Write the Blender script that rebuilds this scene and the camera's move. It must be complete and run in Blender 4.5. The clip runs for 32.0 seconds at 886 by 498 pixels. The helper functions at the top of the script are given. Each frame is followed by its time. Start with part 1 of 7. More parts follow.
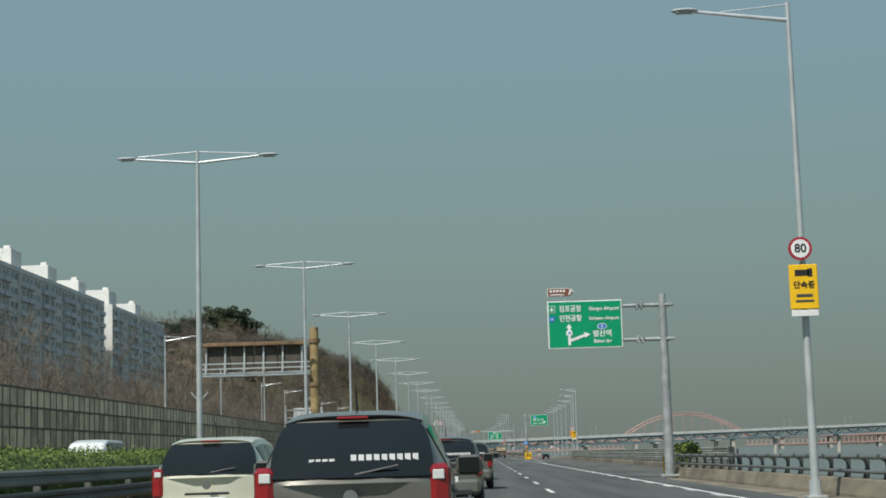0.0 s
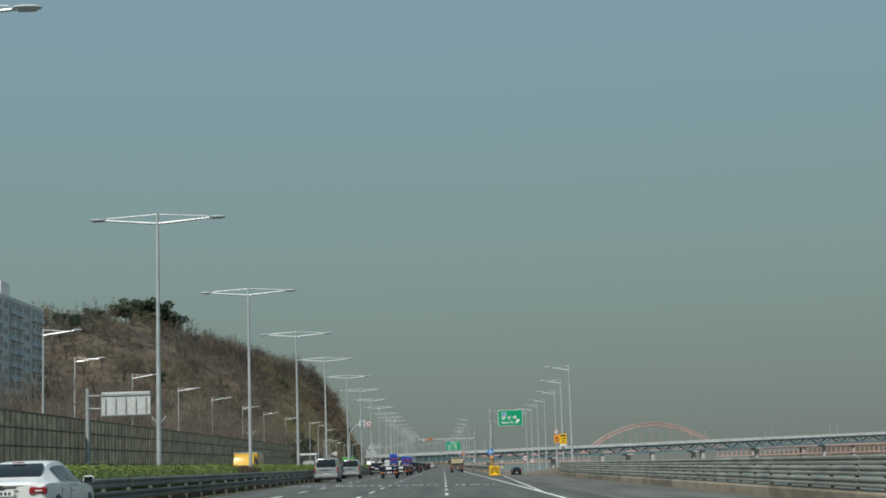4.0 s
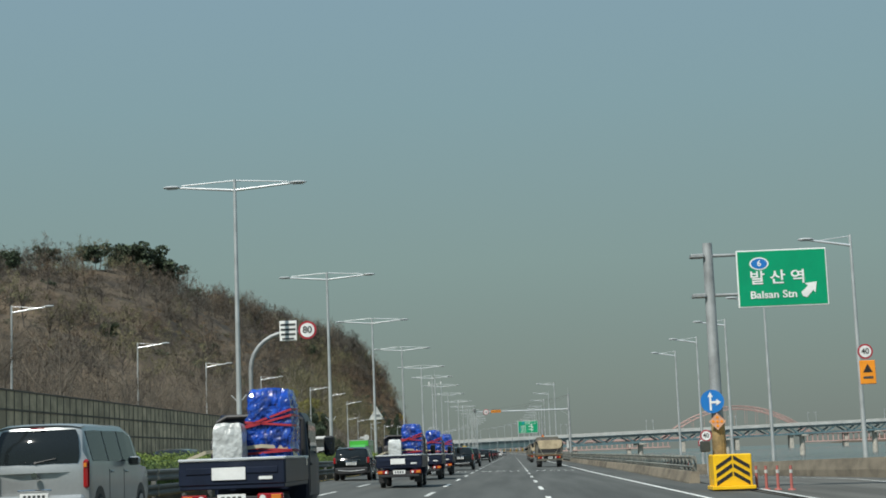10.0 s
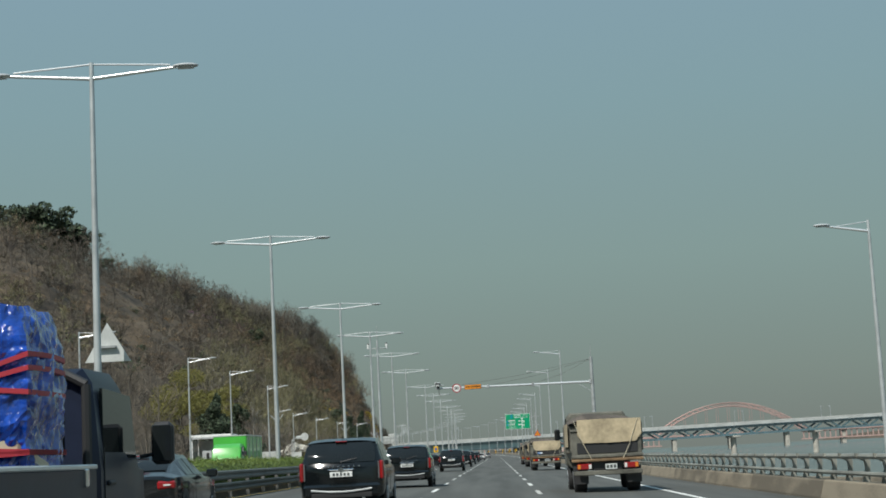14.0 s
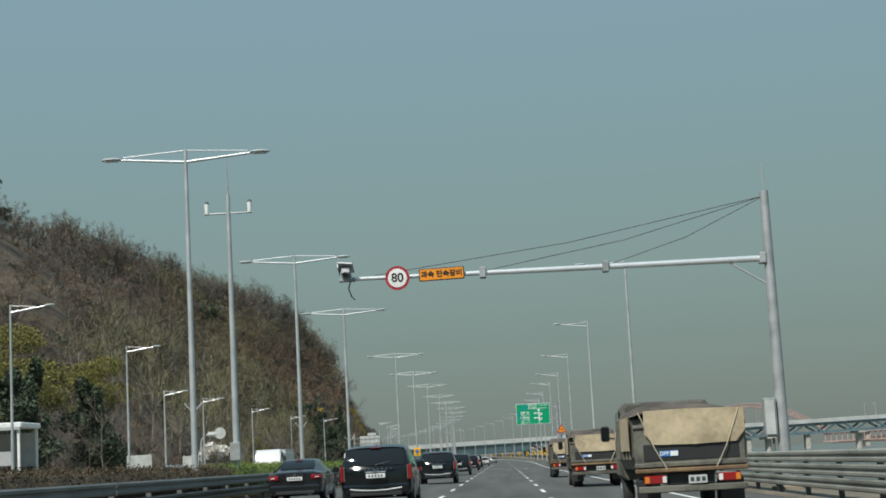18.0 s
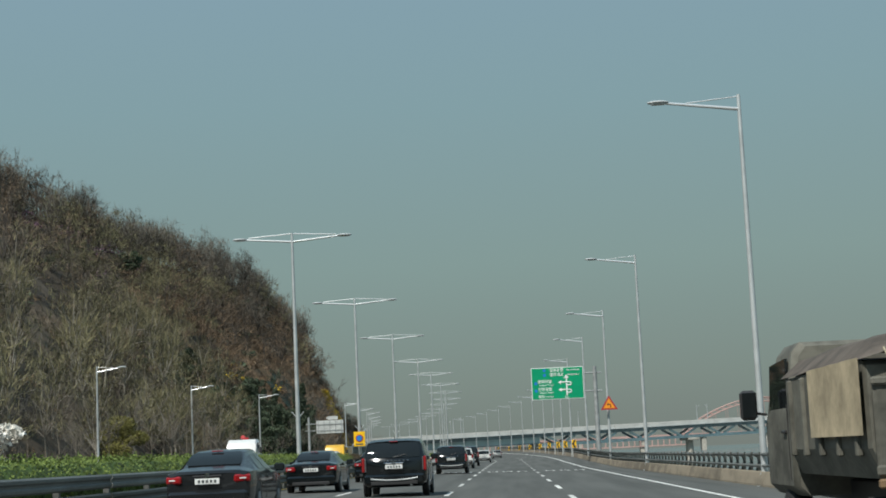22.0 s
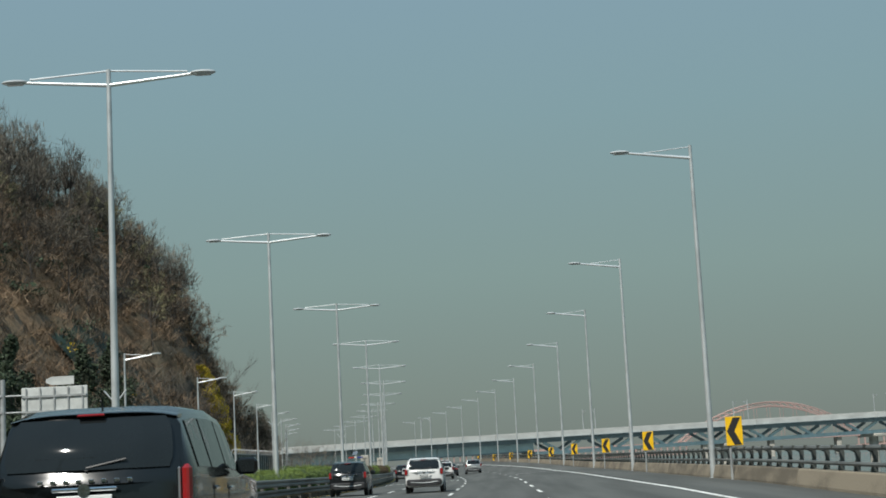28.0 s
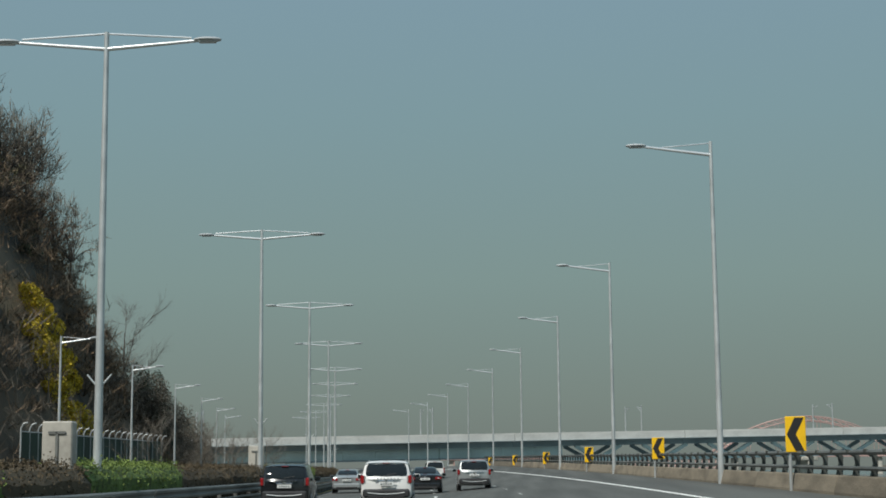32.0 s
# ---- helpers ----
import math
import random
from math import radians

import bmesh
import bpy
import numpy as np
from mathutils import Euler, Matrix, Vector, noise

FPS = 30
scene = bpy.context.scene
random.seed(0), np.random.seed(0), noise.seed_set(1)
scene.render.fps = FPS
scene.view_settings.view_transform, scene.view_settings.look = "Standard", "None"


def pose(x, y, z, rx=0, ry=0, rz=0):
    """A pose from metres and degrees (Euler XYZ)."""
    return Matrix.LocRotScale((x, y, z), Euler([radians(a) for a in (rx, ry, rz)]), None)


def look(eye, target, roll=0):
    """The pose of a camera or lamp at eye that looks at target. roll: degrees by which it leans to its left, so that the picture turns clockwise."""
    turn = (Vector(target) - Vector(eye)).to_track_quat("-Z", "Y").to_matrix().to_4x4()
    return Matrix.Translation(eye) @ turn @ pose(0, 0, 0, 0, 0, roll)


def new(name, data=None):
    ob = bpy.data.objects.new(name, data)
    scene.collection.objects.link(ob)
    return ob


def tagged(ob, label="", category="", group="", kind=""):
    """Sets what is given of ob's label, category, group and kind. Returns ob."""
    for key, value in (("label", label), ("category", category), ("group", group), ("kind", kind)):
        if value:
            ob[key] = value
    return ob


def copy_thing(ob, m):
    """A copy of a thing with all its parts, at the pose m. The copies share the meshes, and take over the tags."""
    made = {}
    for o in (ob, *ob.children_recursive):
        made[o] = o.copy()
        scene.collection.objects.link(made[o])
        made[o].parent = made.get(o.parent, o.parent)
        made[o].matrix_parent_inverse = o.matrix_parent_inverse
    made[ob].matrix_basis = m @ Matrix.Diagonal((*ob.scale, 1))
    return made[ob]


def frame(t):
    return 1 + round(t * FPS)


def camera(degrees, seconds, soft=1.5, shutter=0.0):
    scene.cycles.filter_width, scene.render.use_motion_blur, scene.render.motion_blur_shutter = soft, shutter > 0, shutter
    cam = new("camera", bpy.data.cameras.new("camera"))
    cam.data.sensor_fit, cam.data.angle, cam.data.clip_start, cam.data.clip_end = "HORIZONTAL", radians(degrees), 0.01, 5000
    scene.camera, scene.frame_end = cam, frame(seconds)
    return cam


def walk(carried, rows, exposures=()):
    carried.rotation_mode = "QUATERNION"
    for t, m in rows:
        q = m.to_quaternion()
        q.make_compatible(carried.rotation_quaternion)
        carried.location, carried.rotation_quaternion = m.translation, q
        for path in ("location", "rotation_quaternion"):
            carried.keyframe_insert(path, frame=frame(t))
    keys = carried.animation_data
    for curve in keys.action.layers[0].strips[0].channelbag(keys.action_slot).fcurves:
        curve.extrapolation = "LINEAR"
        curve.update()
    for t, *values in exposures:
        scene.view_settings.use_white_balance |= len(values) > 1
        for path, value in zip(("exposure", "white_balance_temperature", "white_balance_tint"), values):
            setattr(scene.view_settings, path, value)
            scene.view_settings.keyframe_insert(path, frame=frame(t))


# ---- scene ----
cam = camera(31.66, 32.0, 1.75)
# seconds, eye x y z, yaw to the left, pitch up, roll
ROWS = [
    (0.0, 0.37, 11.07, 1.25, 1.19, 7.45, -1.67),
    (0.5, 0.43, 22.08, 1.25, 1.25, 7.51, -1.40),
    (1.0, 0.54, 33.13, 1.25, 0.99, 7.59, -1.59),
    (1.5, 0.64, 44.02, 1.25, 0.68, 7.65, -1.77),
    (2.0, 0.84, 54.74, 1.25, 0.45, 7.74, -1.79),
    (2.5, 0.94, 65.46, 1.25, 0.27, 7.71, -1.68),
    (3.0, 1.09, 76.11, 1.25, 0.11, 7.87, -2.11),
    (3.5, 1.79, 86.35, 1.25, -0.22, 7.90, -1.71),
    (5.5, 3.21, 124.80, 1.25, 0.32, 7.69, -3.12),
    (6.0, 3.37, 136.19, 1.25, 0.89, 7.73, -3.25),
    (6.5, 3.50, 147.66, 1.25, 1.58, 7.74, -2.57),
    (7.0, 3.52, 159.15, 1.25, 2.55, 7.96, -3.49),
    (7.5, 3.17, 170.77, 1.25, 4.03, 7.74, -3.08),
    (8.0, 2.64, 182.45, 1.25, 4.28, 7.44, -2.44),
    (8.5, 2.30, 193.95, 1.25, 3.41, 7.28, -2.48),
    (9.0, 1.96, 205.02, 1.25, 2.97, 7.46, -2.48),
    (9.5, 1.71, 215.87, 1.25, 2.46, 7.51, -2.75),
    (10.0, 1.55, 226.62, 1.25, 2.24, 7.51, -2.17),
    (10.5, 1.46, 237.38, 1.25, 2.12, 7.61, -2.47),
    (11.0, 1.37, 248.02, 1.25, 1.98, 7.57, -1.99),
    (11.5, 1.40, 258.24, 1.25, 1.97, 7.54, -2.59),
    (12.0, 1.43, 268.37, 1.25, 1.98, 7.42, -2.81),
    (12.5, 1.43, 278.53, 1.25, 2.00, 7.20, -2.44),
    (13.0, 1.37, 288.88, 1.25, 1.95, 7.71, -2.33),
    (13.5, 1.25, 299.22, 1.25, 1.77, 7.55, -2.68),
    (14.0, 1.22, 309.57, 1.25, 1.57, 7.57, -2.92),
    (14.5, 1.41, 320.34, 1.25, 1.65, 7.70, -2.68),
    (16.5, 1.25, 362.26, 1.25, 1.81, 7.74, -2.42),
    (17.0, 1.18, 372.22, 1.25, 1.73, 7.91, -2.77),
    (17.5, 1.14, 382.15, 1.25, 1.67, 7.88, -3.11),
    (18.0, 1.11, 392.13, 1.25, 1.80, 7.74, -3.06),
    (18.5, 1.09, 402.11, 1.25, 1.80, 7.68, -3.40),
    (19.0, 1.10, 412.03, 1.25, 1.87, 7.79, -2.12),
    (19.5, 1.16, 422.28, 1.25, 1.96, 7.53, -2.13),
    (20.0, 1.07, 432.54, 1.25, 1.85, 7.77, -1.92),
    (20.5, 1.01, 442.93, 1.25, 1.76, 7.88, -2.13),
    (21.0, 0.94, 453.33, 1.25, 1.86, 8.06, -2.38),
    (21.5, 0.91, 463.60, 1.25, 2.06, 7.70, -2.90),
    (22.0, 0.83, 474.18, 1.25, 2.05, 7.51, -2.62),
    (22.5, 0.75, 484.97, 1.25, 1.73, 7.97, -2.78),
    (23.0, 0.73, 496.03, 1.25, 1.45, 7.45, -3.12),
    (23.5, 0.61, 507.02, 1.25, 1.21, 7.69, -3.53),
    (24.0, 0.52, 518.09, 1.25, 1.24, 7.54, -3.20),
    (24.5, 0.44, 529.22, 1.25, 1.30, 7.62, -2.75),
    (25.0, 0.40, 540.43, 1.25, 1.28, 7.64, -2.98),
    (25.5, 0.41, 551.74, 1.25, 1.24, 7.52, -3.72),
    (27.5, 1.02, 599.43, 1.25, 1.54, 7.85, -3.26),
    (28.0, 0.78, 611.74, 1.25, 1.43, 7.88, -2.88),
    (28.5, 0.55, 624.04, 1.25, 1.12, 7.61, -2.92),
    (29.0, 0.51, 636.24, 1.25, 1.03, 7.28, -2.39),
    (29.5, 0.56, 648.22, 1.25, 1.05, 7.99, -2.66),
    (30.0, 0.67, 660.15, 1.25, 1.27, 8.13, -2.24),
    (30.5, 0.62, 672.16, 1.25, 1.57, 8.02, -1.53),
    (31.0, 0.63, 684.33, 1.25, 1.88, 8.00, -1.13),
    (31.5, 0.53, 696.54, 1.25, 2.12, 7.97, -0.60),
    (32.0, 0.36, 708.49, 1.25, 2.31, 8.04, -0.49),
]


def aim(x, y, z, yaw, pitch, roll):
    a, b = radians(yaw), radians(pitch)
    way = Vector((-math.sin(a) * math.cos(b), math.cos(a) * math.cos(b), math.sin(b)))
    eye = Vector((x, y, z))
    return look(eye, eye + way, roll)


walk(cam, [(t, aim(*row)) for t, *row in ROWS], [(0.0, 0.03, 6300, 8), (6.0, 0.04, 6300, 8), (9.0, 0.13, 6300, 8), (28.0, 0.13, 6300, 8), (30.0, 0.02, 6300, 8), (32.0, 0.0, 6300, 8)])

# ---- sky, sun ----
world = bpy.data.worlds.new("world")
scene.world = world
world.use_nodes = True
wn, wl = world.node_tree.nodes, world.node_tree.links
wn.clear()
w_out, w_bg = wn.new("ShaderNodeOutputWorld"), wn.new("ShaderNodeBackground")
w_sky = wn.new("ShaderNodeTexSky")
w_sky.sky_type, w_sky.sun_disc = "NISHITA", False
SUN_TO = Vector((-0.34, -0.56, 0.755)).normalized()
w_sky.sun_elevation = math.asin(SUN_TO.z)
w_sky.sun_rotation = math.atan2(SUN_TO.x, SUN_TO.y)
w_sky.dust_density, w_sky.air_density = 6.0, 1.5
w_co, w_sep = wn.new("ShaderNodeTexCoord"), wn.new("ShaderNodeSeparateXYZ")
wl.new(w_co.outputs["Generated"], w_sep.inputs[0])
w_ramp = wn.new("ShaderNodeValToRGB")  # dust haze, greyer towards the horizon
for pos, col in ((0.0, (0.180, 0.200, 0.178)), (0.045, (0.204, 0.248, 0.219)), (0.12, (0.223, 0.304, 0.286)), (0.22, (0.220, 0.326, 0.350)),
                 (0.34, (0.224, 0.333, 0.404)), (1.0, (0.21, 0.34, 0.47))):
    el = w_ramp.color_ramp.elements.new(pos) if pos not in (0.0, 1.0) else w_ramp.color_ramp.elements[0 if pos == 0.0 else -1]
    el.color = (*col, 1)
wl.new(w_sep.outputs["Z"], w_ramp.inputs["Fac"])
w_scale = wn.new("ShaderNodeVectorMath")
w_scale.operation = "SCALE"
w_scale.inputs["Scale"].default_value = 0.02
wl.new(w_sky.outputs["Color"], w_scale.inputs[0])
w_mix = wn.new("ShaderNodeMix")
w_mix.data_type = "RGBA"
w_mix.inputs["Factor"].default_value = 0.96
wl.new(w_scale.outputs[0], w_mix.inputs["A"])
wl.new(w_ramp.outputs["Color"], w_mix.inputs["B"])
wl.new(w_mix.outputs["Result"], w_bg.inputs["Color"])
w_bg.inputs["Strength"].default_value = 1.0
wl.new(w_bg.outputs[0], w_out.inputs[0])
sun = new("sun", bpy.data.lights.new("sun", "SUN"))
sun.data.energy, sun.data.angle, sun.data.color = 3.9, radians(0.6), (1.0, 0.94, 0.85)
sun.matrix_world = look((-200, -250, 240), (-200 - SUN_TO.x, -250 - SUN_TO.y, 240 - SUN_TO.z))

# ---- materials ----


def mat(name, base, rough=0.6, metal=0.0, var=0.12, scale=3.0, fine=40.0, bump=0.0, coat=0.0, tint=None, stretch=(1, 1, 1), rand=0.0, spec=0.5, island=0.0):
    """A surface with blotches at one scale and grain at another; rand and island vary it from piece to piece."""
    m = bpy.data.materials.new(name)
    m.use_nodes = True
    n, l = m.node_tree.nodes, m.node_tree.links
    b = n["Principled BSDF"]
    b.inputs["Roughness"].default_value, b.inputs["Metallic"].default_value = rough, metal
    b.inputs["Coat Weight"].default_value, b.inputs["Specular IOR Level"].default_value = coat, spec
    b.inputs["Coat Roughness"].default_value = 0.04
    if var == 0 and bump == 0:
        b.inputs["Base Color"].default_value = (*base, 1)
        return m
    co, mp, info = n.new("ShaderNodeTexCoord"), n.new("ShaderNodeMapping"), n.new("ShaderNodeObjectInfo")
    mp.inputs["Scale"].default_value = stretch
    l.new(co.outputs["Object"], mp.inputs["Vector"])
    big, small = n.new("ShaderNodeTexNoise"), n.new("ShaderNodeTexNoise")
    big.inputs["Scale"].default_value, big.inputs["Detail"].default_value = scale, 5
    small.inputs["Scale"].default_value, small.inputs["Detail"].default_value = fine, 3
    shift = n.new("ShaderNodeVectorMath")
    shift.operation = "MULTIPLY_ADD"
    l.new(info.outputs["Random"], shift.inputs[0])
    shift.inputs[1].default_value = (37, 53, 71)
    l.new(mp.outputs[0], shift.inputs[2])
    for t in (big, small):
        l.new(shift.outputs[0], t.inputs["Vector"])
    ramp = n.new("ShaderNodeValToRGB")
    lo = [c * (1 - 1.6 * var) for c in base]
    hi = [min(1, c * (1 + 1.3 * var)) for c in (tint or base)]
    ramp.color_ramp.elements[0].position, ramp.color_ramp.elements[1].position = 0.32, 0.68
    ramp.color_ramp.elements[0].color, ramp.color_ramp.elements[1].color = (*lo, 1), (*hi, 1)
    add = n.new("ShaderNodeMath")
    add.operation = "MULTIPLY_ADD"
    l.new(small.outputs["Fac"], add.inputs[0])
    add.inputs[1].default_value = 0.35
    off = n.new("ShaderNodeMath")
    off.operation = "SUBTRACT"
    l.new(big.outputs["Fac"], off.inputs[0])
    off.inputs[1].default_value = 0.17
    l.new(off.outputs[0], add.inputs[2])
    last = add.outputs[0]
    for amount, source in ((rand, info.outputs["Random"]), (island, None)):
        if amount:
            if source is None:
                source = n.new("ShaderNodeNewGeometry").outputs["Random Per Island"]
            k = n.new("ShaderNodeMath")
            k.operation = "MULTIPLY_ADD"
            l.new(source, k.inputs[0])
            k.inputs[1].default_value = amount
            sub = n.new("ShaderNodeMath")
            sub.operation = "SUBTRACT"
            l.new(last, sub.inputs[0])
            sub.inputs[1].default_value = amount / 2
            l.new(sub.outputs[0], k.inputs[2])
            last = k.outputs[0]
    l.new(last, ramp.inputs["Fac"])
    l.new(ramp.outputs["Color"], b.inputs["Base Color"])
    if bump:
        bp = n.new("ShaderNodeBump")
        bp.inputs["Strength"].default_value, bp.inputs["Distance"].default_value = bump, 0.02
        l.new(small.outputs["Fac"], bp.inputs["Height"])
        l.new(bp.outputs[0], b.inputs["Normal"])
    return m


def plain(name, base, rough=0.5, metal=0.0, coat=0.0):
    return mat(name, base, rough, metal, var=0.06, scale=2.0, fine=25.0, coat=coat)


ASPHALT = mat("asphalt", (0.098, 0.101, 0.093), 0.85, var=0.16, scale=0.35, fine=60, bump=0.25, stretch=(3.0, 0.12, 1), spec=0.3)
ASPHALT_OLD = mat("asphalt_worn", (0.12, 0.118, 0.105), 0.88, var=0.2, scale=0.4, fine=60, bump=0.25, stretch=(2.0, 0.15, 1), spec=0.3)
PAINT_WHITE = mat("road_paint_white", (0.66, 0.66, 0.62), 0.7, var=0.22, scale=2.5, fine=20, rand=0.3)
PAINT_YELLOW = mat("road_paint_yellow", (0.62, 0.42, 0.08), 0.7, var=0.22, scale=2.5, fine=20)
CONCRETE = mat("concrete", (0.215, 0.183, 0.134), 0.9, var=0.22, scale=0.9, fine=14, bump=0.3, stretch=(1, 0.6, 2.2), rand=0.35)
CONCRETE_PALE = mat("concrete_pale", (0.42, 0.40, 0.35), 0.9, var=0.16, scale=0.5, fine=9, bump=0.2)
GALV = mat("galvanised_steel", (0.50, 0.53, 0.53), 0.42, 0.35, var=0.10, scale=1.5, fine=30, rand=0.1)
# bright trim steel; for lamp arms, sunlight is put into the base colour
GALV_BRIGHT_SUNLIT = mat("bright_sunlit_galvanised_steel", (0.78, 0.80, 0.80), 0.27, 0.45, var=0.06, scale=2, fine=30)
LAMP_GLASS = plain("lamp_glass", (0.45, 0.48, 0.48), 0.15)
LAMP_SHELL = plain("lamp_shell", (0.50, 0.52, 0.52), 0.35, 0.2)
STEEL_GREY = mat("grey_painted_steel", (0.36, 0.38, 0.38), 0.5, 0.25, var=0.15, scale=2, fine=25, rand=0.15)
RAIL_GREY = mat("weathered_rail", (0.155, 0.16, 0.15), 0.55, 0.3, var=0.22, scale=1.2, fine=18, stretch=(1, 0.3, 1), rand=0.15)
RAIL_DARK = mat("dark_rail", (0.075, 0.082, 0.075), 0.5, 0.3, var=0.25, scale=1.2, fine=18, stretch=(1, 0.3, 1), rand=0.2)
RAIL_PALE = mat("pale_weathered_rail", (0.27, 0.27, 0.235), 0.6, 0.2, var=0.22, scale=1.2, fine=18, stretch=(1, 0.3, 1), rand=0.15)
RUST = mat("rust_brown_steel", (0.20, 0.13, 0.07), 0.8, var=0.25, scale=2, fine=20)
COLUMN = mat("ochre_column_paint", (0.30, 0.22, 0.10), 0.75, var=0.28, scale=1.3, fine=12)
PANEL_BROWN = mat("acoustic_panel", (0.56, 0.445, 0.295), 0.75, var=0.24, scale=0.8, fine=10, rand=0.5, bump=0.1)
# lighter copy for the top row, sunlight put into the panel colour
PANEL_TOP_SUNLIT = mat("acoustic_panel_top_sunlit", (0.66, 0.53, 0.36), 0.7, var=0.18, scale=0.8, fine=10, rand=0.4)
FRAME_BROWN = mat("brown_frame", (0.12, 0.10, 0.075), 0.7, var=0.2, scale=1.5, fine=15)
FRAME_DARK = mat("dark_frame", (0.075, 0.066, 0.052), 0.7, var=0.2, scale=1.5, fine=15)
SIGN_GREEN = mat("sign_green", (0.0, 0.30, 0.135), 0.4, var=0.05, scale=1.2, fine=12)
SIGN_WHITE = plain("sign_white", (0.80, 0.81, 0.79), 0.4)
SIGN_BLUE = plain("sign_blue", (0.02, 0.19, 0.56), 0.4)
SIGN_YELLOW = plain("sign_yellow", (0.88, 0.52, 0.01), 0.4)
SIGN_ORANGE = plain("sign_orange", (0.85, 0.30, 0.02), 0.4)
SIGN_RED = plain("sign_red", (0.36, 0.025, 0.04), 0.4)
FADED_RED = plain("faded_red_plastic", (0.42, 0.13, 0.11), 0.6)
SIGN_BROWN = plain("sign_brown", (0.20, 0.07, 0.04), 0.5)
SIGN_BLACK = plain("sign_black", (0.02, 0.02, 0.02), 0.5)
SIGN_BACK = mat("sign_back_aluminium", (0.58, 0.60, 0.58), 0.5, 0.3, var=0.1, scale=1.5, fine=18)
SOIL = mat("hillside_soil", (0.066, 0.052, 0.036), 0.95, var=0.35, scale=0.07, fine=0.8, bump=0.3, tint=(0.105, 0.078, 0.050))
EARTH = mat("bare_cut_earth", (0.20, 0.128, 0.072), 0.95, var=0.32, scale=0.16, fine=1.6, bump=0.5, tint=(0.30, 0.195, 0.11))
BARK = mat("bare_bark", (0.085, 0.073, 0.062), 0.9, var=0.25, scale=0.15, fine=3, island=0.3)
BARK_PALE = mat("pale_bark", (0.138, 0.121, 0.097), 0.9, var=0.22, scale=0.15, fine=3, island=0.3)
TWIG = mat("brown_twigs", (0.082, 0.073, 0.058), 0.95, var=0.38, scale=0.14, fine=2, island=0.3, tint=(0.140, 0.117, 0.088))
BIRCH = mat("birch_bark", (0.27, 0.25, 0.21), 0.9, var=0.2, scale=0.3, fine=4, island=0.3)
TWIG_DARK = mat("grey_brown_twigs", (0.084, 0.079, 0.065), 0.95, var=0.38, scale=0.14, fine=2, island=0.3, tint=(0.136, 0.122, 0.097))
TWIG_RUSSET = mat("russet_twigs", (0.100, 0.075, 0.051), 0.95, var=0.38, scale=0.14, fine=2, island=0.3, tint=(0.162, 0.118, 0.078))
BRACKEN = mat("dead_bracken", (0.125, 0.092, 0.06), 0.95, var=0.4, scale=0.14, fine=2, island=0.35, tint=(0.19, 0.132, 0.084))
TWIG_OLIVE = mat("olive_twigs", (0.112, 0.104, 0.058), 0.95, var=0.38, scale=0.14, fine=2, island=0.3, tint=(0.168, 0.155, 0.084))
TWIG_PURPLE = mat("azalea_bloom", (0.19, 0.11, 0.16), 0.9, var=0.3, scale=0.3, fine=3, island=0.6)
DEAD_GRASS = mat("dead_grass", (0.19, 0.130, 0.072), 0.95, var=0.3, scale=0.08, fine=2, island=0.6)
PINE = mat("pine_needles", (0.052, 0.074, 0.042), 0.85, var=0.35, scale=0.2, fine=3, island=0.7)
HEDGE = mat("hedge_leaves", (0.112, 0.165, 0.034), 0.8, var=0.2, scale=0.6, fine=4, island=0.22, tint=(0.14, 0.19, 0.04))
HEDGE_CORE = mat("hedge_inner_leaves", (0.095, 0.145, 0.031), 0.9, var=0.4, scale=2.5, fine=14, bump=0.6)
HEDGE_BROWN = mat("hedge_leaves_russet", (0.074, 0.055, 0.03), 0.85, var=0.25, scale=0.4, fine=4, island=0.35)
BLOOM = mat("forsythia_bloom", (0.58, 0.42, 0.03), 0.8, var=0.3, scale=0.4, fine=3, island=0.6)
WILLOW = mat("willow_shoots", (0.180, 0.170, 0.046), 0.9, var=0.25, scale=0.3, fine=3, island=0.6)
BLOSSOM = mat("white_blossom", (0.68, 0.66, 0.60), 0.85, var=0.2, scale=0.6, fine=4, island=0.4)
NET = mat("green_slope_net", (0.016, 0.038, 0.026), 0.85, var=0.3, scale=0.2, fine=3)
WALL_PAINT = mat("apartment_paint", (0.60, 0.61, 0.585), 0.8, var=0.07, scale=0.2, fine=3)
WALL_WHITE = mat("apartment_end_paint", (0.74, 0.73, 0.69), 0.8, var=0.06, scale=0.2, fine=3)
WIN_DARK = mat("apartment_window", (0.10, 0.12, 0.14), 0.12, var=0.3, scale=0.3, fine=1, rand=0.7)
BALCONY = mat("balcony_panel", (0.50, 0.53, 0.55), 0.7, var=0.08, scale=0.4, fine=4)
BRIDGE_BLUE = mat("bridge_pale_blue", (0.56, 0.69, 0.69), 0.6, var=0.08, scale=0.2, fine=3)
# slate of the upper chord; also the painted shadow of the far-side braces
BRIDGE_DARK = mat("bridge_slate_and_shade", (0.26, 0.33, 0.36), 0.7, var=0.1, scale=0.2, fine=3)
BRIDGE_DECK = mat("bridge_deck", (0.52, 0.52, 0.49), 0.8, var=0.1, scale=0.2, fine=3)
# red mixed toward the sky: distance haze is put into this colour
ARCH_RED_HAZED = mat("arch_red_with_haze", (0.42, 0.285, 0.255), 0.8, var=0.1, scale=0.05, fine=1)
WATER = mat("river_water", (0.10, 0.125, 0.125), 0.16, var=0.15, scale=0.02, fine=0.6, bump=0.25, stretch=(1, 0.5, 1))
GLASS = plain("tinted_glass", (0.012, 0.015, 0.016), 0.03)
RUBBER = mat("tyre_rubber", (0.022, 0.022, 0.022), 0.8, var=0.15, scale=4, fine=30)
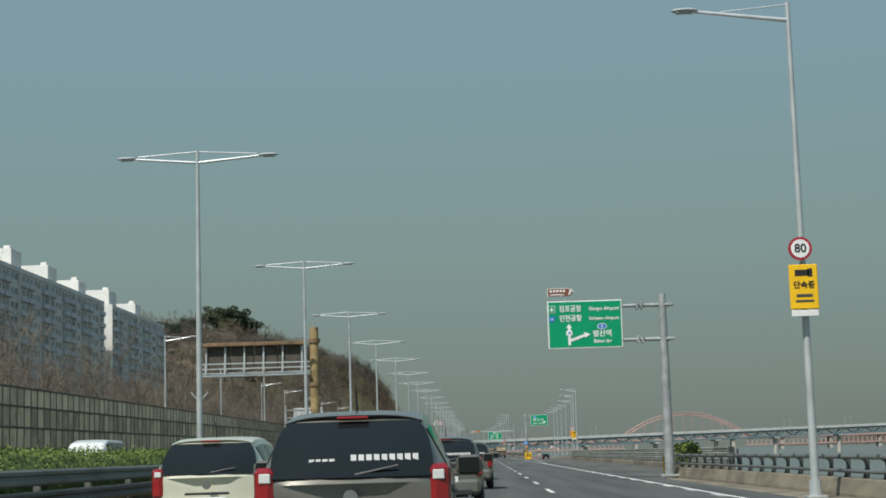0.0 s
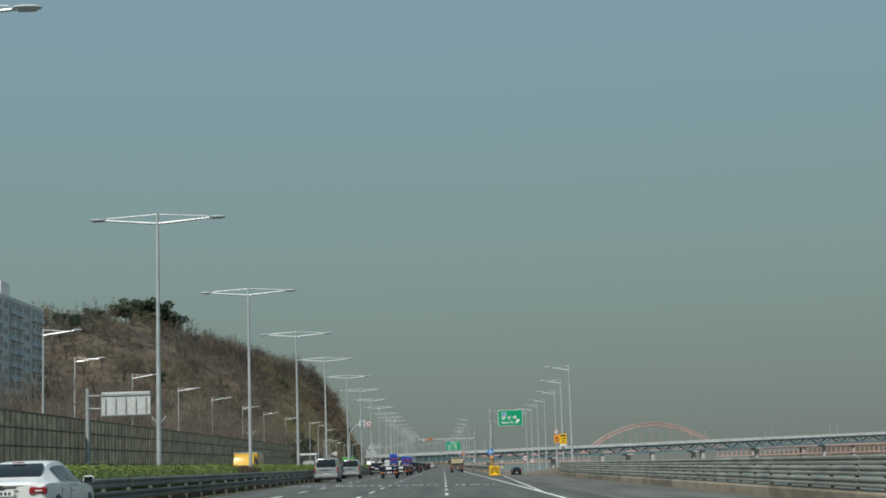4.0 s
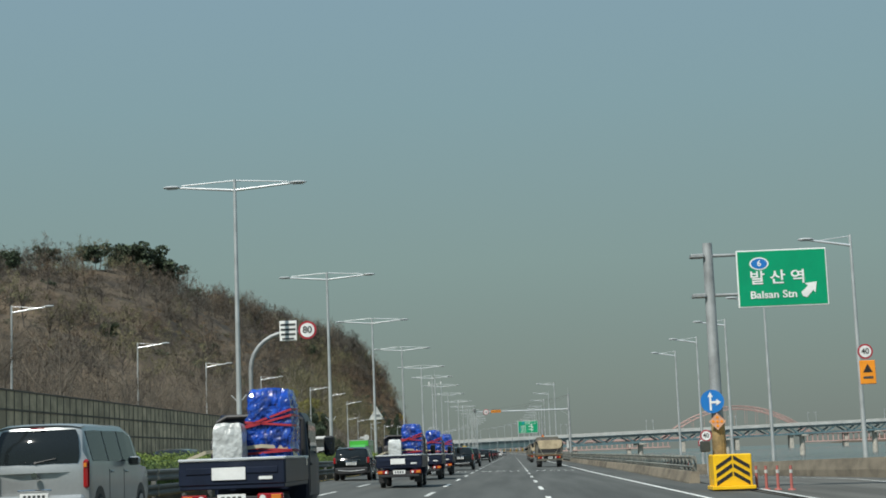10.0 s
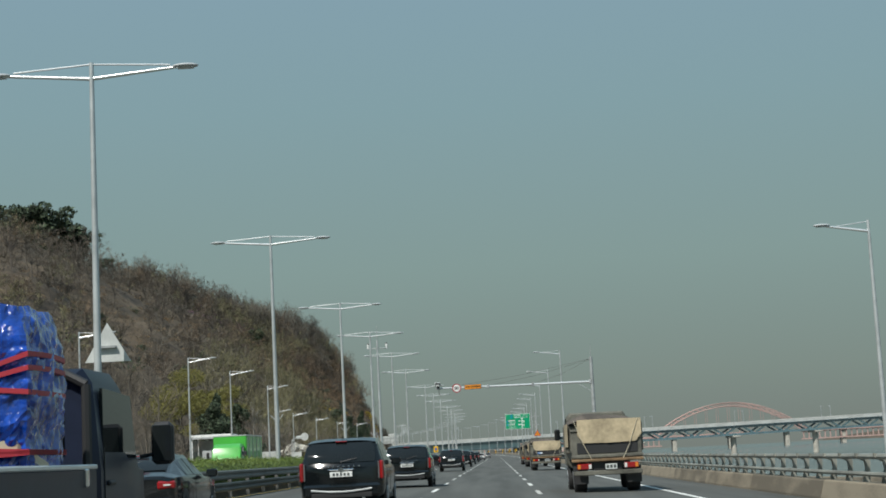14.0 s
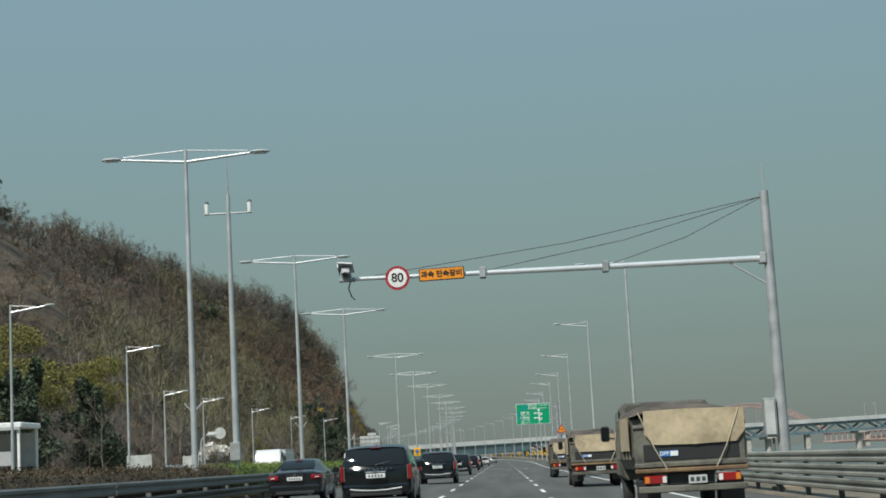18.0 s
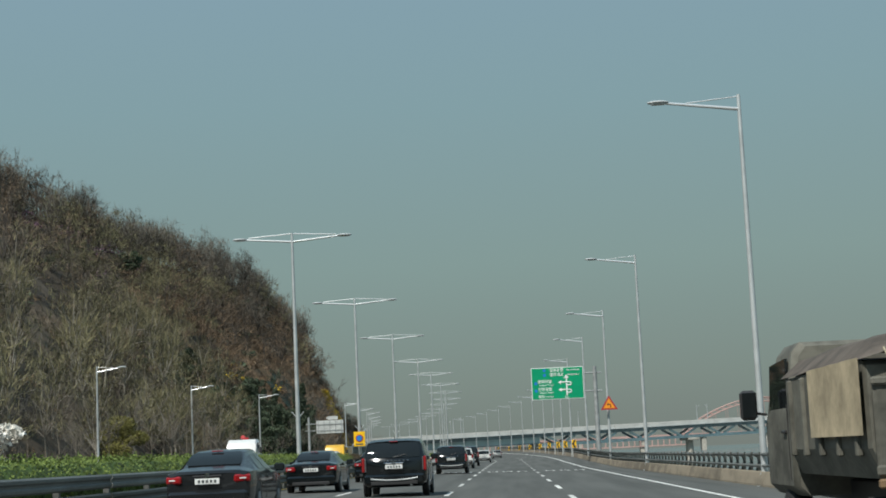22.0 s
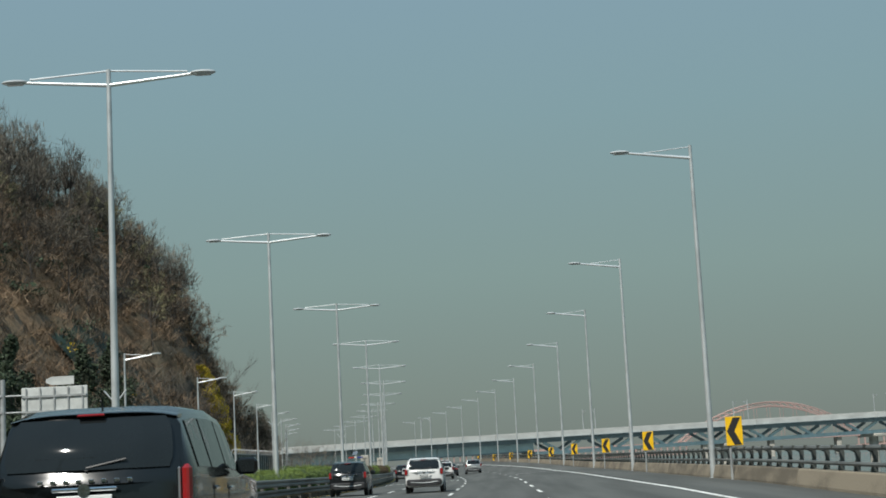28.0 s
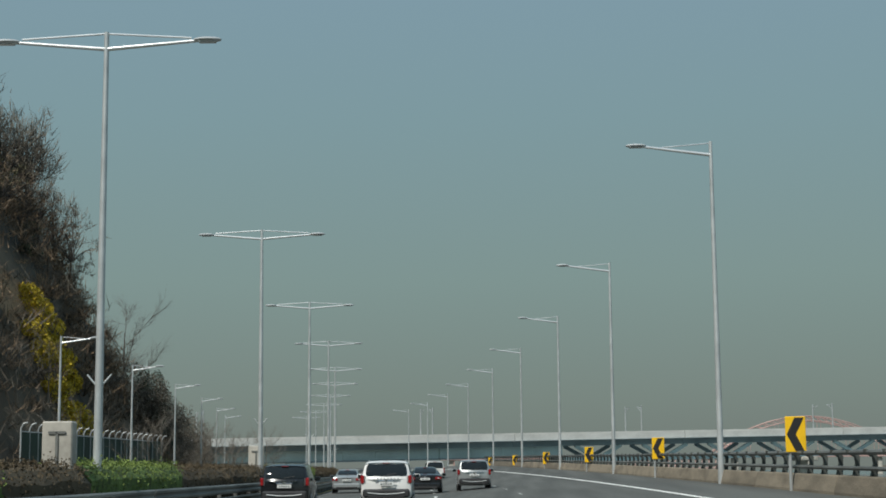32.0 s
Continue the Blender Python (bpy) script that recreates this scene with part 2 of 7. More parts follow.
RIM = plain("alloy_rim", (0.42, 0.43, 0.44), 0.3, 0.8)
BLACK_TRIM = plain("black_trim", (0.028, 0.028, 0.029), 0.5)
CHROME = plain("chrome", (0.75, 0.76, 0.77), 0.12, 1.0)
TAIL_RED = plain("tail_lamp_red", (0.28, 0.012, 0.014), 0.12, coat=0.8)
LAMP_AMBER = plain("lamp_amber", (0.62, 0.20, 0.03), 0.15, coat=0.6)
LAMP_CLEAR = plain("lamp_clear", (0.72, 0.72, 0.70), 0.15, coat=0.6)
PLATE = plain("plate_white", (0.78, 0.79, 0.77), 0.45)
INK = plain("ink_dark", (0.05, 0.06, 0.06), 0.6)
TARP = mat("beige_tarpaulin", (0.46, 0.38, 0.25), 0.85, var=0.2, scale=1.5, fine=9, bump=0.3)
TARP_DARK = mat("dark_tarpaulin", (0.10, 0.082, 0.065), 0.85, var=0.3, scale=1.5, fine=9, bump=0.3)
TRUCK_GREY = mat("dusty_truck_steel", (0.125, 0.122, 0.10), 0.7, 0.1, var=0.3, scale=1.6, fine=12)
BLUE_WRAP = mat("blue_plastic_wrap", (0.008, 0.052, 0.33), 0.14, var=0.4, scale=4, fine=14, bump=0.9, coat=0.7)
WHITE_WRAP = mat("white_plastic_wrap", (0.52, 0.55, 0.54), 0.25, var=0.15, scale=4, fine=12, bump=0.8, coat=0.4)
TAPE_RED = plain("red_strap", (0.36, 0.025, 0.04), 0.5)
STRAP = plain("beige_strap", (0.50, 0.45, 0.33), 0.7)


def paint(name, base, metal=0.35, rough=0.32):
    return mat(name, base, rough, metal, var=0.05, scale=1.5, fine=20, coat=0.55, spec=0.35)


# ---- mesh helpers ----


class Geo:
    """Collects the corners and faces of one mesh."""

    def __init__(self):
        self.v, self.f = [], []

    def add(self, verts, faces):
        k = len(self.v)
        self.v += [tuple(p) for p in verts]
        self.f += [tuple(i + k for i in f) for f in faces]
        return self

    def box(self, c, s, m=None, ch=0.0):
        """A box about c; ch chamfers its edges."""
        hx, hy, hz = (a / 2 for a in s)
        if ch <= 0:
            vs = [Vector((x * hx, y * hy, z * hz)) for x in (-1, 1) for y in (-1, 1) for z in (-1, 1)]
            fs = [(0, 1, 3, 2), (4, 6, 7, 5), (0, 4, 5, 1), (2, 3, 7, 6), (0, 2, 6, 4), (1, 5, 7, 3)]
        else:
            ch = min(ch, hx * 0.9, hy * 0.9, hz * 0.9)
            idx, vs, fs = {}, [], []
            for x in (-1, 1):
                for y in (-1, 1):
                    for z in (-1, 1):
                        for a in range(3):
                            p = [x * (hx - ch), y * (hy - ch), z * (hz - ch)]
                            p[a] = (x * hx, y * hy, z * hz)[a]
                            idx[x, y, z, a] = len(vs)
                            vs.append(Vector(p))
            for a in range(3):
                o = [b for b in range(3) if b != a]
                for s0 in (-1, 1):
                    def key(p, q):
                        k = [0, 0, 0]
                        k[a], k[o[0]], k[o[1]] = s0, p, q
                        return idx[(*k, a)]
                    ring = [key(-1, -1), key(1, -1), key(1, 1), key(-1, 1)]
                    fs.append(tuple(ring if (s0 > 0) == (a != 1) else ring[::-1]))
            for a in range(3):
                o = [b for b in range(3) if b != a]
                for p in (-1, 1):
                    for q in (-1, 1):
                        def key(r, w):
                            k = [0, 0, 0]
                            k[a], k[o[0]], k[o[1]] = r, p, q
                            return idx[(*k, w)]
                        ring = [key(-1, o[0]), key(1, o[0]), key(1, o[1]), key(-1, o[1])]
                        n = (vs[ring[1]] - vs[ring[0]]).cross(vs[ring[2]] - vs[ring[1]])
                        mid = sum((vs[i] for i in ring), Vector()) / 4
                        fs.append(tuple(ring if n.dot(mid) > 0 else ring[::-1]))
            for x in (-1, 1):
                for y in (-1, 1):
                    for z in (-1, 1):
                        t = [idx[x, y, z, a] for a in range(3)]
                        fs.append(tuple(t if x * y * z > 0 else t[::-1]))
        c = Vector(c)
        return self.add([(m @ p if m else p) + c for p in vs], fs)

    def tube(self, p0, p1, r0, r1=None, n=8, cap=True):
        p0, p1, r1 = Vector(p0), Vector(p1), r0 if r1 is None else r1
        q = (p1 - p0).to_track_quat("Z", "Y").to_matrix()
        vs = [p + q @ Vector((r * math.cos(2 * math.pi * i / n), r * math.sin(2 * math.pi * i / n), 0)) for p, r in ((p0, r0), (p1, r1)) for i in range(n)]
        fs = [(i, (i + 1) % n, n + (i + 1) % n, n + i) for i in range(n)]
        if cap:
            fs += [tuple(range(n))[::-1], tuple(range(n, 2 * n))]
        return self.add(vs, fs)

    def chain(self, pts, r, n=6):
        for a, b in zip(pts, pts[1:]):
            self.tube(a, b, r, r, n)
        return self

    def loft(self, rings, caps=True, closed=True):
        n = len(rings[0])
        vs = [p for ring in rings for p in ring]
        fs = []
        for a in range(len(rings) - 1):
            for i in range(n if closed else n - 1):
                j = (i + 1) % n
                fs.append((a * n + i, a * n + j, (a + 1) * n + j, (a + 1) * n + i))
        if caps:
            fs += [tuple(range(n))[::-1], tuple(range((len(rings) - 1) * n, len(rings) * n))]
        return self.add(vs, fs)

    def disc(self, c, r, th, n=24, axis="y"):
        c = Vector(c)
        d = Vector((0, th / 2, 0)) if axis == "y" else Vector((th / 2, 0, 0))
        return self.tube(c - d, c + d, r, r, n)

    def prism(self, pts, y0, y1):
        """A flat outline in x and z, given anticlockwise as seen from -y, made thick along y."""
        n = len(pts)
        vs = [(x, y0, z) for x, z in pts] + [(x, y1, z) for x, z in pts]
        return self.add(vs, [tuple(range(n)), tuple(range(2 * n - 1, n - 1, -1))] + [((i + 1) % n, i, n + i, n + (i + 1) % n) for i in range(n)])

    def prism_x(self, pts, x0, x1):
        """A flat outline in y and z made thick along x."""
        n = len(pts)
        vs = [(x0, y, z) for y, z in pts] + [(x1, y, z) for y, z in pts]
        return self.add(vs, [tuple(range(n))[::-1], tuple(range(n, 2 * n))] + [(i, (i + 1) % n, n + (i + 1) % n, n + i) for i in range(n)])

    def mesh(self, name, material, smooth=0.0):
        me = bpy.data.meshes.new(name)
        me.from_pydata(self.v, [], self.f)
        me.materials.append(material)
        if smooth:
            me.polygons.foreach_set("use_smooth", [True] * len(me.polygons))
            me.set_sharp_from_angle(angle=radians(smooth))
        return me


def part(name, geo, material=None, parent=None, label="", smooth=0.0, at=None):
    """Links a Geo, or a ready mesh, as one mesh object under a thing or a part."""
    ob = new(name, geo.mesh(name, material, smooth) if isinstance(geo, Geo) else geo)
    if parent:
        ob.parent = parent
    if at is not None:
        ob.matrix_basis = at if isinstance(at, Matrix) else Matrix.Translation(at)
    if label:
        ob["label"] = label
    return ob


def thing(name, m, label, category, group=""):
    ob = new(name)
    ob.empty_display_size = 0.3
    ob.matrix_basis = m if isinstance(m, Matrix) else Matrix.Translation(m)
    return tagged(ob, label, category, group)


def big_mesh(name, verts, faces, material):
    """A mesh from arrays of corners and of equal-sided faces."""
    verts, faces = np.asarray(verts, np.float32), np.asarray(faces, np.int32)
    me = bpy.data.meshes.new(name)
    k = faces.shape[1]
    me.vertices.add(len(verts))
    me.vertices.foreach_set("co", verts.ravel())
    me.loops.add(faces.size)
    me.loops.foreach_set("vertex_index", faces.ravel())
    me.polygons.add(len(faces))
    me.polygons.foreach_set("loop_start", np.arange(0, faces.size, k, dtype=np.int32))
    me.update(calc_edges=True)
    me.validate()
    me.materials.append(material)
    return me


def lettering(words, size, material, parent, place, name="lettering", wide=1.0, rz=0.0):
    """Flat letters that face -y, centred on their place."""
    cu = bpy.data.curves.new(name, "FONT")
    cu.body, cu.size, cu.align_x, cu.align_y, cu.extrude = words, size, "CENTER", "CENTER", 0.004
    cu.offset = 0.018 * size
    tmp = bpy.data.objects.new(name, cu)
    scene.collection.objects.link(tmp)
    bpy.context.view_layer.update()
    me = bpy.data.meshes.new_from_object(tmp.evaluated_get(bpy.context.evaluated_depsgraph_get()))
    bpy.data.objects.remove(tmp)
    me.materials.clear()
    me.materials.append(material)
    ob = new(name, me)
    ob.parent = parent
    ob.matrix_basis = pose(*place, 90, 0, rz) @ Matrix.Diagonal((wide, 1, 1, 1))
    return ob


# ---- the plan: the road bends left past 701 m and tilts across its width ----


def bend(y):
    return -((0.0172 * max(0.0, y - 701)) ** 2)


def heading(y):
    return math.degrees(math.atan(2 * 0.0172**2 * max(0.0, y - 701)))


def tilt(y):
    return 0.02 - 0.04 * min(1.0, max(0.0, (y - 630) / 110))


def flat_z(xr, y):
    return -tilt(y) * (xr - 1.0)


def bank(y):
    return 0.045 * min(1.0, max(0.0, (y - 590) / 70)) + 0.0009 * max(0.0, min(y, 900) - 740)


def road_z(xr, y):
    """Height of the carriageway: past 590 m its outer lanes rise towards the outside of the bend."""
    return flat_z(xr, y) + bank(y) * max(0.0, xr)


def on_road(xr, y, dz=0.0, turn=0.0):
    return pose(bend(y) + xr, y, road_z(xr, y) + dz, 0, 0, heading(y) + turn)

# ---- ground, river ----
rng = np.random.default_rng(7)


def lerp_table(y, table):
    return float(np.interp(y, [a for a, _ in table], [b for _, b in table]))


RIDGE = ((360, 3), (400, 8), (450, 18), (540, 38.5), (620, 51), (660, 52), (690, 50), (760, 45), (816, 43), (850, 39.5), (875, 31), (895, 18), (915, 8), (950, 3))
DEPTH = ((400, 80), (640, 80), (700, 72), (800, 43), (850, 25), (875, 21), (950, 20))
FOOT = ((400, -36), (700, -36), (800, -35), (860, -37), (885, -38), (905, -43), (1000, -52))


def hill_z(x, y):
    foot, deep, top = lerp_table(y, FOOT), lerp_table(y, DEPTH), lerp_table(y, RIDGE)
    if x > foot:
        return 0.0
    u = min(1.0, (foot - x) / deep)
    h = top * math.sin(u * math.pi / 2) ** 0.9
    back = max(0.0, (foot - deep - 25 - x) / 160)
    h *= max(0.05, 1 - 0.8 * back)
    rough = noise.noise(Vector((x * 0.045, y * 0.045, 0))) * 4.0 + noise.noise(Vector((x * 0.15, y * 0.15, 5))) * 1.6
    return h + rough * min(1.0, h / 12)


def ground_z(x, y):
    b = bend(min(y, 1400))
    xr = x - b
    if xr > 9.0:
        edge = 19.5 if 60 < y < 460 else 12.5
        drop = min(1.0, max(0.0, (xr - edge) / 9.0))
        z = -0.75 - 6.9 * drop
        if 270 < y < 470 and xr < 20:
            z -= min(5.5, 0.013 * (y - 270))
        if x > 900:
            bank = min(1.0, (x - 900) / 60)
            z += bank * 10 + bank * 60 * max(0.0, noise.noise(Vector((x * 0.0012, y * 0.0012, 2)))) ** 1.0
        return max(z, -8.2)
    if xr > -26.8:
        return -0.75
    up = min(1.0, (-26.8 - xr) / 3.0)
    return -0.75 + up * 1.2 + hill_z(x, y)


gx = np.unique(np.r_[-3500, -2200, -1400, -900, -600, -420, np.arange(-320, -130, 16), np.arange(-130, -24, 3.0), np.arange(-24, 34, 4), 40, 60, 100, 200, 400, 700, 900, 930, 960,
                     np.arange(1000, 2000, 100), 2400, 3500])
gy = np.unique(np.r_[-500, -200, -60, 0, 60, np.arange(100, 360, 20), np.arange(360, 960, 5.0), np.arange(960, 1300, 30), 1400, 1600, np.arange(1800, 4000, 200), 4800])
gv = [(x, y, ground_z(x, y)) for y in gy for x in gx]
gn = len(gx)
gf = [(j * gn + i, j * gn + i + 1, (j + 1) * gn + i + 1, (j + 1) * gn + i) for j in range(len(gy) - 1) for i in range(gn - 1)]
ground = new("ground", big_mesh("ground", gv, gf, SOIL))
ground.data.polygons.foreach_set("use_smooth", [True] * len(gf))
tagged(ground, "bare brown hillside soil and riverside ground", "ground", kind="structure")
wv = [(24, -500, -6), (3400, -500, -6), (3400, 4600, -6), (-60, 4600, -6), (-60, 1180, -6), (24, 900, -6)]
water = new("water", Geo().add(wv, [tuple(range(6))]).mesh("water", WATER))
tagged(water, "wide hazy grey river water beside the road", "river", kind="structure")

# ---- road ----
STATIONS = list(np.arange(-60.0, 1160.0, 6.0))


def strip(name, edges, material, ys=STATIONS, dz=0.0, thick=0.0, label="", category="", kind="structure", parent=None):
    """A strip along the road between offsets, which may be functions of y; edges are (offset, height above the road)."""
    g = Geo()
    rings = []
    for y in ys:
        ring = []
        for o, h in edges:
            x = o(y) if callable(o) else o
            ring.append((bend(y) + x, y, road_z(x, y) + dz + h))
        rings.append(ring)
    g.loft(rings, caps=True if thick else False, closed=bool(thick))
    ob = part(name, g, material, parent)
    if kind:
        tagged(ob, label, category, kind=kind)
    return ob


road = strip("road", [(-8.6, 0), (-4.7, 0), (-2.8, 0), (-1.1, 0), (2.5, 0), (6.2, 0), (8.6, 0)], ASPHALT, label="grey asphalt four-lane expressway carriageway", category="road")
strip("road_opposite", [(-24.6, 0), (-17, 0), (-10.4, 0)], ASPHALT_OLD, dz=-0.02, label="worn grey asphalt of the opposite carriageway", category="road")
strip("pavement", [(-27.2, 0.0), (-27.2, 0.16), (-24.62, 0.16), (-24.62, -0.1)], CONCRETE_PALE, label="pale concrete kerbed verge", category="pavement")
bed = strip("median_bed", [(-10.42, -0.2), (-10.4, 0.34), (-10.2, 0.36), (-8.95, 0.36), (-8.75, 0.34), (-8.73, -0.2)], CONCRETE, label="low concrete kerb of the planted median", category="kerb")


def ramp_left(y):
    return lerp_table(y, ((78, 8.55), (470, 8.9)))


def ramp_right(y):
    return lerp_table(y, ((78, 9.6), (96, 13.9), (255, 14.3), (292, 16.6), (470, 17.2)))


RAMP_Y = list(np.arange(78.0, 470.0, 6.0))


def ramp_drop(y):
    return -0.012 * max(0.0, y - 285)


g = Geo()
g.loft([[(ramp_left(y), y, road_z(8.6, y) + 0.0), (ramp_left(y) + 0.4, y, road_z(9, y) + ramp_drop(y)), (ramp_right(y), y, road_z(14, y) + ramp_drop(y) + 0.02)] for y in RAMP_Y], caps=False, closed=False)
tagged(part("road_exit", g, ASPHALT_OLD), "worn asphalt exit lane that drops away beside the road", "road", kind="structure")

# lane paint: solid edges and single dashes
strip("edge_line", [(-8.28, 0.004), (-8.12, 0.004)], PAINT_YELLOW, label="worn yellow edge line", category="road marking")
strip("edge_line", [(lambda y: lerp_table(y, ((0, 7.15), (120, 6.9), (250, 6.6), (320, 6.25), (1200, 6.2))), 0.004), (lambda y: lerp_table(y, ((0, 7.31), (120, 7.06), (250, 6.76), (320, 6.41), (1200, 6.36))), 0.004)],
      PAINT_WHITE, label="solid white edge line", category="road marking")
gore = Geo()
gy_ = list(np.arange(170.0, 284.0, 6.0))
gore.loft([[(lerp_table(y, ((170, 6.9), (280, 9.0))), y, road_z(7, y) + 0.006), (lerp_table(y, ((170, 7.05), (280, 9.15))), y, road_z(7, y) + 0.006)] for y in gy_], caps=False, closed=False)
tagged(part("gore_line", gore, PAINT_WHITE), "white line along the exit gore", "road marking", kind="structure")
ramp_edge = Geo()
ramp_edge.loft([[(ramp_right(y) - 1.7, y, road_z(13, y) + ramp_drop(y) + 0.02), (ramp_right(y) - 1.55, y, road_z(13, y) + ramp_drop(y) + 0.02)] for y in RAMP_Y], caps=False, closed=False)
tagged(part("edge_line", ramp_edge, PAINT_WHITE), "white edge line of the exit lane", "road marking", kind="structure")
dash_mesh = {}


def dash(lx, y, long=5.0, wide=0.15):
    key = (long, wide, round(tilt(y), 3))
    if key not in dash_mesh:
        s = -tilt(y)
        dash_mesh[key] = Geo().add([(-wide / 2, 0, -s * wide / 2), (wide / 2, 0, s * wide / 2), (wide / 2, long, s * wide / 2), (-wide / 2, long, -s * wide / 2)], [(0, 1, 2, 3)]).mesh("dash", PAINT_WHITE)
    part("dash", dash_mesh[key], None, road, at=pose(bend(y) + lx, y, road_z(lx, y) + 0.005, 0, 0, heading(y)))


for lx in (-4.7, -1.1, 2.5):
    for y in np.arange(14.0, 930.0, 13.0):
        dash(lx, float(y) + {-4.7: 3.0, -1.1: 0.0, 2.5: 6.0}[lx])
for y in np.arange(30.0, 175.0, 6.0):
    dash(6.9, float(y), 2.5, 0.2)
# rows of worn road writing, too worn to read
for row_y in (196.0, 333.0, 575.0, 742.0):
    for lane_x in (-6.5, -2.9, 0.7, 4.4):
        for k in range(3):
            gx_ = lane_x - 0.95 + 0.95 * k
            dash(gx_ - 0.26, row_y + 0.7 * (k % 2), 2.6 - 0.5 * (k == 1), 0.14)
            dash(gx_ + 0.24, row_y + 0.4, 2.9 - 0.8 * (k % 2), 0.15)
            dash(gx_ - 0.02, row_y + 1.1 + 0.4 * k, 0.42, 0.52)
            dash(gx_ + 0.04, row_y + 2.6 - 0.3 * k, 0.38, 0.6 - 0.1 * k)

# ---- median: hedge, rail ----


def tri_leaves(centres, size, spread=None, flat=0.0):
    """Small three-cornered leaves at the given places, turned at random."""
    n = len(centres)
    a = rng.normal(size=(n, 3))
    a /= np.linalg.norm(a, axis=1)[:, None]
    b = np.cross(a, rng.normal(size=(n, 3)))
    b /= np.linalg.norm(b, axis=1)[:, None]
    s = (size * rng.uniform(0.6, 1.4, n))[:, None]
    c = np.asarray(centres)
    v = np.stack([c - 0.5 * s * a - 0.4 * s * b, c + 0.6 * s * a, c - 0.2 * s * a + 0.6 * s * b], 1).reshape(-1, 3)
    return v, np.arange(3 * n).reshape(-1, 3)


def hedge_piece(y0, y1, material, label, top=1.62):
    """A clipped hedge: a lumpy dark core under many small leaves."""
    g, ring_y = Geo(), np.arange(y0, y1 + 0.01, 1.0)
    rings = []
    for y in ring_y:
        lump = 0.10 * noise.noise(Vector((0, y * 0.5, 1))) + 0.06 * noise.noise(Vector((3, y * 1.7, 1)))
        z0, t = road_z(-9.5, y) + 0.36, road_z(-9.5, y) + top - 0.14 + lump
        rings.append([(bend(y) + x, y, z) for x, z in ((-10.25, z0), (-10.3, t - 0.3), (-10.05, t), (-9.5, t + 0.04), (-9.05, t), (-8.8, t - 0.3), (-8.85, z0))])
    g.loft(rings, caps=True, closed=True)
    ob = tagged(part("hedge", g, HEDGE_CORE if material == HEDGE else material), label, "hedge", kind="stuff")
    n = int((y1 - y0) * 460)
    yy = rng.uniform(y0, y1, n)
    u = rng.uniform(0, 1, n)
    xx, zz = np.where(u < 0.6, rng.uniform(-10.2, -8.9, n), -8.8 + rng.normal(0, 0.06, n)), np.where(u < 0.6, top - 0.08 + rng.normal(0, 0.07, n), rng.uniform(0.45, top - 0.1, n))
    lump = np.array([0.10 * noise.noise(Vector((0, y * 0.5, 1))) + 0.06 * noise.noise(Vector((3, y * 1.7, 1))) for y in yy])
    c = np.stack([xx + np.array([bend(y) for y in yy]), yy, zz + lump + np.array([road_z(-9.5, y) for y in yy])], 1)
    leaves = part("leaves", big_mesh("leaves", *tri_leaves(c, 0.05), material), None, ob)
    return ob


GREEN_HEDGE, RUSSET_HEDGE = "bright green clipped hedge on the planted median", "russet brown stretch of clipped median hedge"
for y0, y1, kind in ((36, 98, 0), (98, 112, 1), (112, 135, 0), (135, 182, 0), (182, 192, 1), (192, 330, 0), (330, 342, 1), (342, 416, 0), (416, 450, 1), (450, 545, 0), (545, 571, 0), (571, 590, 1), (590, 664, 0), (664, 692, 0),
                     (692, 738, 0), (738, 745, 1), (745, 757, 0), (757, 790, 1), (790, 813, 0), (813, 872, 1)):
    hedge_piece(y0, y1, (HEDGE, HEDGE_BROWN)[kind], (GREEN_HEDGE, RUSSET_HEDGE)[kind], (1.36 if kind == 0 else 1.3) + (0.38 if y0 >= 738 else 0.22 if y0 >= 692 else 0.0))

WAVE = ((0.0, -0.16), (0.05, -0.12), (0.05, -0.06), (0.0, -0.02), (0.0, 0.02), (0.05, 0.06), (0.05, 0.12), (0.0, 0.16))


def beam_rings(xr, y0, y1, h, side=1, off=None, k=1.0, base=None):
    rings = []
    for y in np.linspace(y0, y1, max(2, int((y1 - y0) / 4) + 2)):
        y = float(y)
        x = off(y) if off else xr
        z = (base(y) if base else road_z(x, y)) + h
        rings.append([(bend(y) + x + side * d * k, y, z + e * k) for d, e in WAVE] + [(bend(y) + x + side * (d - 0.02) * k, y, z + e * k) for d, e in WAVE[::-1]])
    return rings


median_rail = thing("guard_rail", (0, 0, 0), "dark weathered steel guard rail with two corrugated beams along the median", "guard rail")
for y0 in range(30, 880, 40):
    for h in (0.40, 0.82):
        # lower beam darker than the upper one
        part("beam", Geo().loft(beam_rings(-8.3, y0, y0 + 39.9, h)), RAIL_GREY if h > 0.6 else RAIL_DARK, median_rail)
post_m = Geo().box((0, 0, 0.42), (0.14, 0.12, 0.94), ch=0.012).mesh("post", RAIL_GREY)
for y in np.arange(30.0, 880.0, 4.0):
    part("post", post_m, None, median_rail, at=on_road(-8.40, float(y)))

# ---- right side: parapets with a steel railing ----


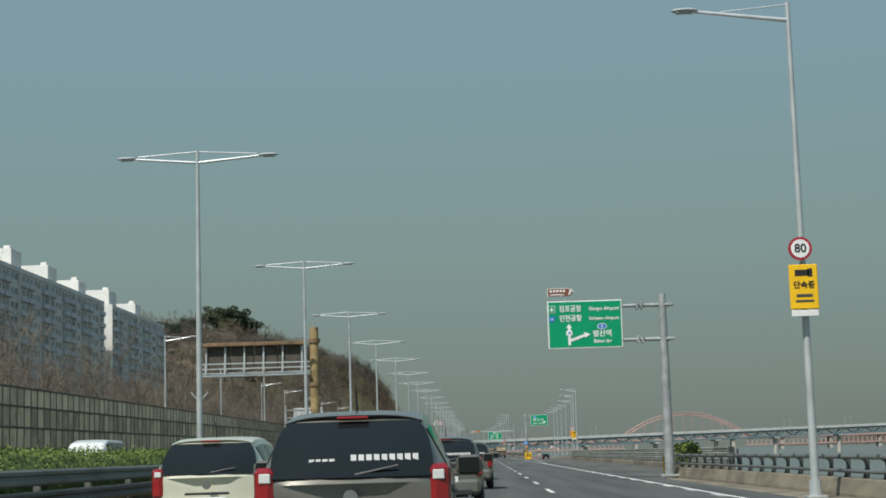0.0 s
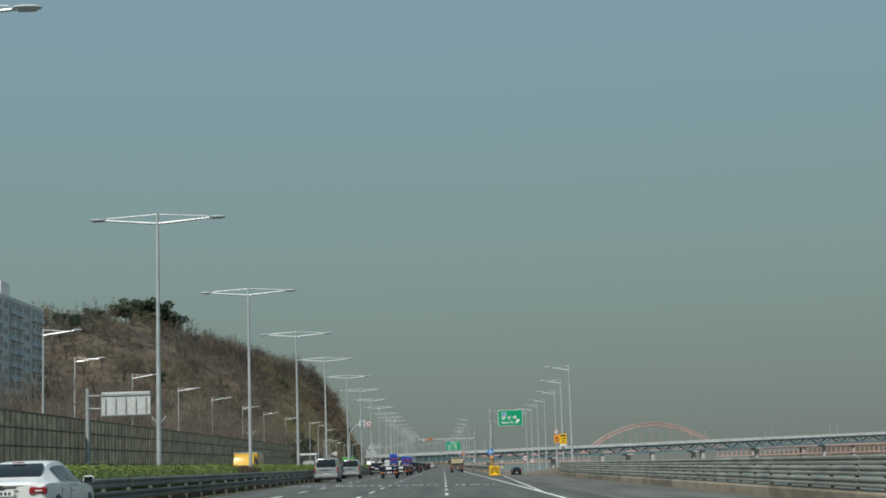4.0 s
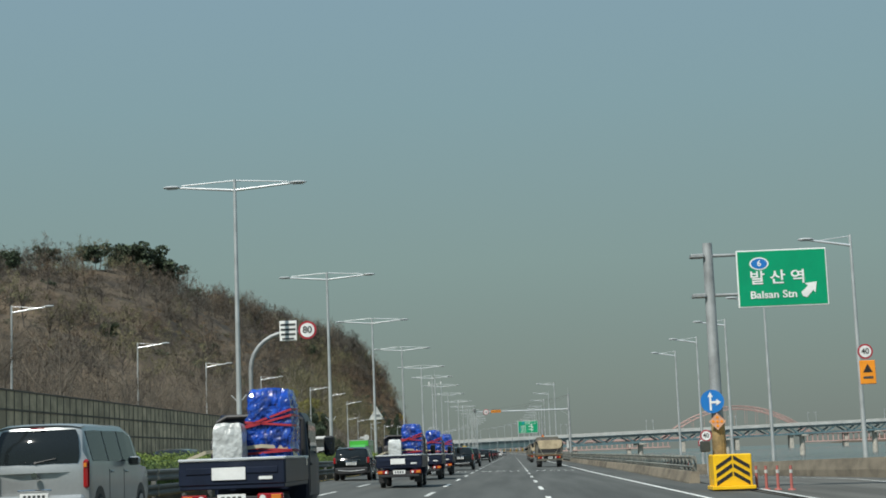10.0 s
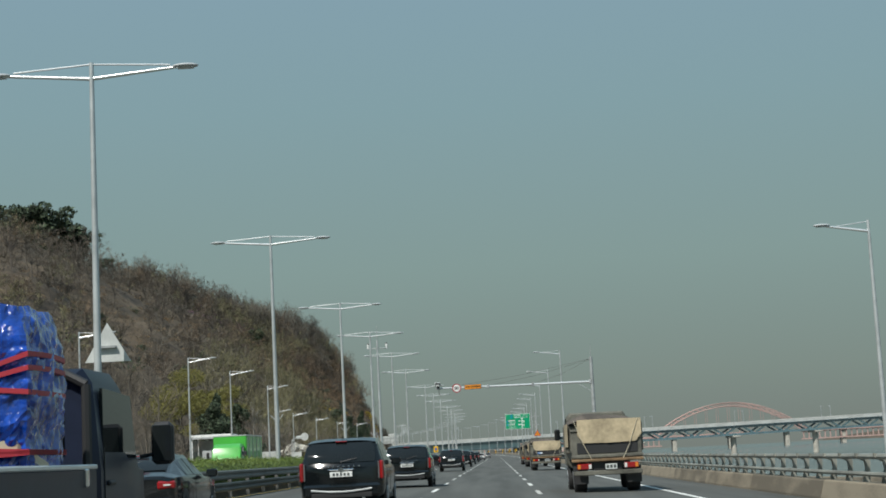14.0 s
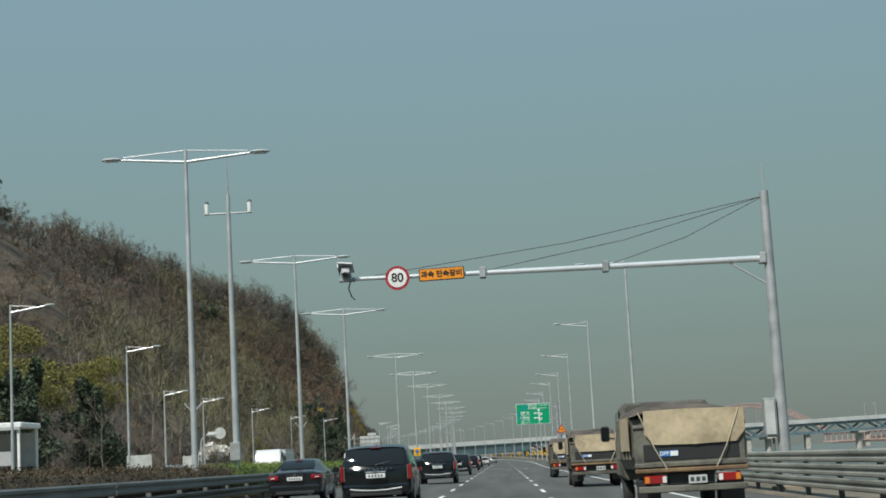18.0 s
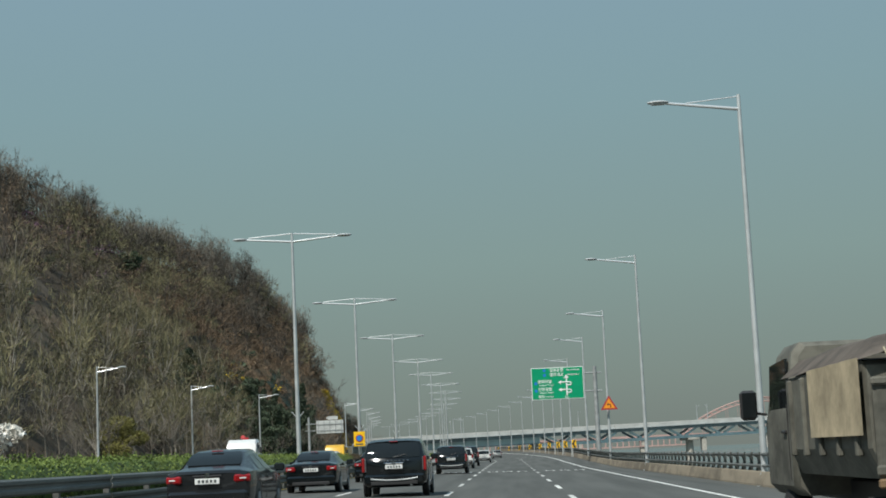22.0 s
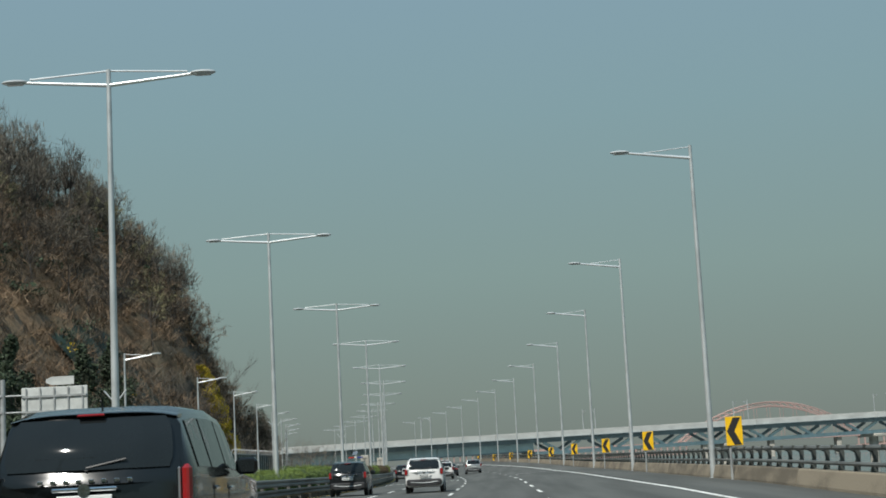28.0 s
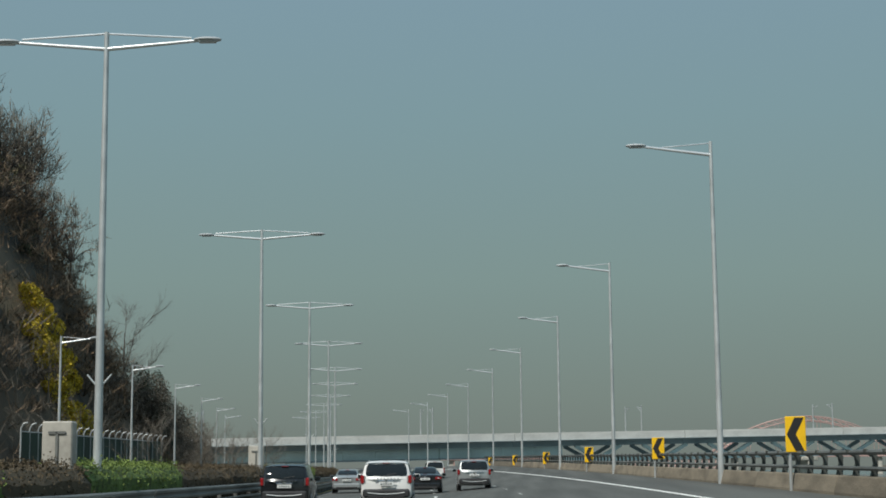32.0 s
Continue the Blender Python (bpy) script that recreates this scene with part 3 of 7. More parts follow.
def parapet(y0, y1, off, base, label, step=2.0, high=0.45, rails=((0.62, 0.05), (0.98, 0.06)), skirt=0.6, steel=None):
    wall = thing("parapet", (0, 0, 0), label, "parapet")
    for a in np.arange(y0, y1 - 0.1, 10.0):
        b = min(a + 9.96, y1)
        ys = (a, (a + b) / 2, b)
        part("wall_block", Geo().loft([[(bend(y) + off(y) + x, y, base(y) + z) for x, z in ((-0.20, -skirt), (-0.20, 0.06), (-0.10, high - 0.03), (-0.07, high), (0.20, high), (0.22, -skirt))] for y in ys]), CONCRETE, wall)
        for h, r in rails:
            part("rail", Geo().chain([(bend(y) + off(y) - 0.02, y, base(y) + h) for y in (a - 0.02, (a + b) / 2, b + 0.02)], r, 7), steel or RAIL_GREY, wall)
    me = Geo().loft([[(x, s * 0.07, z) for x, z in ((0.16, 0.0), (0.02, 0.0), (0.10, 0.28), (0.08, 0.42), (-0.10, 0.52), (-0.10, 0.60), (0.12, 0.56), (0.19, 0.42))] for s in (-1, 1)]).mesh("post", steel or RAIL_DARK)
    for y in np.arange(y0 + 0.6, y1, step):
        part("post", me, None, wall, at=pose(bend(y) + off(y), y, base(y) + high, 0, 0, heading(y)))
    return wall


parapet(14, 84, lambda y: lerp_table(y, ((10, 9.9), (60, 9.8), (84, 9.3))), lambda y: road_z(9.5, y) + 0.05, "stained concrete parapet with a steel tube railing beside the road")
for y0, y1 in ((286, 420), (453, 706), (706, 896)):
    parapet(y0, y1, lambda y: lerp_table(y, ((286, 8.3), (330, 8.75), (900, 8.8))), lambda y: road_z(8.7, y), "long stained concrete parapet with curved posts and steel tube railing", 1.6, skirt=0.6 if y0 < 700 else 2.2, steel=RAIL_PALE if y0 < 400 else None)
strip("shoulder", [(8.55, 0.0), (8.6, 0.02), (10.2, 0.04), (10.25, -0.6)], CONCRETE, ys=list(np.arange(-60.0, 86.0, 6.0)), label="dusty concrete shoulder under the parapet", category="shoulder")
# stepped triple rail along the exit lane
exit_wall = thing("parapet", (0, 0, 0), "low rough concrete wall with stacked steel beams beside the exit lane", "parapet")


def exit_base(y):
    return road_z(14, y) + ramp_drop(y)


for a in np.arange(92.0, 466.0, 12.0):
    ys = (a, a + 6, a + 11.95)
    up = 0.0 if a < 262 else 0.4
    part("wall_block", Geo().loft([[(ramp_right(y) + x, y, exit_base(y) + z) for x, z in ((-0.15, -0.5), (-0.15, 0.35), (-0.05, 0.45 + up), (0.35, 0.45 + up), (0.4, -0.8))] for y in ys]), CONCRETE, exit_wall)
    if a < 262:
        for h, dx in ((0.66, -0.1), (0.98, 0.0), (1.28, 0.05)):
            part("beam", Geo().loft(beam_rings(0, a, a + 11.9, h, -1, lambda y, dx=dx: ramp_right(y) + dx, 0.85, exit_base)), RAIL_PALE, exit_wall)
exit_post = Geo().box((0.2, 0, 0.86), (0.10, 0.10, 0.9), ch=0.012).mesh("post", RAIL_DARK)
for y in np.arange(93.0, 274.0, 3.0):
    part("post", exit_post, None, exit_wall, at=(ramp_right(float(y)), float(y), exit_base(float(y))))
# corrugated rail that fills the gap in the parapet near the camera arm
spur = thing("guard_rail", (0, 0, 0), "pale steel guard rail with three beams between two parapets", "guard rail")
for h in (0.42, 0.74, 1.06):
    part("beam", Geo().loft(beam_rings(0, 420.2, 453.0, h, -1, lambda y: 8.75, 0.9)), RAIL_PALE, spur)
for y in range(421, 454, 4):
    part("post", Geo().box((8.86, y, road_z(9, y) + 0.45), (0.12, 0.12, 1.5), ch=0.01), RAIL_DARK, spur)
strip("verge", [(8.55, 0.0), (8.6, 0.06), (10.6, 0.1), (10.7, -0.8)], CONCRETE, ys=list(np.arange(418.0, 456.0, 4.0)), label="dusty verge under the guard rail", category="verge")

# ---- noise barrier behind the opposite carriageway ----
barrier = thing("noise_barrier", (0, 0, 0), "tall brown noise barrier of framed panels behind the opposite carriageway", "noise barrier")
rows = ((0.5, 1.60), (1.73, 2.83), (2.96, 4.06), (4.19, 5.15))
panel_m = {}
rest = Geo()
for k, y in enumerate(np.arange(76.0, 394.0, 1.4)):
    y = float(y)
    base = road_z(-26.5, y) + 0.0
    for r, (z0, z1) in enumerate(rows):
        m_ = PANEL_TOP_SUNLIT if r == 3 else PANEL_BROWN
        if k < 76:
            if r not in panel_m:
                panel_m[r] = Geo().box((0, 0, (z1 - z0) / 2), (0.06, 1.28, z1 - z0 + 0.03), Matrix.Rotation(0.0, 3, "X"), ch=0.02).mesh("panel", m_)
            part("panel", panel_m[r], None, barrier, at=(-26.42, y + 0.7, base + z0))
        else:
            rest.box((-26.42, y + 0.7, base + (z0 + z1) / 2), (0.06, 1.28, z1 - z0 + 0.03), ch=0.02)
tagged(part("panel", rest, PANEL_BROWN, barrier), "far run of brown panels", kind="stuff")
for y0 in range(76, 392, 38):
    gb = Geo()
    for z in (0.42, 1.665, 2.895, 4.125, 5.22):
        gb.box((-26.44, y0 + 19, road_z(-26.5, y0) + z), (0.16, 37.96, 0.12), ch=0.01)
    part("frame_rail", gb, FRAME_BROWN, barrier)
col_m = Geo().box((0.04, 0, 2.6), (0.2, 0.10, 5.5), ch=0.015).mesh("post", FRAME_BROWN)
for y in np.arange(76.0, 394.5, 1.4):
    part("post", col_m, None, barrier, at=(-26.5, float(y), road_z(-26.5, float(y)) - 0.1))

# ---- railway bridge over the river, and the red arch beyond ----


def rail_y(x):
    return 1070 + 0.38 * x


def rail_z(x):
    return 8.7 + 0.0165 * x


bridge = thing("railway_bridge", (0, 0, 0), "pale blue steel railway bridge with a concrete deck over the river", "bridge")
UX = Vector((1, 0.38, 0)).normalized()
UN = Vector((-UX.y, UX.x, 0))


def bridge_pt(x, dz, across=0.0):
    return Vector((x, rail_y(x), rail_z(x) + dz)) + UN * across


def bridge_bar(x0, x1, dz0, dz1, wide, thick, across=0.0):
    """A bar in the bridge's upright plane from one point to another."""
    rings = []
    for x, dz in ((x0, dz0), (x1, dz1)):
        p = bridge_pt(x, dz, across)
        d = (bridge_pt(x1, dz1) - bridge_pt(x0, dz0)).normalized()
        up = d.cross(UN) * (-1)
        rings.append([p + UN * a * wide / 2 + up * b * thick / 2 for a, b in ((-1, -1), (1, -1), (1, 1), (-1, 1))])
    return Geo().loft(rings)


for x0 in range(-240, 520, 40):
    part("deck", bridge_bar(x0, x0 + 39.9, -0.5, -0.5, 11, 1.5), BRIDGE_DECK, bridge)
    part("fence", bridge_bar(x0, x0 + 39.9, 0.42, 0.42, 0.2, 0.4, -5.3), BRIDGE_DECK, bridge)
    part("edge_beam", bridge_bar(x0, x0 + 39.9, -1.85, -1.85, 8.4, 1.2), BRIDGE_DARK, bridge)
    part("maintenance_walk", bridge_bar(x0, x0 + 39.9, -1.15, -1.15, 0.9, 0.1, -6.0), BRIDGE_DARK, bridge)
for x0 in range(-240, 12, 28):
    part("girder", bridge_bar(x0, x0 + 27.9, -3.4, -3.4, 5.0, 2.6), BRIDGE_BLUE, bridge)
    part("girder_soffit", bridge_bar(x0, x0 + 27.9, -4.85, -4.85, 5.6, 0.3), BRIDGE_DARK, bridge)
    for s in range(4):
        part("stiffener", bridge_bar(x0 + 7 * s + 0.1, x0 + 7 * s + 0.3, -3.4, -3.4, 5.3, 2.5), BRIDGE_BLUE, bridge)
for x0 in range(12, 500, 32):
    for s in (-3.3, 3.3):
        part("bottom_chord", bridge_bar(x0, x0 + 31.9, -5.6, -5.6, 0.9, 1.1, s), BRIDGE_BLUE, bridge)
        for k in range(2):
            # far-side braces take the darker colour, shadow painted in
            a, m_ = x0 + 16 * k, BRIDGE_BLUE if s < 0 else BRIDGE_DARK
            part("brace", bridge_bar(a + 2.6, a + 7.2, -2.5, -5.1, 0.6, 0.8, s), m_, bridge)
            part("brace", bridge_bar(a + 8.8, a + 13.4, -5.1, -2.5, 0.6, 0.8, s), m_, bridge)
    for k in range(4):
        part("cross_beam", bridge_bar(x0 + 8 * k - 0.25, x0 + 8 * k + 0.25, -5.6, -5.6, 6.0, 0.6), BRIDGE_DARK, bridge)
for x in (-150, -92, -46, 12, 72, 122, 167, 212, 262, 330, 400, 470):
    p = bridge_pt(x, 0)
    foot = -9.0 if x > 20 else -1.0
    pier = Geo().tube((p.x, p.y, foot), (p.x, p.y, p.z - 7.2), 1.6, 1.5, 14)
    pier.box((p.x, p.y, p.z - 6.7), (4.6, 8.0, 1.0), Matrix.Rotation(math.atan(0.38), 3, "Z"), ch=0.2)
    if x <= 12:
        pier.box((p.x, p.y, p.z - 5.6), (4.0, 5.6, 1.2), Matrix.Rotation(math.atan(0.38), 3, "Z"), ch=0.2)
    part("pier", pier, CONCRETE_PALE, bridge, smooth=40)
for x in range(-210, 500, 48):
    for s in (-4.4, 4.4):
        mast = Geo().tube(bridge_pt(x, 0, s), bridge_pt(x, 6.6, s), 0.17, 0.13, 6)
        mast.tube(bridge_pt(x, 6.0, s), bridge_pt(x, 6.3, s * 0.45), 0.1, 0.08, 5).tube(bridge_pt(x, 5.2, s), bridge_pt(x, 6.2, s * 0.5), 0.07, 0.07, 5)
        part("catenary_mast", mast, STEEL_GREY, bridge)
arch = thing("arch_bridge", (285, 2230, 0), "distant red steel arch bridge in the haze", "bridge")
half, rise, low = 94.0, 36.5, 12.5
for s in (-9, 9):
    top = [(half * a / 14, s, low + rise * (1 - (a / 14) ** 2)) for a in range(-14, 15)]
    for dz in (0.0, -4.2):
        part("arch_rib", Geo().chain([(x, y, z + dz) for x, y, z in top], 0.55, 6), ARCH_RED_HAZED, arch)
    for (x0, y0, z0), (x1, y1, z1) in zip(top, top[1:]):
        part("web_brace", Geo().tube((x0, y0, z0), (x1, y1, z1 - 4.2), 0.4, 0.4, 4), ARCH_RED_HAZED, arch)
    for x, y, z in top[2:-2:2]:
        part("hanger", Geo().tube((x, y, low), (x, y, z - 4), 0.22, 0.22, 4), ARCH_RED_HAZED, arch)
part("deck", Geo().box((0, 0, low - 1), (700, 22, 2.4)), ARCH_RED_HAZED, arch)
for x0 in list(range(-340, -90, 32)) + list(range(84, 330, 32)):
    span = Geo().box((x0 + 16, -9, low - 2.2), (31.6, 1.2, 1.2)).box((x0 + 16, -9, low - 11.5), (31.6, 1.2, 1.4))
    for k in range(5):
        span.box((x0 + 3.2 + 6.4 * k, -9, low - 6.8), (1.3, 1.0, 9.0))
    part("side_span", span, ARCH_RED_HAZED, arch)
for x in range(-340, 341, 68):
    part("pier", Geo().box((x, 0, low - 12), (5, 16, 20), ch=0.4), CONCRETE_PALE, arch)

# ---- woods on the hill ----


def limb(v, f, p, q, r0, r1, n=4):
    """A tapered stick; r1 of zero ends in a point."""
    d = q - p
    d = d / (np.linalg.norm(d) + 1e-9)
    a = np.cross(d, (0.3, 0.2, 0.93))
    a /= np.linalg.norm(a) + 1e-9
    b = np.cross(d, a)
    k = len(v)
    for i in range(n):
        w = 2 * np.pi * i / n
        v.append(p + r0 * (np.cos(w) * a + np.sin(w) * b))
    if r1 > 0:
        for i in range(n):
            w = 2 * np.pi * i / n
            v.append(q + r1 * (np.cos(w) * a + np.sin(w) * b))
        for i in range(n):
            j = (i + 1) % n
            f.extend([(k + i, k + j, k + n + j), (k + i, k + n + j, k + n + i)])
    else:
        v.append(q)
        for i in range(n):
            f.append((k + i, k + (i + 1) % n, k + n))


def bare_tree(high, r, limbs=8, twigs=6, fine=5, spread=0.42, shoot=None):
    """A leafless tree: trunk, limbs, twigs and a haze of fine shoots. Gives trunk and twigs apart."""
    tv, tf, sv, sf = [], [], [], []
    shoot = shoot or r
    lean = rng.normal(0, 0.04, 2)
    top = np.array([lean[0] * high, lean[1] * high, high * 0.86])
    mid = top * 0.45 + np.array([*rng.normal(0, 0.02 * high, 2), 0])
    limb(tv, tf, np.zeros(3), mid, r, r * 0.7, 6)
    limb(tv, tf, mid, top, r * 0.7, r * 0.18, 5)
    for i in range(limbs):
        u = 0.28 + 0.66 * (i + rng.uniform(0, 0.8)) / limbs
        p = mid * min(1, u / 0.45) if u < 0.45 else mid + (top - mid) * (u - 0.45) / 0.55
        w = rng.uniform(0, 2 * np.pi)
        long = high * spread * (1.05 - 0.55 * u) * rng.uniform(0.8, 1.2)
        d = np.array([np.cos(w) * 0.75, np.sin(w) * 0.75, rng.uniform(0.55, 0.95)])
        d /= np.linalg.norm(d)
        q = p + d * long
        limb(tv, tf, p, q, r * 0.32 * (1.1 - 0.6 * u), r * 0.07, 4)
        for _ in range(twigs):
            a = rng.uniform(0.3, 1.0)
            p2 = p + (q - p) * a
            d2 = d + rng.normal(0, 0.42, 3) + np.array([0, 0, 0.25])
            d2 /= np.linalg.norm(d2)
            q2 = p2 + d2 * long * rng.uniform(0.3, 0.55)
            limb(sv, sf, p2, q2, shoot * 0.09, 0, 3)
            for _ in range(fine):
                b = rng.uniform(0.2, 1.0)
                p3 = p2 + (q2 - p2) * b
                d3 = d2 + rng.normal(0, 0.45, 3) + np.array([0, 0, 0.2])
                d3 /= np.linalg.norm(d3)
                limb(sv, sf, p3, p3 + d3 * long * rng.uniform(0.2, 0.4), shoot * 0.05, 0, 3)
    return (np.array(tv), np.array(tf)), (np.array(sv), np.array(sf))


def leaf_cloud(blobs, per, size):
    """Leaves spread through overlapping lumps, given as centre and radii."""
    cs = []
    for c, rad in blobs:
        d = rng.normal(size=(per, 3))
        d /= np.linalg.norm(d, axis=1)[:, None]
        cs.append(np.array(c) + d * np.array(rad) * (rng.uniform(0.25, 1.0, per) ** 0.45)[:, None])
    return tri_leaves(np.concatenate(cs), size)


def pine_crown(high, wide, per=70, size=0.5):
    blobs = []
    for i in range(9):
        u = i / 8
        w = rng.uniform(0, 2 * np.pi)
        rad = wide * (1.0 - 0.75 * u) * rng.uniform(0.7, 1.1)
        blobs.append(((np.cos(w) * rad * 0.55, np.sin(w) * rad * 0.55, high * (0.3 + 0.66 * u)), (rad * 0.75, rad * 0.75, high * 0.10)))
    return leaf_cloud(blobs, per, size)


def scatter(proto, places, scales, turns):
    """One joined mesh from copies of prototype meshes."""
    vs, fs, k = [], [], 0
    for i, (p, s, w) in enumerate(zip(places, scales, turns)):
        v, f = proto[i % len(proto)]
        c, n = math.cos(w), math.sin(w)
        v2 = v * s
        vs.append(np.stack([c * v2[:, 0] - n * v2[:, 1], n * v2[:, 0] + c * v2[:, 1], v2[:, 2]], 1) + p)
        fs.append(f + k)
        k += len(v)
    return np.concatenate(vs), np.concatenate(fs)


def hill_places(n, y0, y1, reach, near=1.0, bias=1.0):
    out = []
    while len(out) < n:
        y = rng.uniform(y0, y1)
        foot = lerp_table(y, FOOT)
        x = foot - near - rng.uniform(0, 1) ** bias * (min(reach, lerp_table(y, DEPTH) + 35))
        out.append((x, y, ground_z(x, y) - 0.2))
    return np.array(out)


def round_bare(high, wide, limbs=11, shoots=44, up=0.12, tight=0.027, long=0.07):
    """A leafless tree with a domed crown: forked limbs that end in sprays of fine shoots. Gives limbs and shoots apart."""
    tv, tf = [], []
    fork = np.array([*rng.normal(0, 0.03 * high, 2), high * rng.uniform(0.28, 0.4)])
    limb(tv, tf, np.zeros(3), fork, 0.016 * high, 0.011 * high, 5)
    tips = []
    for i in range(limbs):
        w, e = 2.4 * i + rng.uniform(-0.5, 0.5), math.acos(1 - 0.95 * (i + 0.5) / limbs)
        d = np.array([math.sin(e) * math.cos(w) * wide / 2, math.sin(e) * math.sin(w) * wide / 2, math.cos(e) * (high - fork[2])]) * rng.uniform(0.72, 1.02)
        elbow = fork + d * 0.45 + np.array([0, 0, 0.07 * high]) + rng.normal(0, 0.03 * high, 3)
        tip = fork + d
        limb(tv, tf, fork, elbow, 0.007 * high, 0.005 * high, 4)
        limb(tv, tf, elbow, tip, 0.005 * high, 0.0015 * high, 3)
        tips += [(elbow, d), (elbow * 0.5 + tip * 0.5, d), (tip, d), (tip + rng.normal(0, 0.05 * high, 3), d)]
    at = np.array([p for p, _ in tips])[rng.integers(0, len(tips), shoots * limbs)]
    way = np.array([d / np.linalg.norm(d) for _, d in tips])[rng.integers(0, len(tips), shoots * limbs)]
    n = len(at)
    p = at + rng.normal(0, tight * high, (n, 3))
    out = p - np.array([0, 0, high * 0.42])
    out /= np.linalg.norm(out, axis=1)[:, None] + 1e-6
    d = 0.55 * out + 0.3 * way + rng.normal(0, 0.62, (n, 3)) + np.array([0, 0, up])
    d *= (high * long * rng.uniform(0.5, 1.5, n) / np.linalg.norm(d, axis=1))[:, None]
    side = np.cross(d, rng.normal(size=(n, 3)))
    side *= (rng.uniform(0.03, 0.062, n) / np.linalg.norm(side, axis=1))[:, None]
    sv = np.stack([p - side, p + side, p + d], 1).reshape(-1, 3)
    return (np.array(tv), np.array(tf)), (sv, np.arange(3 * n).reshape(-1, 3))


protos = [bare_tree(9.5, 0.10, 9, 6, 4, 0.5, 0.22) for _ in range(6)]
domes = [round_bare(8.0 + 0.8 * k, 6.6 + 0.35 * k) for k in range(6)]
fans = [round_bare(12.5, 7.0, 15, 34, 0.7, 0.03, 0.10) for _ in range(6)]


def wood(name, kinds, places, s0, s1, label, bark, twig):
    n = len(places)
    sc, tu = rng.uniform(s0, s1, n), rng.uniform(0, 6.28, n)
    a = tagged(part(name, big_mesh(name, *scatter([k[0] for k in kinds], places, sc, tu), bark)), label, "trees", kind="stuff")
    part("twigs", big_mesh("twigs", *scatter([k[1] for k in kinds], places, sc, tu), twig), None, a)
    return a


def spread(n, y0, y1, reach, near, gap=2.6):
    """Places on the hill that keep their distance from each other."""
    kept, cells = [], set()
    for p in hill_places(n * 4, y0, y1, reach, near):
        c = (int(p[0] // gap), int(p[1] // gap))
        if c not in cells and len(kept) < n:
            cells.add(c)
            kept.append(p)
    return np.array(kept)


face = np.concatenate([spread(500, 405, 700, 112, 5, 4.4), spread(210, 690, 800, 95, 10, 4.4), spread(110, 735, 885, 46, 17, 2.7), spread(70, 800, 890, 24, 8, 2.4)])
# a clearing for the forsythia thicket
face = face[~((np.abs(face[:, 1] - 844) < 13) & (face[:, 0] > -46))]
shade = np.array([noise.noise(Vector((x * 0.022, y * 0.022, 11))) + rng.normal(0, 0.16) for x, y, _ in face])
for low, high_, label, twig in ((-9, -0.17, "dark grey-brown leafless trees crowded over the hillside", TWIG_DARK), (-0.17, 0.03, "brown leafless trees crowded over the hillside", TWIG),
                                (0.03, 0.2, "russet leafless oaks crowded over the hillside", TWIG_RUSSET), (0.2, 9, "olive-tinged budding trees on the hillside", TWIG_OLIVE)):
    wood("hillside_trees", domes, face[(shade >= low) & (shade < high_)], 0.5, 0.98, label, BARK, twig)
edge = [(x, y, ground_z(x, y) - 0.3) for y in np.arange(705, 890, 0.95) for x in [lerp_table(y, FOOT) - lerp_table(y, DEPTH) * rng.uniform(0.62, 1.15)]]
wood("ridge_trees", fans, np.array(edge), 0.6, 1.0, "tall bare trees along the steep shoulder of the hill", BARK, TWIG_DARK)
strip_places = [(rng.uniform(-46, -29.5), y, 0.3) for y in np.arange(92, 470, 1.1)]
wood("verge_trees", protos, np.array(strip_places), 0.85, 1.25, "row of bare brown trees behind the noise barrier", BARK_PALE, TWIG)
foot_places = [(x, y, ground_z(x, y) - 0.2) for y in np.arange(470, 930, 3.4) for x in [rng.uniform(-40, -31)]]
wood("roadside_trees", protos, np.array(foot_places), 0.45, 0.85, "pale bare saplings along the foot of the hill", BARK_PALE, BARK_PALE)
birch = [(x, y, ground_z(x, y) - 0.2) for y in np.arange(575, 722, 1.7) for x in [rng.uniform(-52, -34)]]
wood("budding_trees", fans, np.array(birch), 0.5, 0.85, "slender pale trees with olive buds on the lower slope", BIRCH, TWIG_OLIVE)

def round_pine(high, wide):
    """A broad red pine whose needles gather in flat, rounded tufts."""
    blobs = [((rng.normal(0, wide * 0.42), rng.normal(0, wide * 0.42), high * rng.uniform(0.5, 0.95)), (wide * 0.42, wide * 0.42, high * 0.11)) for _ in range(13)]
    return leaf_cloud(blobs, 120, 0.45)


pines = [round_pine(8, 3.0) for _ in range(4)]
pp = np.concatenate([hill_places(10, 450, 760, 90, 22), hill_places(14, 690, 745, 9, 1.0)])
top_pines = [(-105.5 + rng.normal(0, 3.2), 681 + rng.normal(0, 4), 0) for _ in range(12)] + [(-108 + rng.normal(0, 8), rng.uniform(540, 650), 0) for _ in range(9)]
pp = np.concatenate([pp, np.array([(x, y, ground_z(x, y)) for x, y, _ in top_pines])])
tagged(part("hillside_pines", big_mesh("hillside_pines", *scatter(pines, pp, np.concatenate([rng.uniform(0.4, 0.7, 24), rng.uniform(1.5, 1.8, 12), rng.uniform(0.6, 0.9, len(pp) - 36)]), rng.uniform(0, 6.28, len(pp))), PINE)), "dark green pines among the bare trees", "trees", kind="stuff")


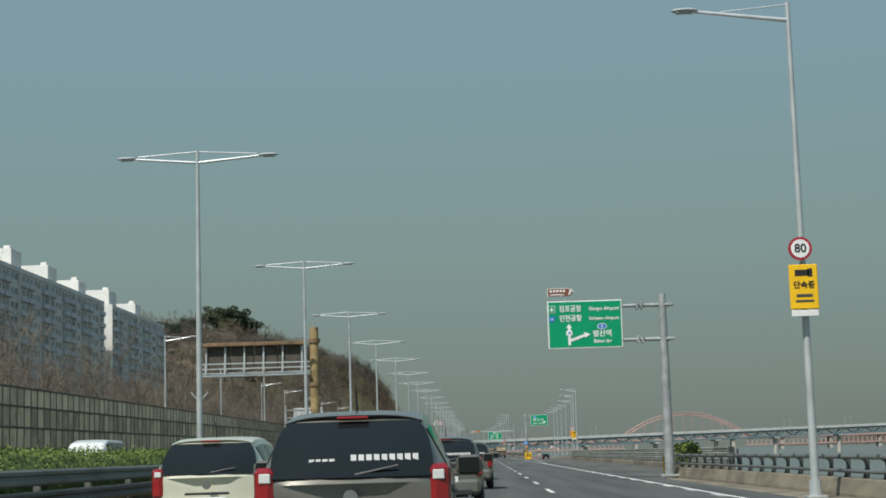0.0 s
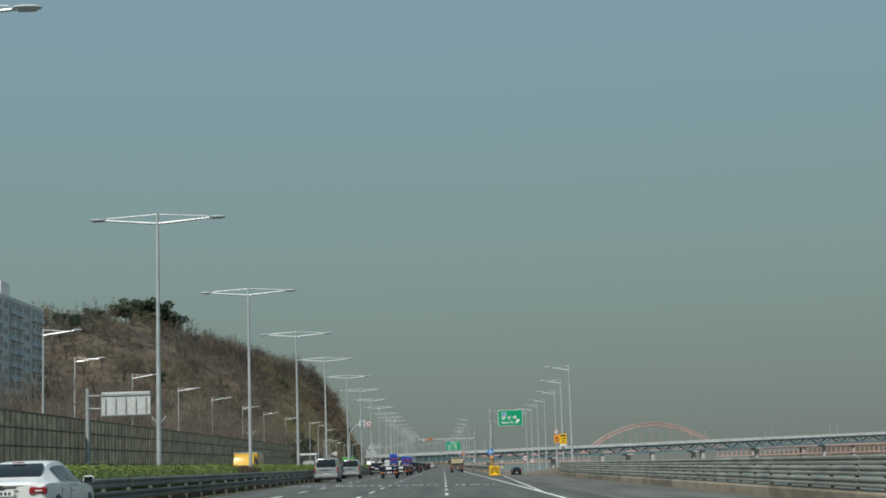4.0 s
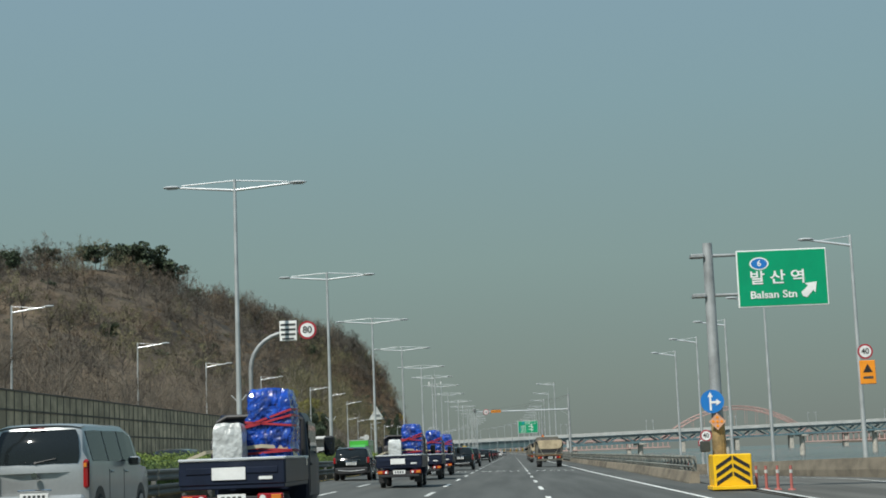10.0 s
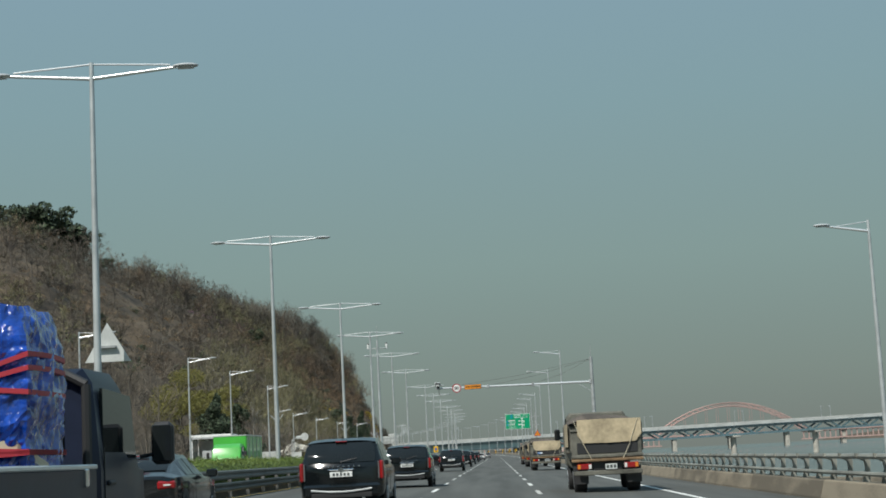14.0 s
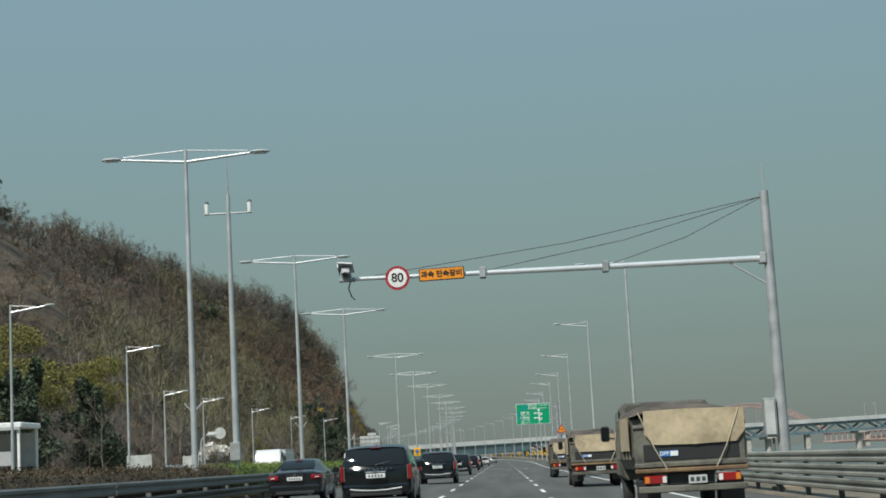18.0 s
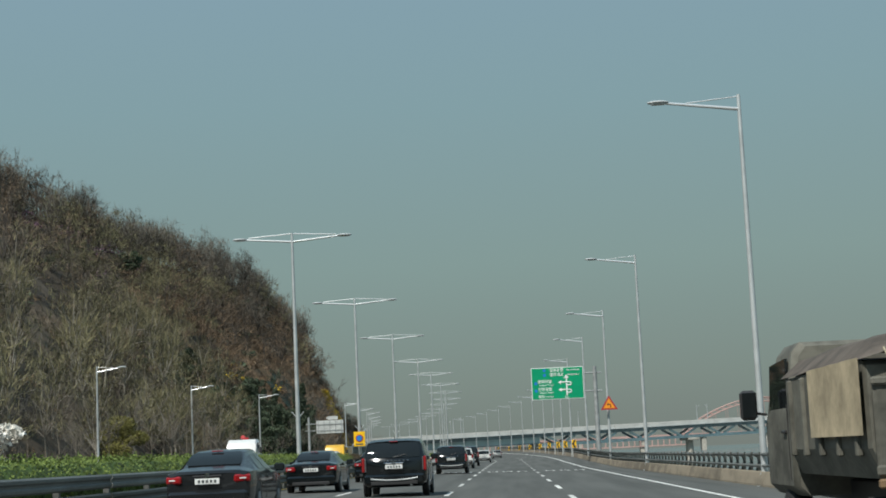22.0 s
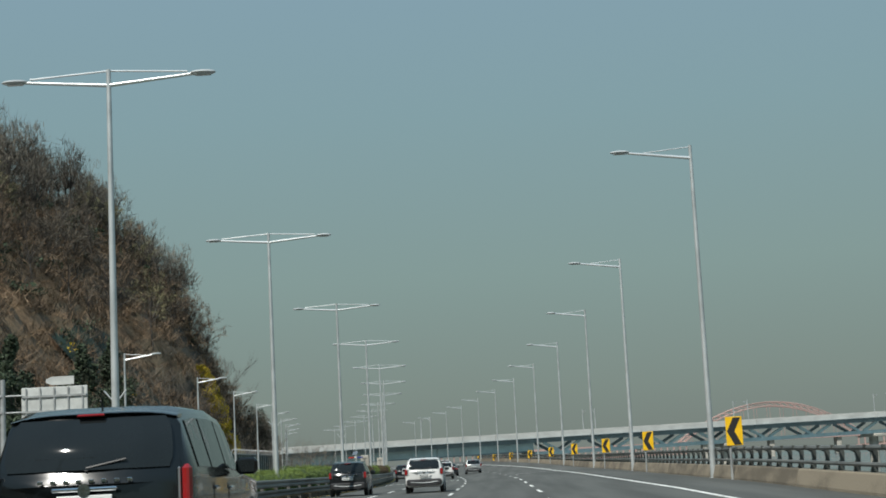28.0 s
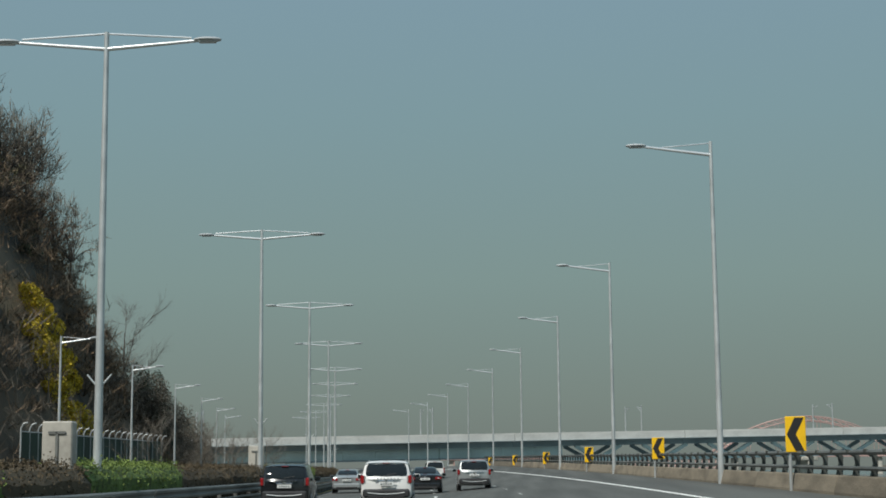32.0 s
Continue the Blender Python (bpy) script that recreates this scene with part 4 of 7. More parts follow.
def tufts(n, long, wide, lean=0.45):
    """A clump of thin upright shoots."""
    p = np.stack([rng.normal(0, 0.75, n), rng.normal(0, 0.75, n), rng.uniform(-0.1, 0.25, n)], 1)
    d = np.stack([rng.normal(0, lean, n), rng.normal(0, lean, n), np.ones(n)], 1)
    d *= (long * rng.uniform(0.5, 1.3, n) / np.linalg.norm(d, axis=1))[:, None]
    s = np.cross(d, rng.normal(size=(n, 3)))
    s *= wide / np.linalg.norm(s, axis=1)[:, None]
    v = np.stack([p - s, p + s, p + d], 1).reshape(-1, 3)
    return v, np.arange(3 * n).reshape(-1, 3)


def blooms(n, size):
    c = np.stack([rng.normal(0, 0.7, n), rng.normal(0, 0.7, n), rng.uniform(0, 1.1, n)], 1)
    return tri_leaves(c, size)


brush = [tufts(64, 1.15, 0.032, 0.9) for _ in range(5)]
grass = [tufts(60, 0.6, 0.028, 1.2) for _ in range(5)]
flowers = [blooms(60, 0.3) for _ in range(4)]
bp_ = hill_places(2600, 400, 900, 100, 0.0, 1.1)
tagged(part("hillside_brush", big_mesh("hillside_brush", *scatter(brush, bp_, rng.uniform(0.7, 1.8, len(bp_)), rng.uniform(0, 6.28, len(bp_))), TWIG)), "brown scrub over the hillside", "scrub", kind="stuff")
rb_ = hill_places(1500, 735, 890, 34, 0.5)
rb_ = rb_[~((np.abs(rb_[:, 1] - 847) < 5) & (rb_[:, 0] > -46))]
tagged(part("russet_brush", big_mesh("russet_brush", *scatter(brush, rb_, rng.uniform(0.8, 1.7, len(rb_)), rng.uniform(0, 6.28, len(rb_))), BRACKEN)), "rust-brown dead bracken on the cut slope", "scrub", kind="stuff")
ev_ = np.concatenate([hill_places(90, 500, 780, 85, 12.0), hill_places(60, 688, 750, 14, 0.0), hill_places(60, 770, 870, 22, 8.0)])
shrub = [leaf_cloud([((0, 0, 0.7), (1.5, 1.5, 0.9)), ((0.9, 0.6, 0.5), (1.1, 1.1, 0.7))], 60, 0.34) for _ in range(4)]
tagged(part("evergreen_scrub", big_mesh("evergreen_scrub", *scatter(shrub, ev_, rng.uniform(0.6, 1.3, len(ev_)), rng.uniform(0, 6.28, len(ev_))), PINE)), "dull green evergreen scrub in patches on the slope", "scrub", kind="stuff")
gp_ = np.concatenate([hill_places(700, 560, 720, 46, 0.0, 1.2), hill_places(1300, 715, 885, 24, 3.0)])
tagged(part("dry_grass", big_mesh("dry_grass", *scatter(grass, gp_, rng.uniform(0.6, 1.3, len(gp_)), rng.uniform(0, 6.28, len(gp_))), DEAD_GRASS)), "straw-coloured dry grass on the slope", "grass", kind="stuff")
az_ = np.array([(x, y, ground_z(x, y)) for x, y in zip(rng.normal(-74, 6, 40), rng.normal(752, 18, 40))])
tagged(part("azaleas", big_mesh("azaleas", *scatter(flowers, az_, rng.uniform(0.9, 1.6, 40), rng.uniform(0, 6.28, 40)), TWIG_PURPLE)), "pale purple azalea bushes in bloom on the slope", "shrubs", kind="stuff")
fs_ = np.array([(x, y, ground_z(x, y)) for x, y in zip(rng.normal(-44, 3, 16), rng.normal(742, 14, 16))])
tagged(part("forsythia_patch", big_mesh("forsythia_patch", *scatter(flowers, fs_, rng.uniform(0.7, 1.2, 16), rng.uniform(0, 6.28, 16)), BLOOM)), "yellow forsythia scattered on the lower slope", "shrubs", kind="stuff")

# ---- single trees beside the road ----


def tree(kind, x, y, high, wide, label, crown_mat, per=120, size=0.35):
    """A trunk with limbs and a ragged crown."""
    z = ground_z(x, y) - 0.1
    t = thing(kind, (x, y, z), label, "tree")
    (tv, tf), (sv, sf) = bare_tree(high, 0.02 * high, 8, 4, 3)
    part("trunk", big_mesh("trunk", tv, tf, BARK), None, t)
    blobs = []
    for i in range(11):
        w, u = rng.uniform(0, 2 * np.pi), rng.uniform(0, 1)
        rad = wide * 0.5 * (1.05 - 0.6 * u)
        blobs.append(((np.cos(w) * rad * 0.8, np.sin(w) * rad * 0.8, high * (0.3 + 0.6 * u)), (wide * 0.24, wide * 0.24, high * 0.13)))
    part("crown", big_mesh("crown", *leaf_cloud(blobs, per, size), crown_mat), None, t)
    return t


def pine(x, y, high, wide, label):
    z = ground_z(x, y) - 0.1
    t = thing("pine_tree", (x, y, z), label, "tree", "roadside pines")
    (tv, tf), _ = bare_tree(high, 0.018 * high, 6, 1, 1)
    part("trunk", big_mesh("trunk", tv, tf, BARK), None, t)
    part("crown", big_mesh("crown", *pine_crown(high, wide, 520, 0.24), PINE), None, t)


for x, y, h, w in ((-33, 500, 8.5, 3.2), (-35, 512, 10, 3.6), (-33.5, 522, 9, 3.2), (-36, 534, 8, 3.0), (-33, 694, 7.5, 2.8), (-35, 701, 9.5, 3.2), (-34, 709, 9, 3.2), (-37, 716, 10, 3.4), (-34.5, 723, 8.5, 3.0), (-36, 731, 9.5, 3.2), (-34, 740, 8, 2.8), (-38, 738, 9, 3.0), (-36, 749, 9.5, 3.2), (-37.5, 757, 10, 3.4), (-35.5, 765, 8.5, 3.0), (-38, 772, 10, 3.2)):
    pine(x, y, h, w, "dark green roadside pine at the foot of the hill")
tree("willow_tree", -40.5, 519, 8.0, 11.5, "willow hung with fresh yellow-green shoots", WILLOW, 1800, 0.15)
tree("willow_tree", -43.5, 531, 8.5, 11, "broad willow hung with fresh yellow-green shoots", WILLOW, 1700, 0.15)
tree("willow_tree", -41, 555, 9, 7, "young willow with yellow-green shoots", WILLOW, 1000, 0.15)
tree("willow_tree", -36, 622, 6, 6, "low willow with yellow-green shoots", WILLOW, 1000, 0.13)
tree("cherry_tree", -32.8, 575, 4.6, 5, "small tree covered in white blossom", BLOSSOM, 160, 0.28)


def thicket(x, y, long, up, label, n=16):
    """A sprawling bush that climbs the slope, of many arching flowered shoots."""
    z = ground_z(x, y) - 0.1
    t = thing("forsythia_bush", (x, y, z), label, "bush", "forsythia bushes")
    blobs, stems = [], Geo()
    for i in range(n):
        dy, dx = rng.uniform(-long / 2, long / 2), -rng.uniform(0, up)
        dz = ground_z(x + dx, y + dy) - z
        r = rng.uniform(0.6, 1.3)
        blobs.append(((dx, dy, dz + 0.7 * r), (1.1 * r, 1.3 * r, 0.9 * r)))
        stems.tube((dx, dy, dz - 0.2), (dx + rng.normal(0, 0.3), dy + rng.normal(0, 0.3), dz + r), 0.05, 0.02, 5)
    part("stem", stems, BARK, t)
    part("bloom", big_mesh("bloom", *leaf_cloud(blobs, 520, 0.2), BLOOM), None, t)


thicket(-36.6, 847, 12, 6.0, "tall forsythia thicket in full yellow bloom climbing the slope", 58)
thicket(-34.0, 762, 7, 3, "roadside forsythia in yellow bloom", 9)
def bush(x, y, high, wide, label, material, group):
    """A dense twiggy bush: a few stems under a ragged cloud of fine shoots."""
    t = thing("bush", (x, y, ground_z(x, y) - 0.1), label, "bush", group)
    stems, blobs = Geo(), []
    for i in range(7):
        w, r = rng.uniform(0, 6.28), rng.uniform(0.1, 0.42) * wide
        top = (math.cos(w) * r, math.sin(w) * r, high * rng.uniform(0.4, 0.8))
        stems.tube((0.2 * top[0], 0.2 * top[1], 0), top, 0.08, 0.03, 5)
        blobs.append((top, (wide * 0.24, wide * 0.24, high * 0.2)))
        blobs.append(((top[0], top[1], 0.5 * top[2]), (wide * 0.26, wide * 0.26, high * 0.2)))
    part("stem", stems, BARK, t)
    part("crown", big_mesh("crown", *leaf_cloud(blobs, 620, 0.15), material), None, t)


for x, y, h, w in ((-39.5, 878, 8.5, 7), (-41.0, 890, 9.5, 7), (-42.5, 903, 10, 8), (-44.0, 917, 9.5, 8), (-46.0, 932, 9, 8), (-48.0, 948, 8, 8)):
    bush(x, y, h, w, "dense brown leafless bush past the end of the hill", TWIG, "bushes past the hill")
for x, y, h, w in ((-40.0, 884, 9.0, 3.4), (-40.6, 896, 8.0, 3.2)):
    bush(x, y, h, w, "dark evergreen bush at the end of the hill", PINE, "bushes past the hill")
(tv, tf), (sv, sf) = bare_tree(15, 0.3, 14, 10, 9, 0.55)
lone = thing("bare_tree", (-49.5, 908, ground_z(-49.5, 908) - 0.1), "lone bare tree past the end of the hill", "tree")
part("trunk", big_mesh("trunk", tv, tf, BARK), None, lone)
part("crown", big_mesh("crown", sv, sf, BARK), None, lone)

def lerp(a, b, u):
    return a + (b - a) * u


# bare earth of the cut, with ragged edges
cut, cy_ = Geo(), np.arange(752.0, 848.0, 2.0)


def cut_edge(y, k):
    return lerp_table(y, DEPTH) * (0.2 if k == 0 else 0.47) * min(1.0, (y - 745) / 30, (1.0 if k == 0 else 0.5 + (850 - y) / 120)) * (1 + 0.35 * noise.noise(Vector((k * 7.0, y * 0.09, 4))) + 0.2 * noise.noise(Vector((k * 3.0, y * 0.31, 4))))


cut.loft([[(x, float(y), ground_z(x, float(y)) + (0.0 if u in (0, 8) else 0.2) + 0.45 * noise.noise(Vector((x * 0.4, y * 0.4, 6)))) for u in range(9) for x in [lerp_table(y, FOOT) - lerp(cut_edge(y, 0), cut_edge(y, 1), u / 8)]] for y in cy_], caps=False, closed=False)
tagged(part("cut_slope", cut, EARTH), "bare orange-brown earth of the cut hillside", "bare earth", kind="structure")

# dark net over the cut slope
net = Geo()
net.loft([[(lerp_table(y, FOOT) - 0.6 - u * 10, y, ground_z(lerp_table(y, FOOT) - 0.6 - u * 10, y) + 1.0 + 0.3 * noise.noise(Vector((u * 4, y * 0.3, 9)))) for u in (0, 0.2, 0.4, 0.6, 0.8, 1.0)] for y in np.arange(777, 804, 2.0)], caps=False, closed=False)
tagged(part("slope_net", net, NET), "dark green net stretched over the cut slope", "slope net", kind="structure")

# ---- apartment slabs on the rise behind the barrier ----


def apartment(y0, y1, x_front, deep, storeys, label, boxes):
    a = thing("apartment_block", (x_front, y0, 0), label, "apartment building", "apartment slabs")
    long, high = y1 - y0, storeys * 2.88
    base = 2.2
    part("wall", Geo().box((-deep / 2, long / 2, base + high / 2), (deep, long - 0.4, high), ch=0.05), WALL_PAINT, a)
    for s in (0.0, long):
        part("end_wall", Geo().box((-deep / 2, s, base + high / 2 + 0.4), (deep + 0.3, 0.5, high + 1.2), ch=0.05), WALL_WHITE, a)
    part("parapet_wall", Geo().box((0.05, long / 2, base + high + 0.4), (0.3, long - 0.6, 1.0), ch=0.04), WALL_PAINT, a)
    bays = int(long / 5.4)
    wm = Geo().box((0.03, -1.25, 0), (0.10, 1.7, 1.25), ch=0.02).box((0.03, 1.25, 0), (0.10, 1.7, 1.25), ch=0.02).mesh("window", WIN_DARK)
    bm_ = Geo().box((0.35, 0, 0), (0.7, 4.6, 1.05), ch=0.03).mesh("balcony", BALCONY)
    for f in range(storeys):
        for b in range(bays):
            y = (b + 0.5) * long / bays
            z = base + f * 2.88
            part("window", wm, None, a, at=(0, y, z + 1.75))
            if b % 3 != 2:
                part("balcony", bm_, None, a, at=(0, y, z + 0.55))
    for k in range(1, bays, 4):
        part("fin", Geo().box((0.25, k * long / bays, base + high / 2), (0.5, 0.25, high), ch=0.03), WALL_WHITE, a)
    for y, w, h in boxes:
        hut = part("roof_hut", Geo().box((-deep * 0.5, y, base + high + h / 2), (deep * 0.6, w, h), ch=0.08), WALL_WHITE, a)
        part("vent", Geo().box((-deep * 0.5 - 1.2, y - w / 2 - 0.02, base + high + h * 0.62), (0.7, 0.06, 0.5), ch=0.01), WIN_DARK, hut)
        part("tank", Geo().box((-deep * 0.5 + 1.5, y, base + high + h + 0.5), (1.4, 1.4, 1.0), ch=0.1), WALL_WHITE, hut)


apartment(270, 390, -91, 11, 13, "long pale grey apartment slab with many windows", [(4, 8, 6.2), (30, 8, 6.0), (55, 7, 5.2), (82, 7, 5.0), (108, 6.5, 4.6)])
apartment(399, 463, -91, 11, 13, "pale apartment slab with a white end wall", [(10, 8, 5.4), (40, 7, 4.8)])

# ---- street lamps ----


def lamp_head(g_shell, g_lens, tip, inward, z):
    """A flat oval lamp head whose outer end is at tip along x."""
    n = 12
    rings = []
    for u in range(7):
        a = math.pi * u / 6
        cx = tip - inward * 0.36 * (1 - math.cos(a))
        w, h = 0.15 * math.sin(a) + 0.012, 0.065 * math.sin(a) + 0.008
        rings.append([(cx, w * math.cos(2 * math.pi * i / n), z + h * math.sin(2 * math.pi * i / n)) for i in range(n)])
    g_shell.loft(rings)
    g_lens.box((tip - inward * 0.36, 0, z - 0.06), (0.44, 0.2, 0.03), ch=0.01)


def double_lamp(m, label, high=12.0):
    t = thing("street_lamp", m, label, "street lamp", "median street lamps")
    part("pole", Geo().tube((0, 0, -0.45), (0, 0, 4), 0.115, 0.10, 12).tube((0, 0, 4), (0, 0, high + 0.31), 0.10, 0.062, 12), GALV, t, smooth=50)
    part("base_collar", Geo().tube((0, 0, -0.45), (0, 0, 0.4), 0.17, 0.16, 12).box((0, 0, -0.2), (0.5, 0.5, 0.06), ch=0.01), GALV, t)
    part("flag_bracket", Geo().tube((0, 0, 2.75), (-0.3, 0, 3.1), 0.022, 0.022, 6).tube((0, 0, 2.75), (0.3, 0, 3.1), 0.022, 0.022, 6), GALV, t)
    for s in (-1, 1):
        arm = part("arm", Geo().tube((0, 0, high - 0.13), (s * 2.35, 0, high + 0.07), 0.055, 0.042, 8), GALV_BRIGHT_SUNLIT, t, smooth=50)
        part("stay", Geo().tube((0, 0, high + 0.27), (s * 2.15, 0, high + 0.14), 0.026, 0.026, 6), GALV_BRIGHT_SUNLIT, t)
        sh, le = Geo(), Geo()
        lamp_head(sh, le, s * 2.92, s, high + 0.09)
        head = part("lamp_head", sh, LAMP_SHELL, t, smooth=50)
        part("lens", le, LAMP_GLASS, head)
    return t


def single_lamp(m, label, group, high=12.0, side=-1, reach=2.95, root=0.0):
    t = thing("street_lamp", m, label, "street lamp", group)
    part("pole", Geo().tube((0, 0, root), (0, 0, 3), 0.115, 0.10, 12).tube((0, 0, 3), (0, 0, high + 0.4), 0.10, 0.06, 12), GALV, t, smooth=50)
    part("base_collar", Geo().tube((0, 0, root), (0, 0, root + 0.45), 0.17, 0.16, 12).box((0, 0, root + 0.03), (0.5, 0.5, 0.06), ch=0.01), GALV, t)
    k = reach / 2.95
    part("arm", Geo().tube((0, 0, high - 0.08), (side * 2.4 * k, 0, high + 0.24), 0.06, 0.045, 8), GALV_BRIGHT_SUNLIT, t, smooth=50)
    part("stay", Geo().tube((0, 0, high + 0.34), (side * 1.7 * k, 0, high + 0.2), 0.02, 0.02, 6), GALV_BRIGHT_SUNLIT, t)
    sh, le = Geo(), Geo()
    lamp_head(sh, le, side * reach, side, high + 0.27)
    head = part("lamp_head", sh, LAMP_SHELL, t, smooth=50)
    part("lens", le, LAMP_GLASS, head)
    return t


MEDIAN_LABEL = "tall galvanised twin-arm street lamp standing in the median hedge"
RIGHT_LABEL = "tall galvanised single-arm street lamp behind the parapet"
LEFT_LABEL = "galvanised single-arm street lamp beside the opposite carriageway"
first = None
for y in (66.2, 100.2, 131.1, 162.0, 190.6, 221.8, 252.3, 288.4, 320.0, 350.6, 384.4, 418.4, 444.4, 472.5, 497.6, 549.2, 580.3, 615.4, 652.7, 683.1, 715.5, 746.6, 779.5, 810.8, 842.2, 876.4, 905.0, 936.0, 967.0, 998.0, 1029.0):
    m = pose(bend(y) - (9.52 if y < 170 else 9.18 if y < 640 else 9.05), y, 0.7 if 99 < y < 101 else 0.82 if 288 < y < 289 else 0.68 if 319 < y < 321 else 0.14 if 490 < y < 500 else 0.4 if 570 < y < 590 else 0.54, 0, 0, heading(y))
    first = first or double_lamp(m, MEDIAN_LABEL, 11.46)
    if m.translation != first.matrix_basis.translation:
        copy_thing(first, m)
first = None
for y in (483.0, 523.9, 565.6, 598.0, 632.5, 668.4, 700.6, 730.5, 762.0, 794.0, 824.0, 854.6, 884.0, 914.0, 942.0, 972.0, 1002.0):
    m = pose(bend(y) + (8.8 if y < 640 else 8.62), y, -0.2 if y < 530 else -0.5 if 590 < y < 600 else -0.15 if y < 590 else -0.1, 0, 0, heading(y))
    first = first or single_lamp(m, RIGHT_LABEL, "riverside street lamps", 12.15)
    if m.translation != first.matrix_basis.translation:
        copy_thing(first, m)
single_lamp(pose(8.75, 51.1, road_z(8.6, 51) + 0.02), RIGHT_LABEL, "riverside street lamps", 12.45, -1, 3.05)
first = None
for x, y in ((14.5, 243.6), (15.55, 268.4), (16.8, 295.5), (17.2, 322.0), (17.2, 339.5), (17.2, 357.0), (17.3, 375.0)):
    m = pose(x, y, 0.0)
    first = first or single_lamp(m, "galvanised single-arm street lamp beside the exit lane", "exit lane street lamps", 9.8, -1, 2.3, -1.3)
    if m.translation != first.matrix_basis.translation:
        copy_thing(first, m)
# far side lamps, fitted to the camera's view: tall behind the barrier, lower beyond
for high, reach, spots in ((12.0, 2.95, ((-27.6, 150.0), (-27.6, 180.0), (-27.6, 214.0), (-32.0, 243.0), (-32.0, 270.5), (-32.0, 301.0), (-32.0, 331.0), (-32.0, 367.0), (-32.0, 399.0), (-31.0, 431.0))),
                           (11.75, 2.8, ((-28.5, 462.0), (-28.5, 486.3))),
                           (11.4, 2.8, ((-28.7, 516.8),)),
                           (9.1, 2.4, ((-31.4, 543.0), (-31.2, 561.7), (-31.6, 597.6), (-31.4, 634.0))),
                           (9.7, 2.6, ((-31.0, 675.5), (-24.4, 720.0), (-24.4, 750.5), (-24.5, 776.5), (-25.2, 809.0), (-25.2, 837.0), (-25.2, 866.0), (-25.2, 896.0), (-25.2, 926.0), (-25.2, 956.0)))):
    first = None
    for x, y in spots:
        m = pose(bend(y) + x, y, 0.0, 0, 0, heading(y))
        if first:
            copy_thing(first, m)
        else:
            first = single_lamp(m, LEFT_LABEL, "far side street lamps", high, 1, reach, -0.3)

# ---- signs ----


def bars(parent, lines, material, y=-0.03):
    """Writing too small to read, as bars: centre x, z, width, height."""
    for x, z, w, h in lines:
        part("writing_bar", Geo().box((x, y, z), (w, 0.008, h)), material, parent)


def ring_sign(parent, place, r, number):
    x, y, z = place
    face = part("sign_face", Geo().disc((x, y, z), r, 0.04, 28), SIGN_RED, parent, "round white speed limit face with a red rim")
    part("sign_field", Geo().disc((x, y - 0.024, z), r * 0.78, 0.012, 28), SIGN_WHITE, face)
    lettering(number, r * 1.02, SIGN_BLACK, face, (x, y - 0.036, z))
    return face


def panel_sign(parent, x, z, w, h, material, rim=SIGN_WHITE, edge=0.06, y=0.0):
    p = part("sign_panel", Geo().box((x, y, z), (w, 0.06, h), ch=0.015), rim, parent)
    part("sign_field", Geo().box((x, y - 0.032, z), (w - 2 * edge, 0.012, h - 2 * edge), ch=0.003), material, p)
    return p


def arm_pair(t, x0, x1, zs, r=0.07):
    for z in zs:
        part("arm", Geo().tube((x0, 0, z), (x1, 0, z), r, r * 0.8, 8), STEEL_GREY, t, smooth=50)
        part("clamp", Geo().box((x0, 0, z), (0.42, 0.42, 0.12), ch=0.02), STEEL_GREY, t)


# speed limit and camera warning on the first right lamp's own post
t = thing("speed_sign", (8.74, 50.8, road_z(8.6, 51) + 4.9), "round speed limit sign over a yellow camera warning board", "traffic sign")
ring_sign(t, (-0.12, -0.14, 1.40), 0.30, "80")
p = panel_sign(t, -0.08, 0.42, 0.72, 1.14, SIGN_YELLOW, SIGN_YELLOW, 0.02, -0.14)
part("camera_symbol", Geo().box((-0.12, -0.185, 0.78), (0.36, 0.01, 0.15)).box((0.08, -0.185, 0.78), (0.12, 0.01, 0.2)), SIGN_BLACK, p)
lettering("단속중", 0.2, SIGN_BLACK, p, (-0.08, -0.186, 0.46))
bars(p, [(-0.08, 0.20, 0.4, 0.07), (-0.08, 0.06, 0.46, 0.05)], INK, -0.186)
part("plate", Geo().box((-0.08, -0.14, -0.25), (0.68, 0.05, 0.16), ch=0.01), SIGN_WHITE, t)
part("bracket", Geo().box((0, -0.02, 0.5), (0.3, 0.2, 0.08)).box((0, -0.02, 1.3), (0.2, 0.2, 0.06)), STEEL_GREY, t)

# airport direction sign on a mast
t = thing("direction_sign", (8.8, 82.2, road_z(9.6, 82) + 0.1), "green airport direction sign on a stained steel mast", "road sign")
part("mast", Geo().tube((0, 0, 0), (0, 0, 8.25), 0.23, 0.17, 14), STEEL_GREY, t, smooth=50)
part("base_plate", Geo().box((0, 0, 0.05), (0.8, 0.8, 0.1), ch=0.02), STEEL_GREY, t)
arm_pair(t, 0.3, -1.9, (7.75, 6.2), 0.1)
for z in (7.75, 6.2):
    part("flange", Geo().box((-0.95, 0, z), (0.1, 0.36, 0.36), ch=0.02).box((-1.15, 0, z), (0.1, 0.36, 0.36), ch=0.02), STEEL_GREY, t)
p = panel_sign(t, -3.55, 6.95, 3.38, 2.17, SIGN_GREEN, SIGN_WHITE, 0.05, -0.12)
lettering("김포공항", 0.33, SIGN_WHITE, p, (-4.2, -0.17, 7.66), wide=0.84)
lettering("Gimpo Airport", 0.225, SIGN_WHITE, p, (-2.68, -0.17, 7.65), wide=1.0)
lettering("인천공항", 0.33, SIGN_WHITE, p, (-4.2, -0.17, 7.22), wide=0.84)
lettering("Incheon Airport", 0.225, SIGN_WHITE, p, (-2.68, -0.17, 7.21), wide=0.92)
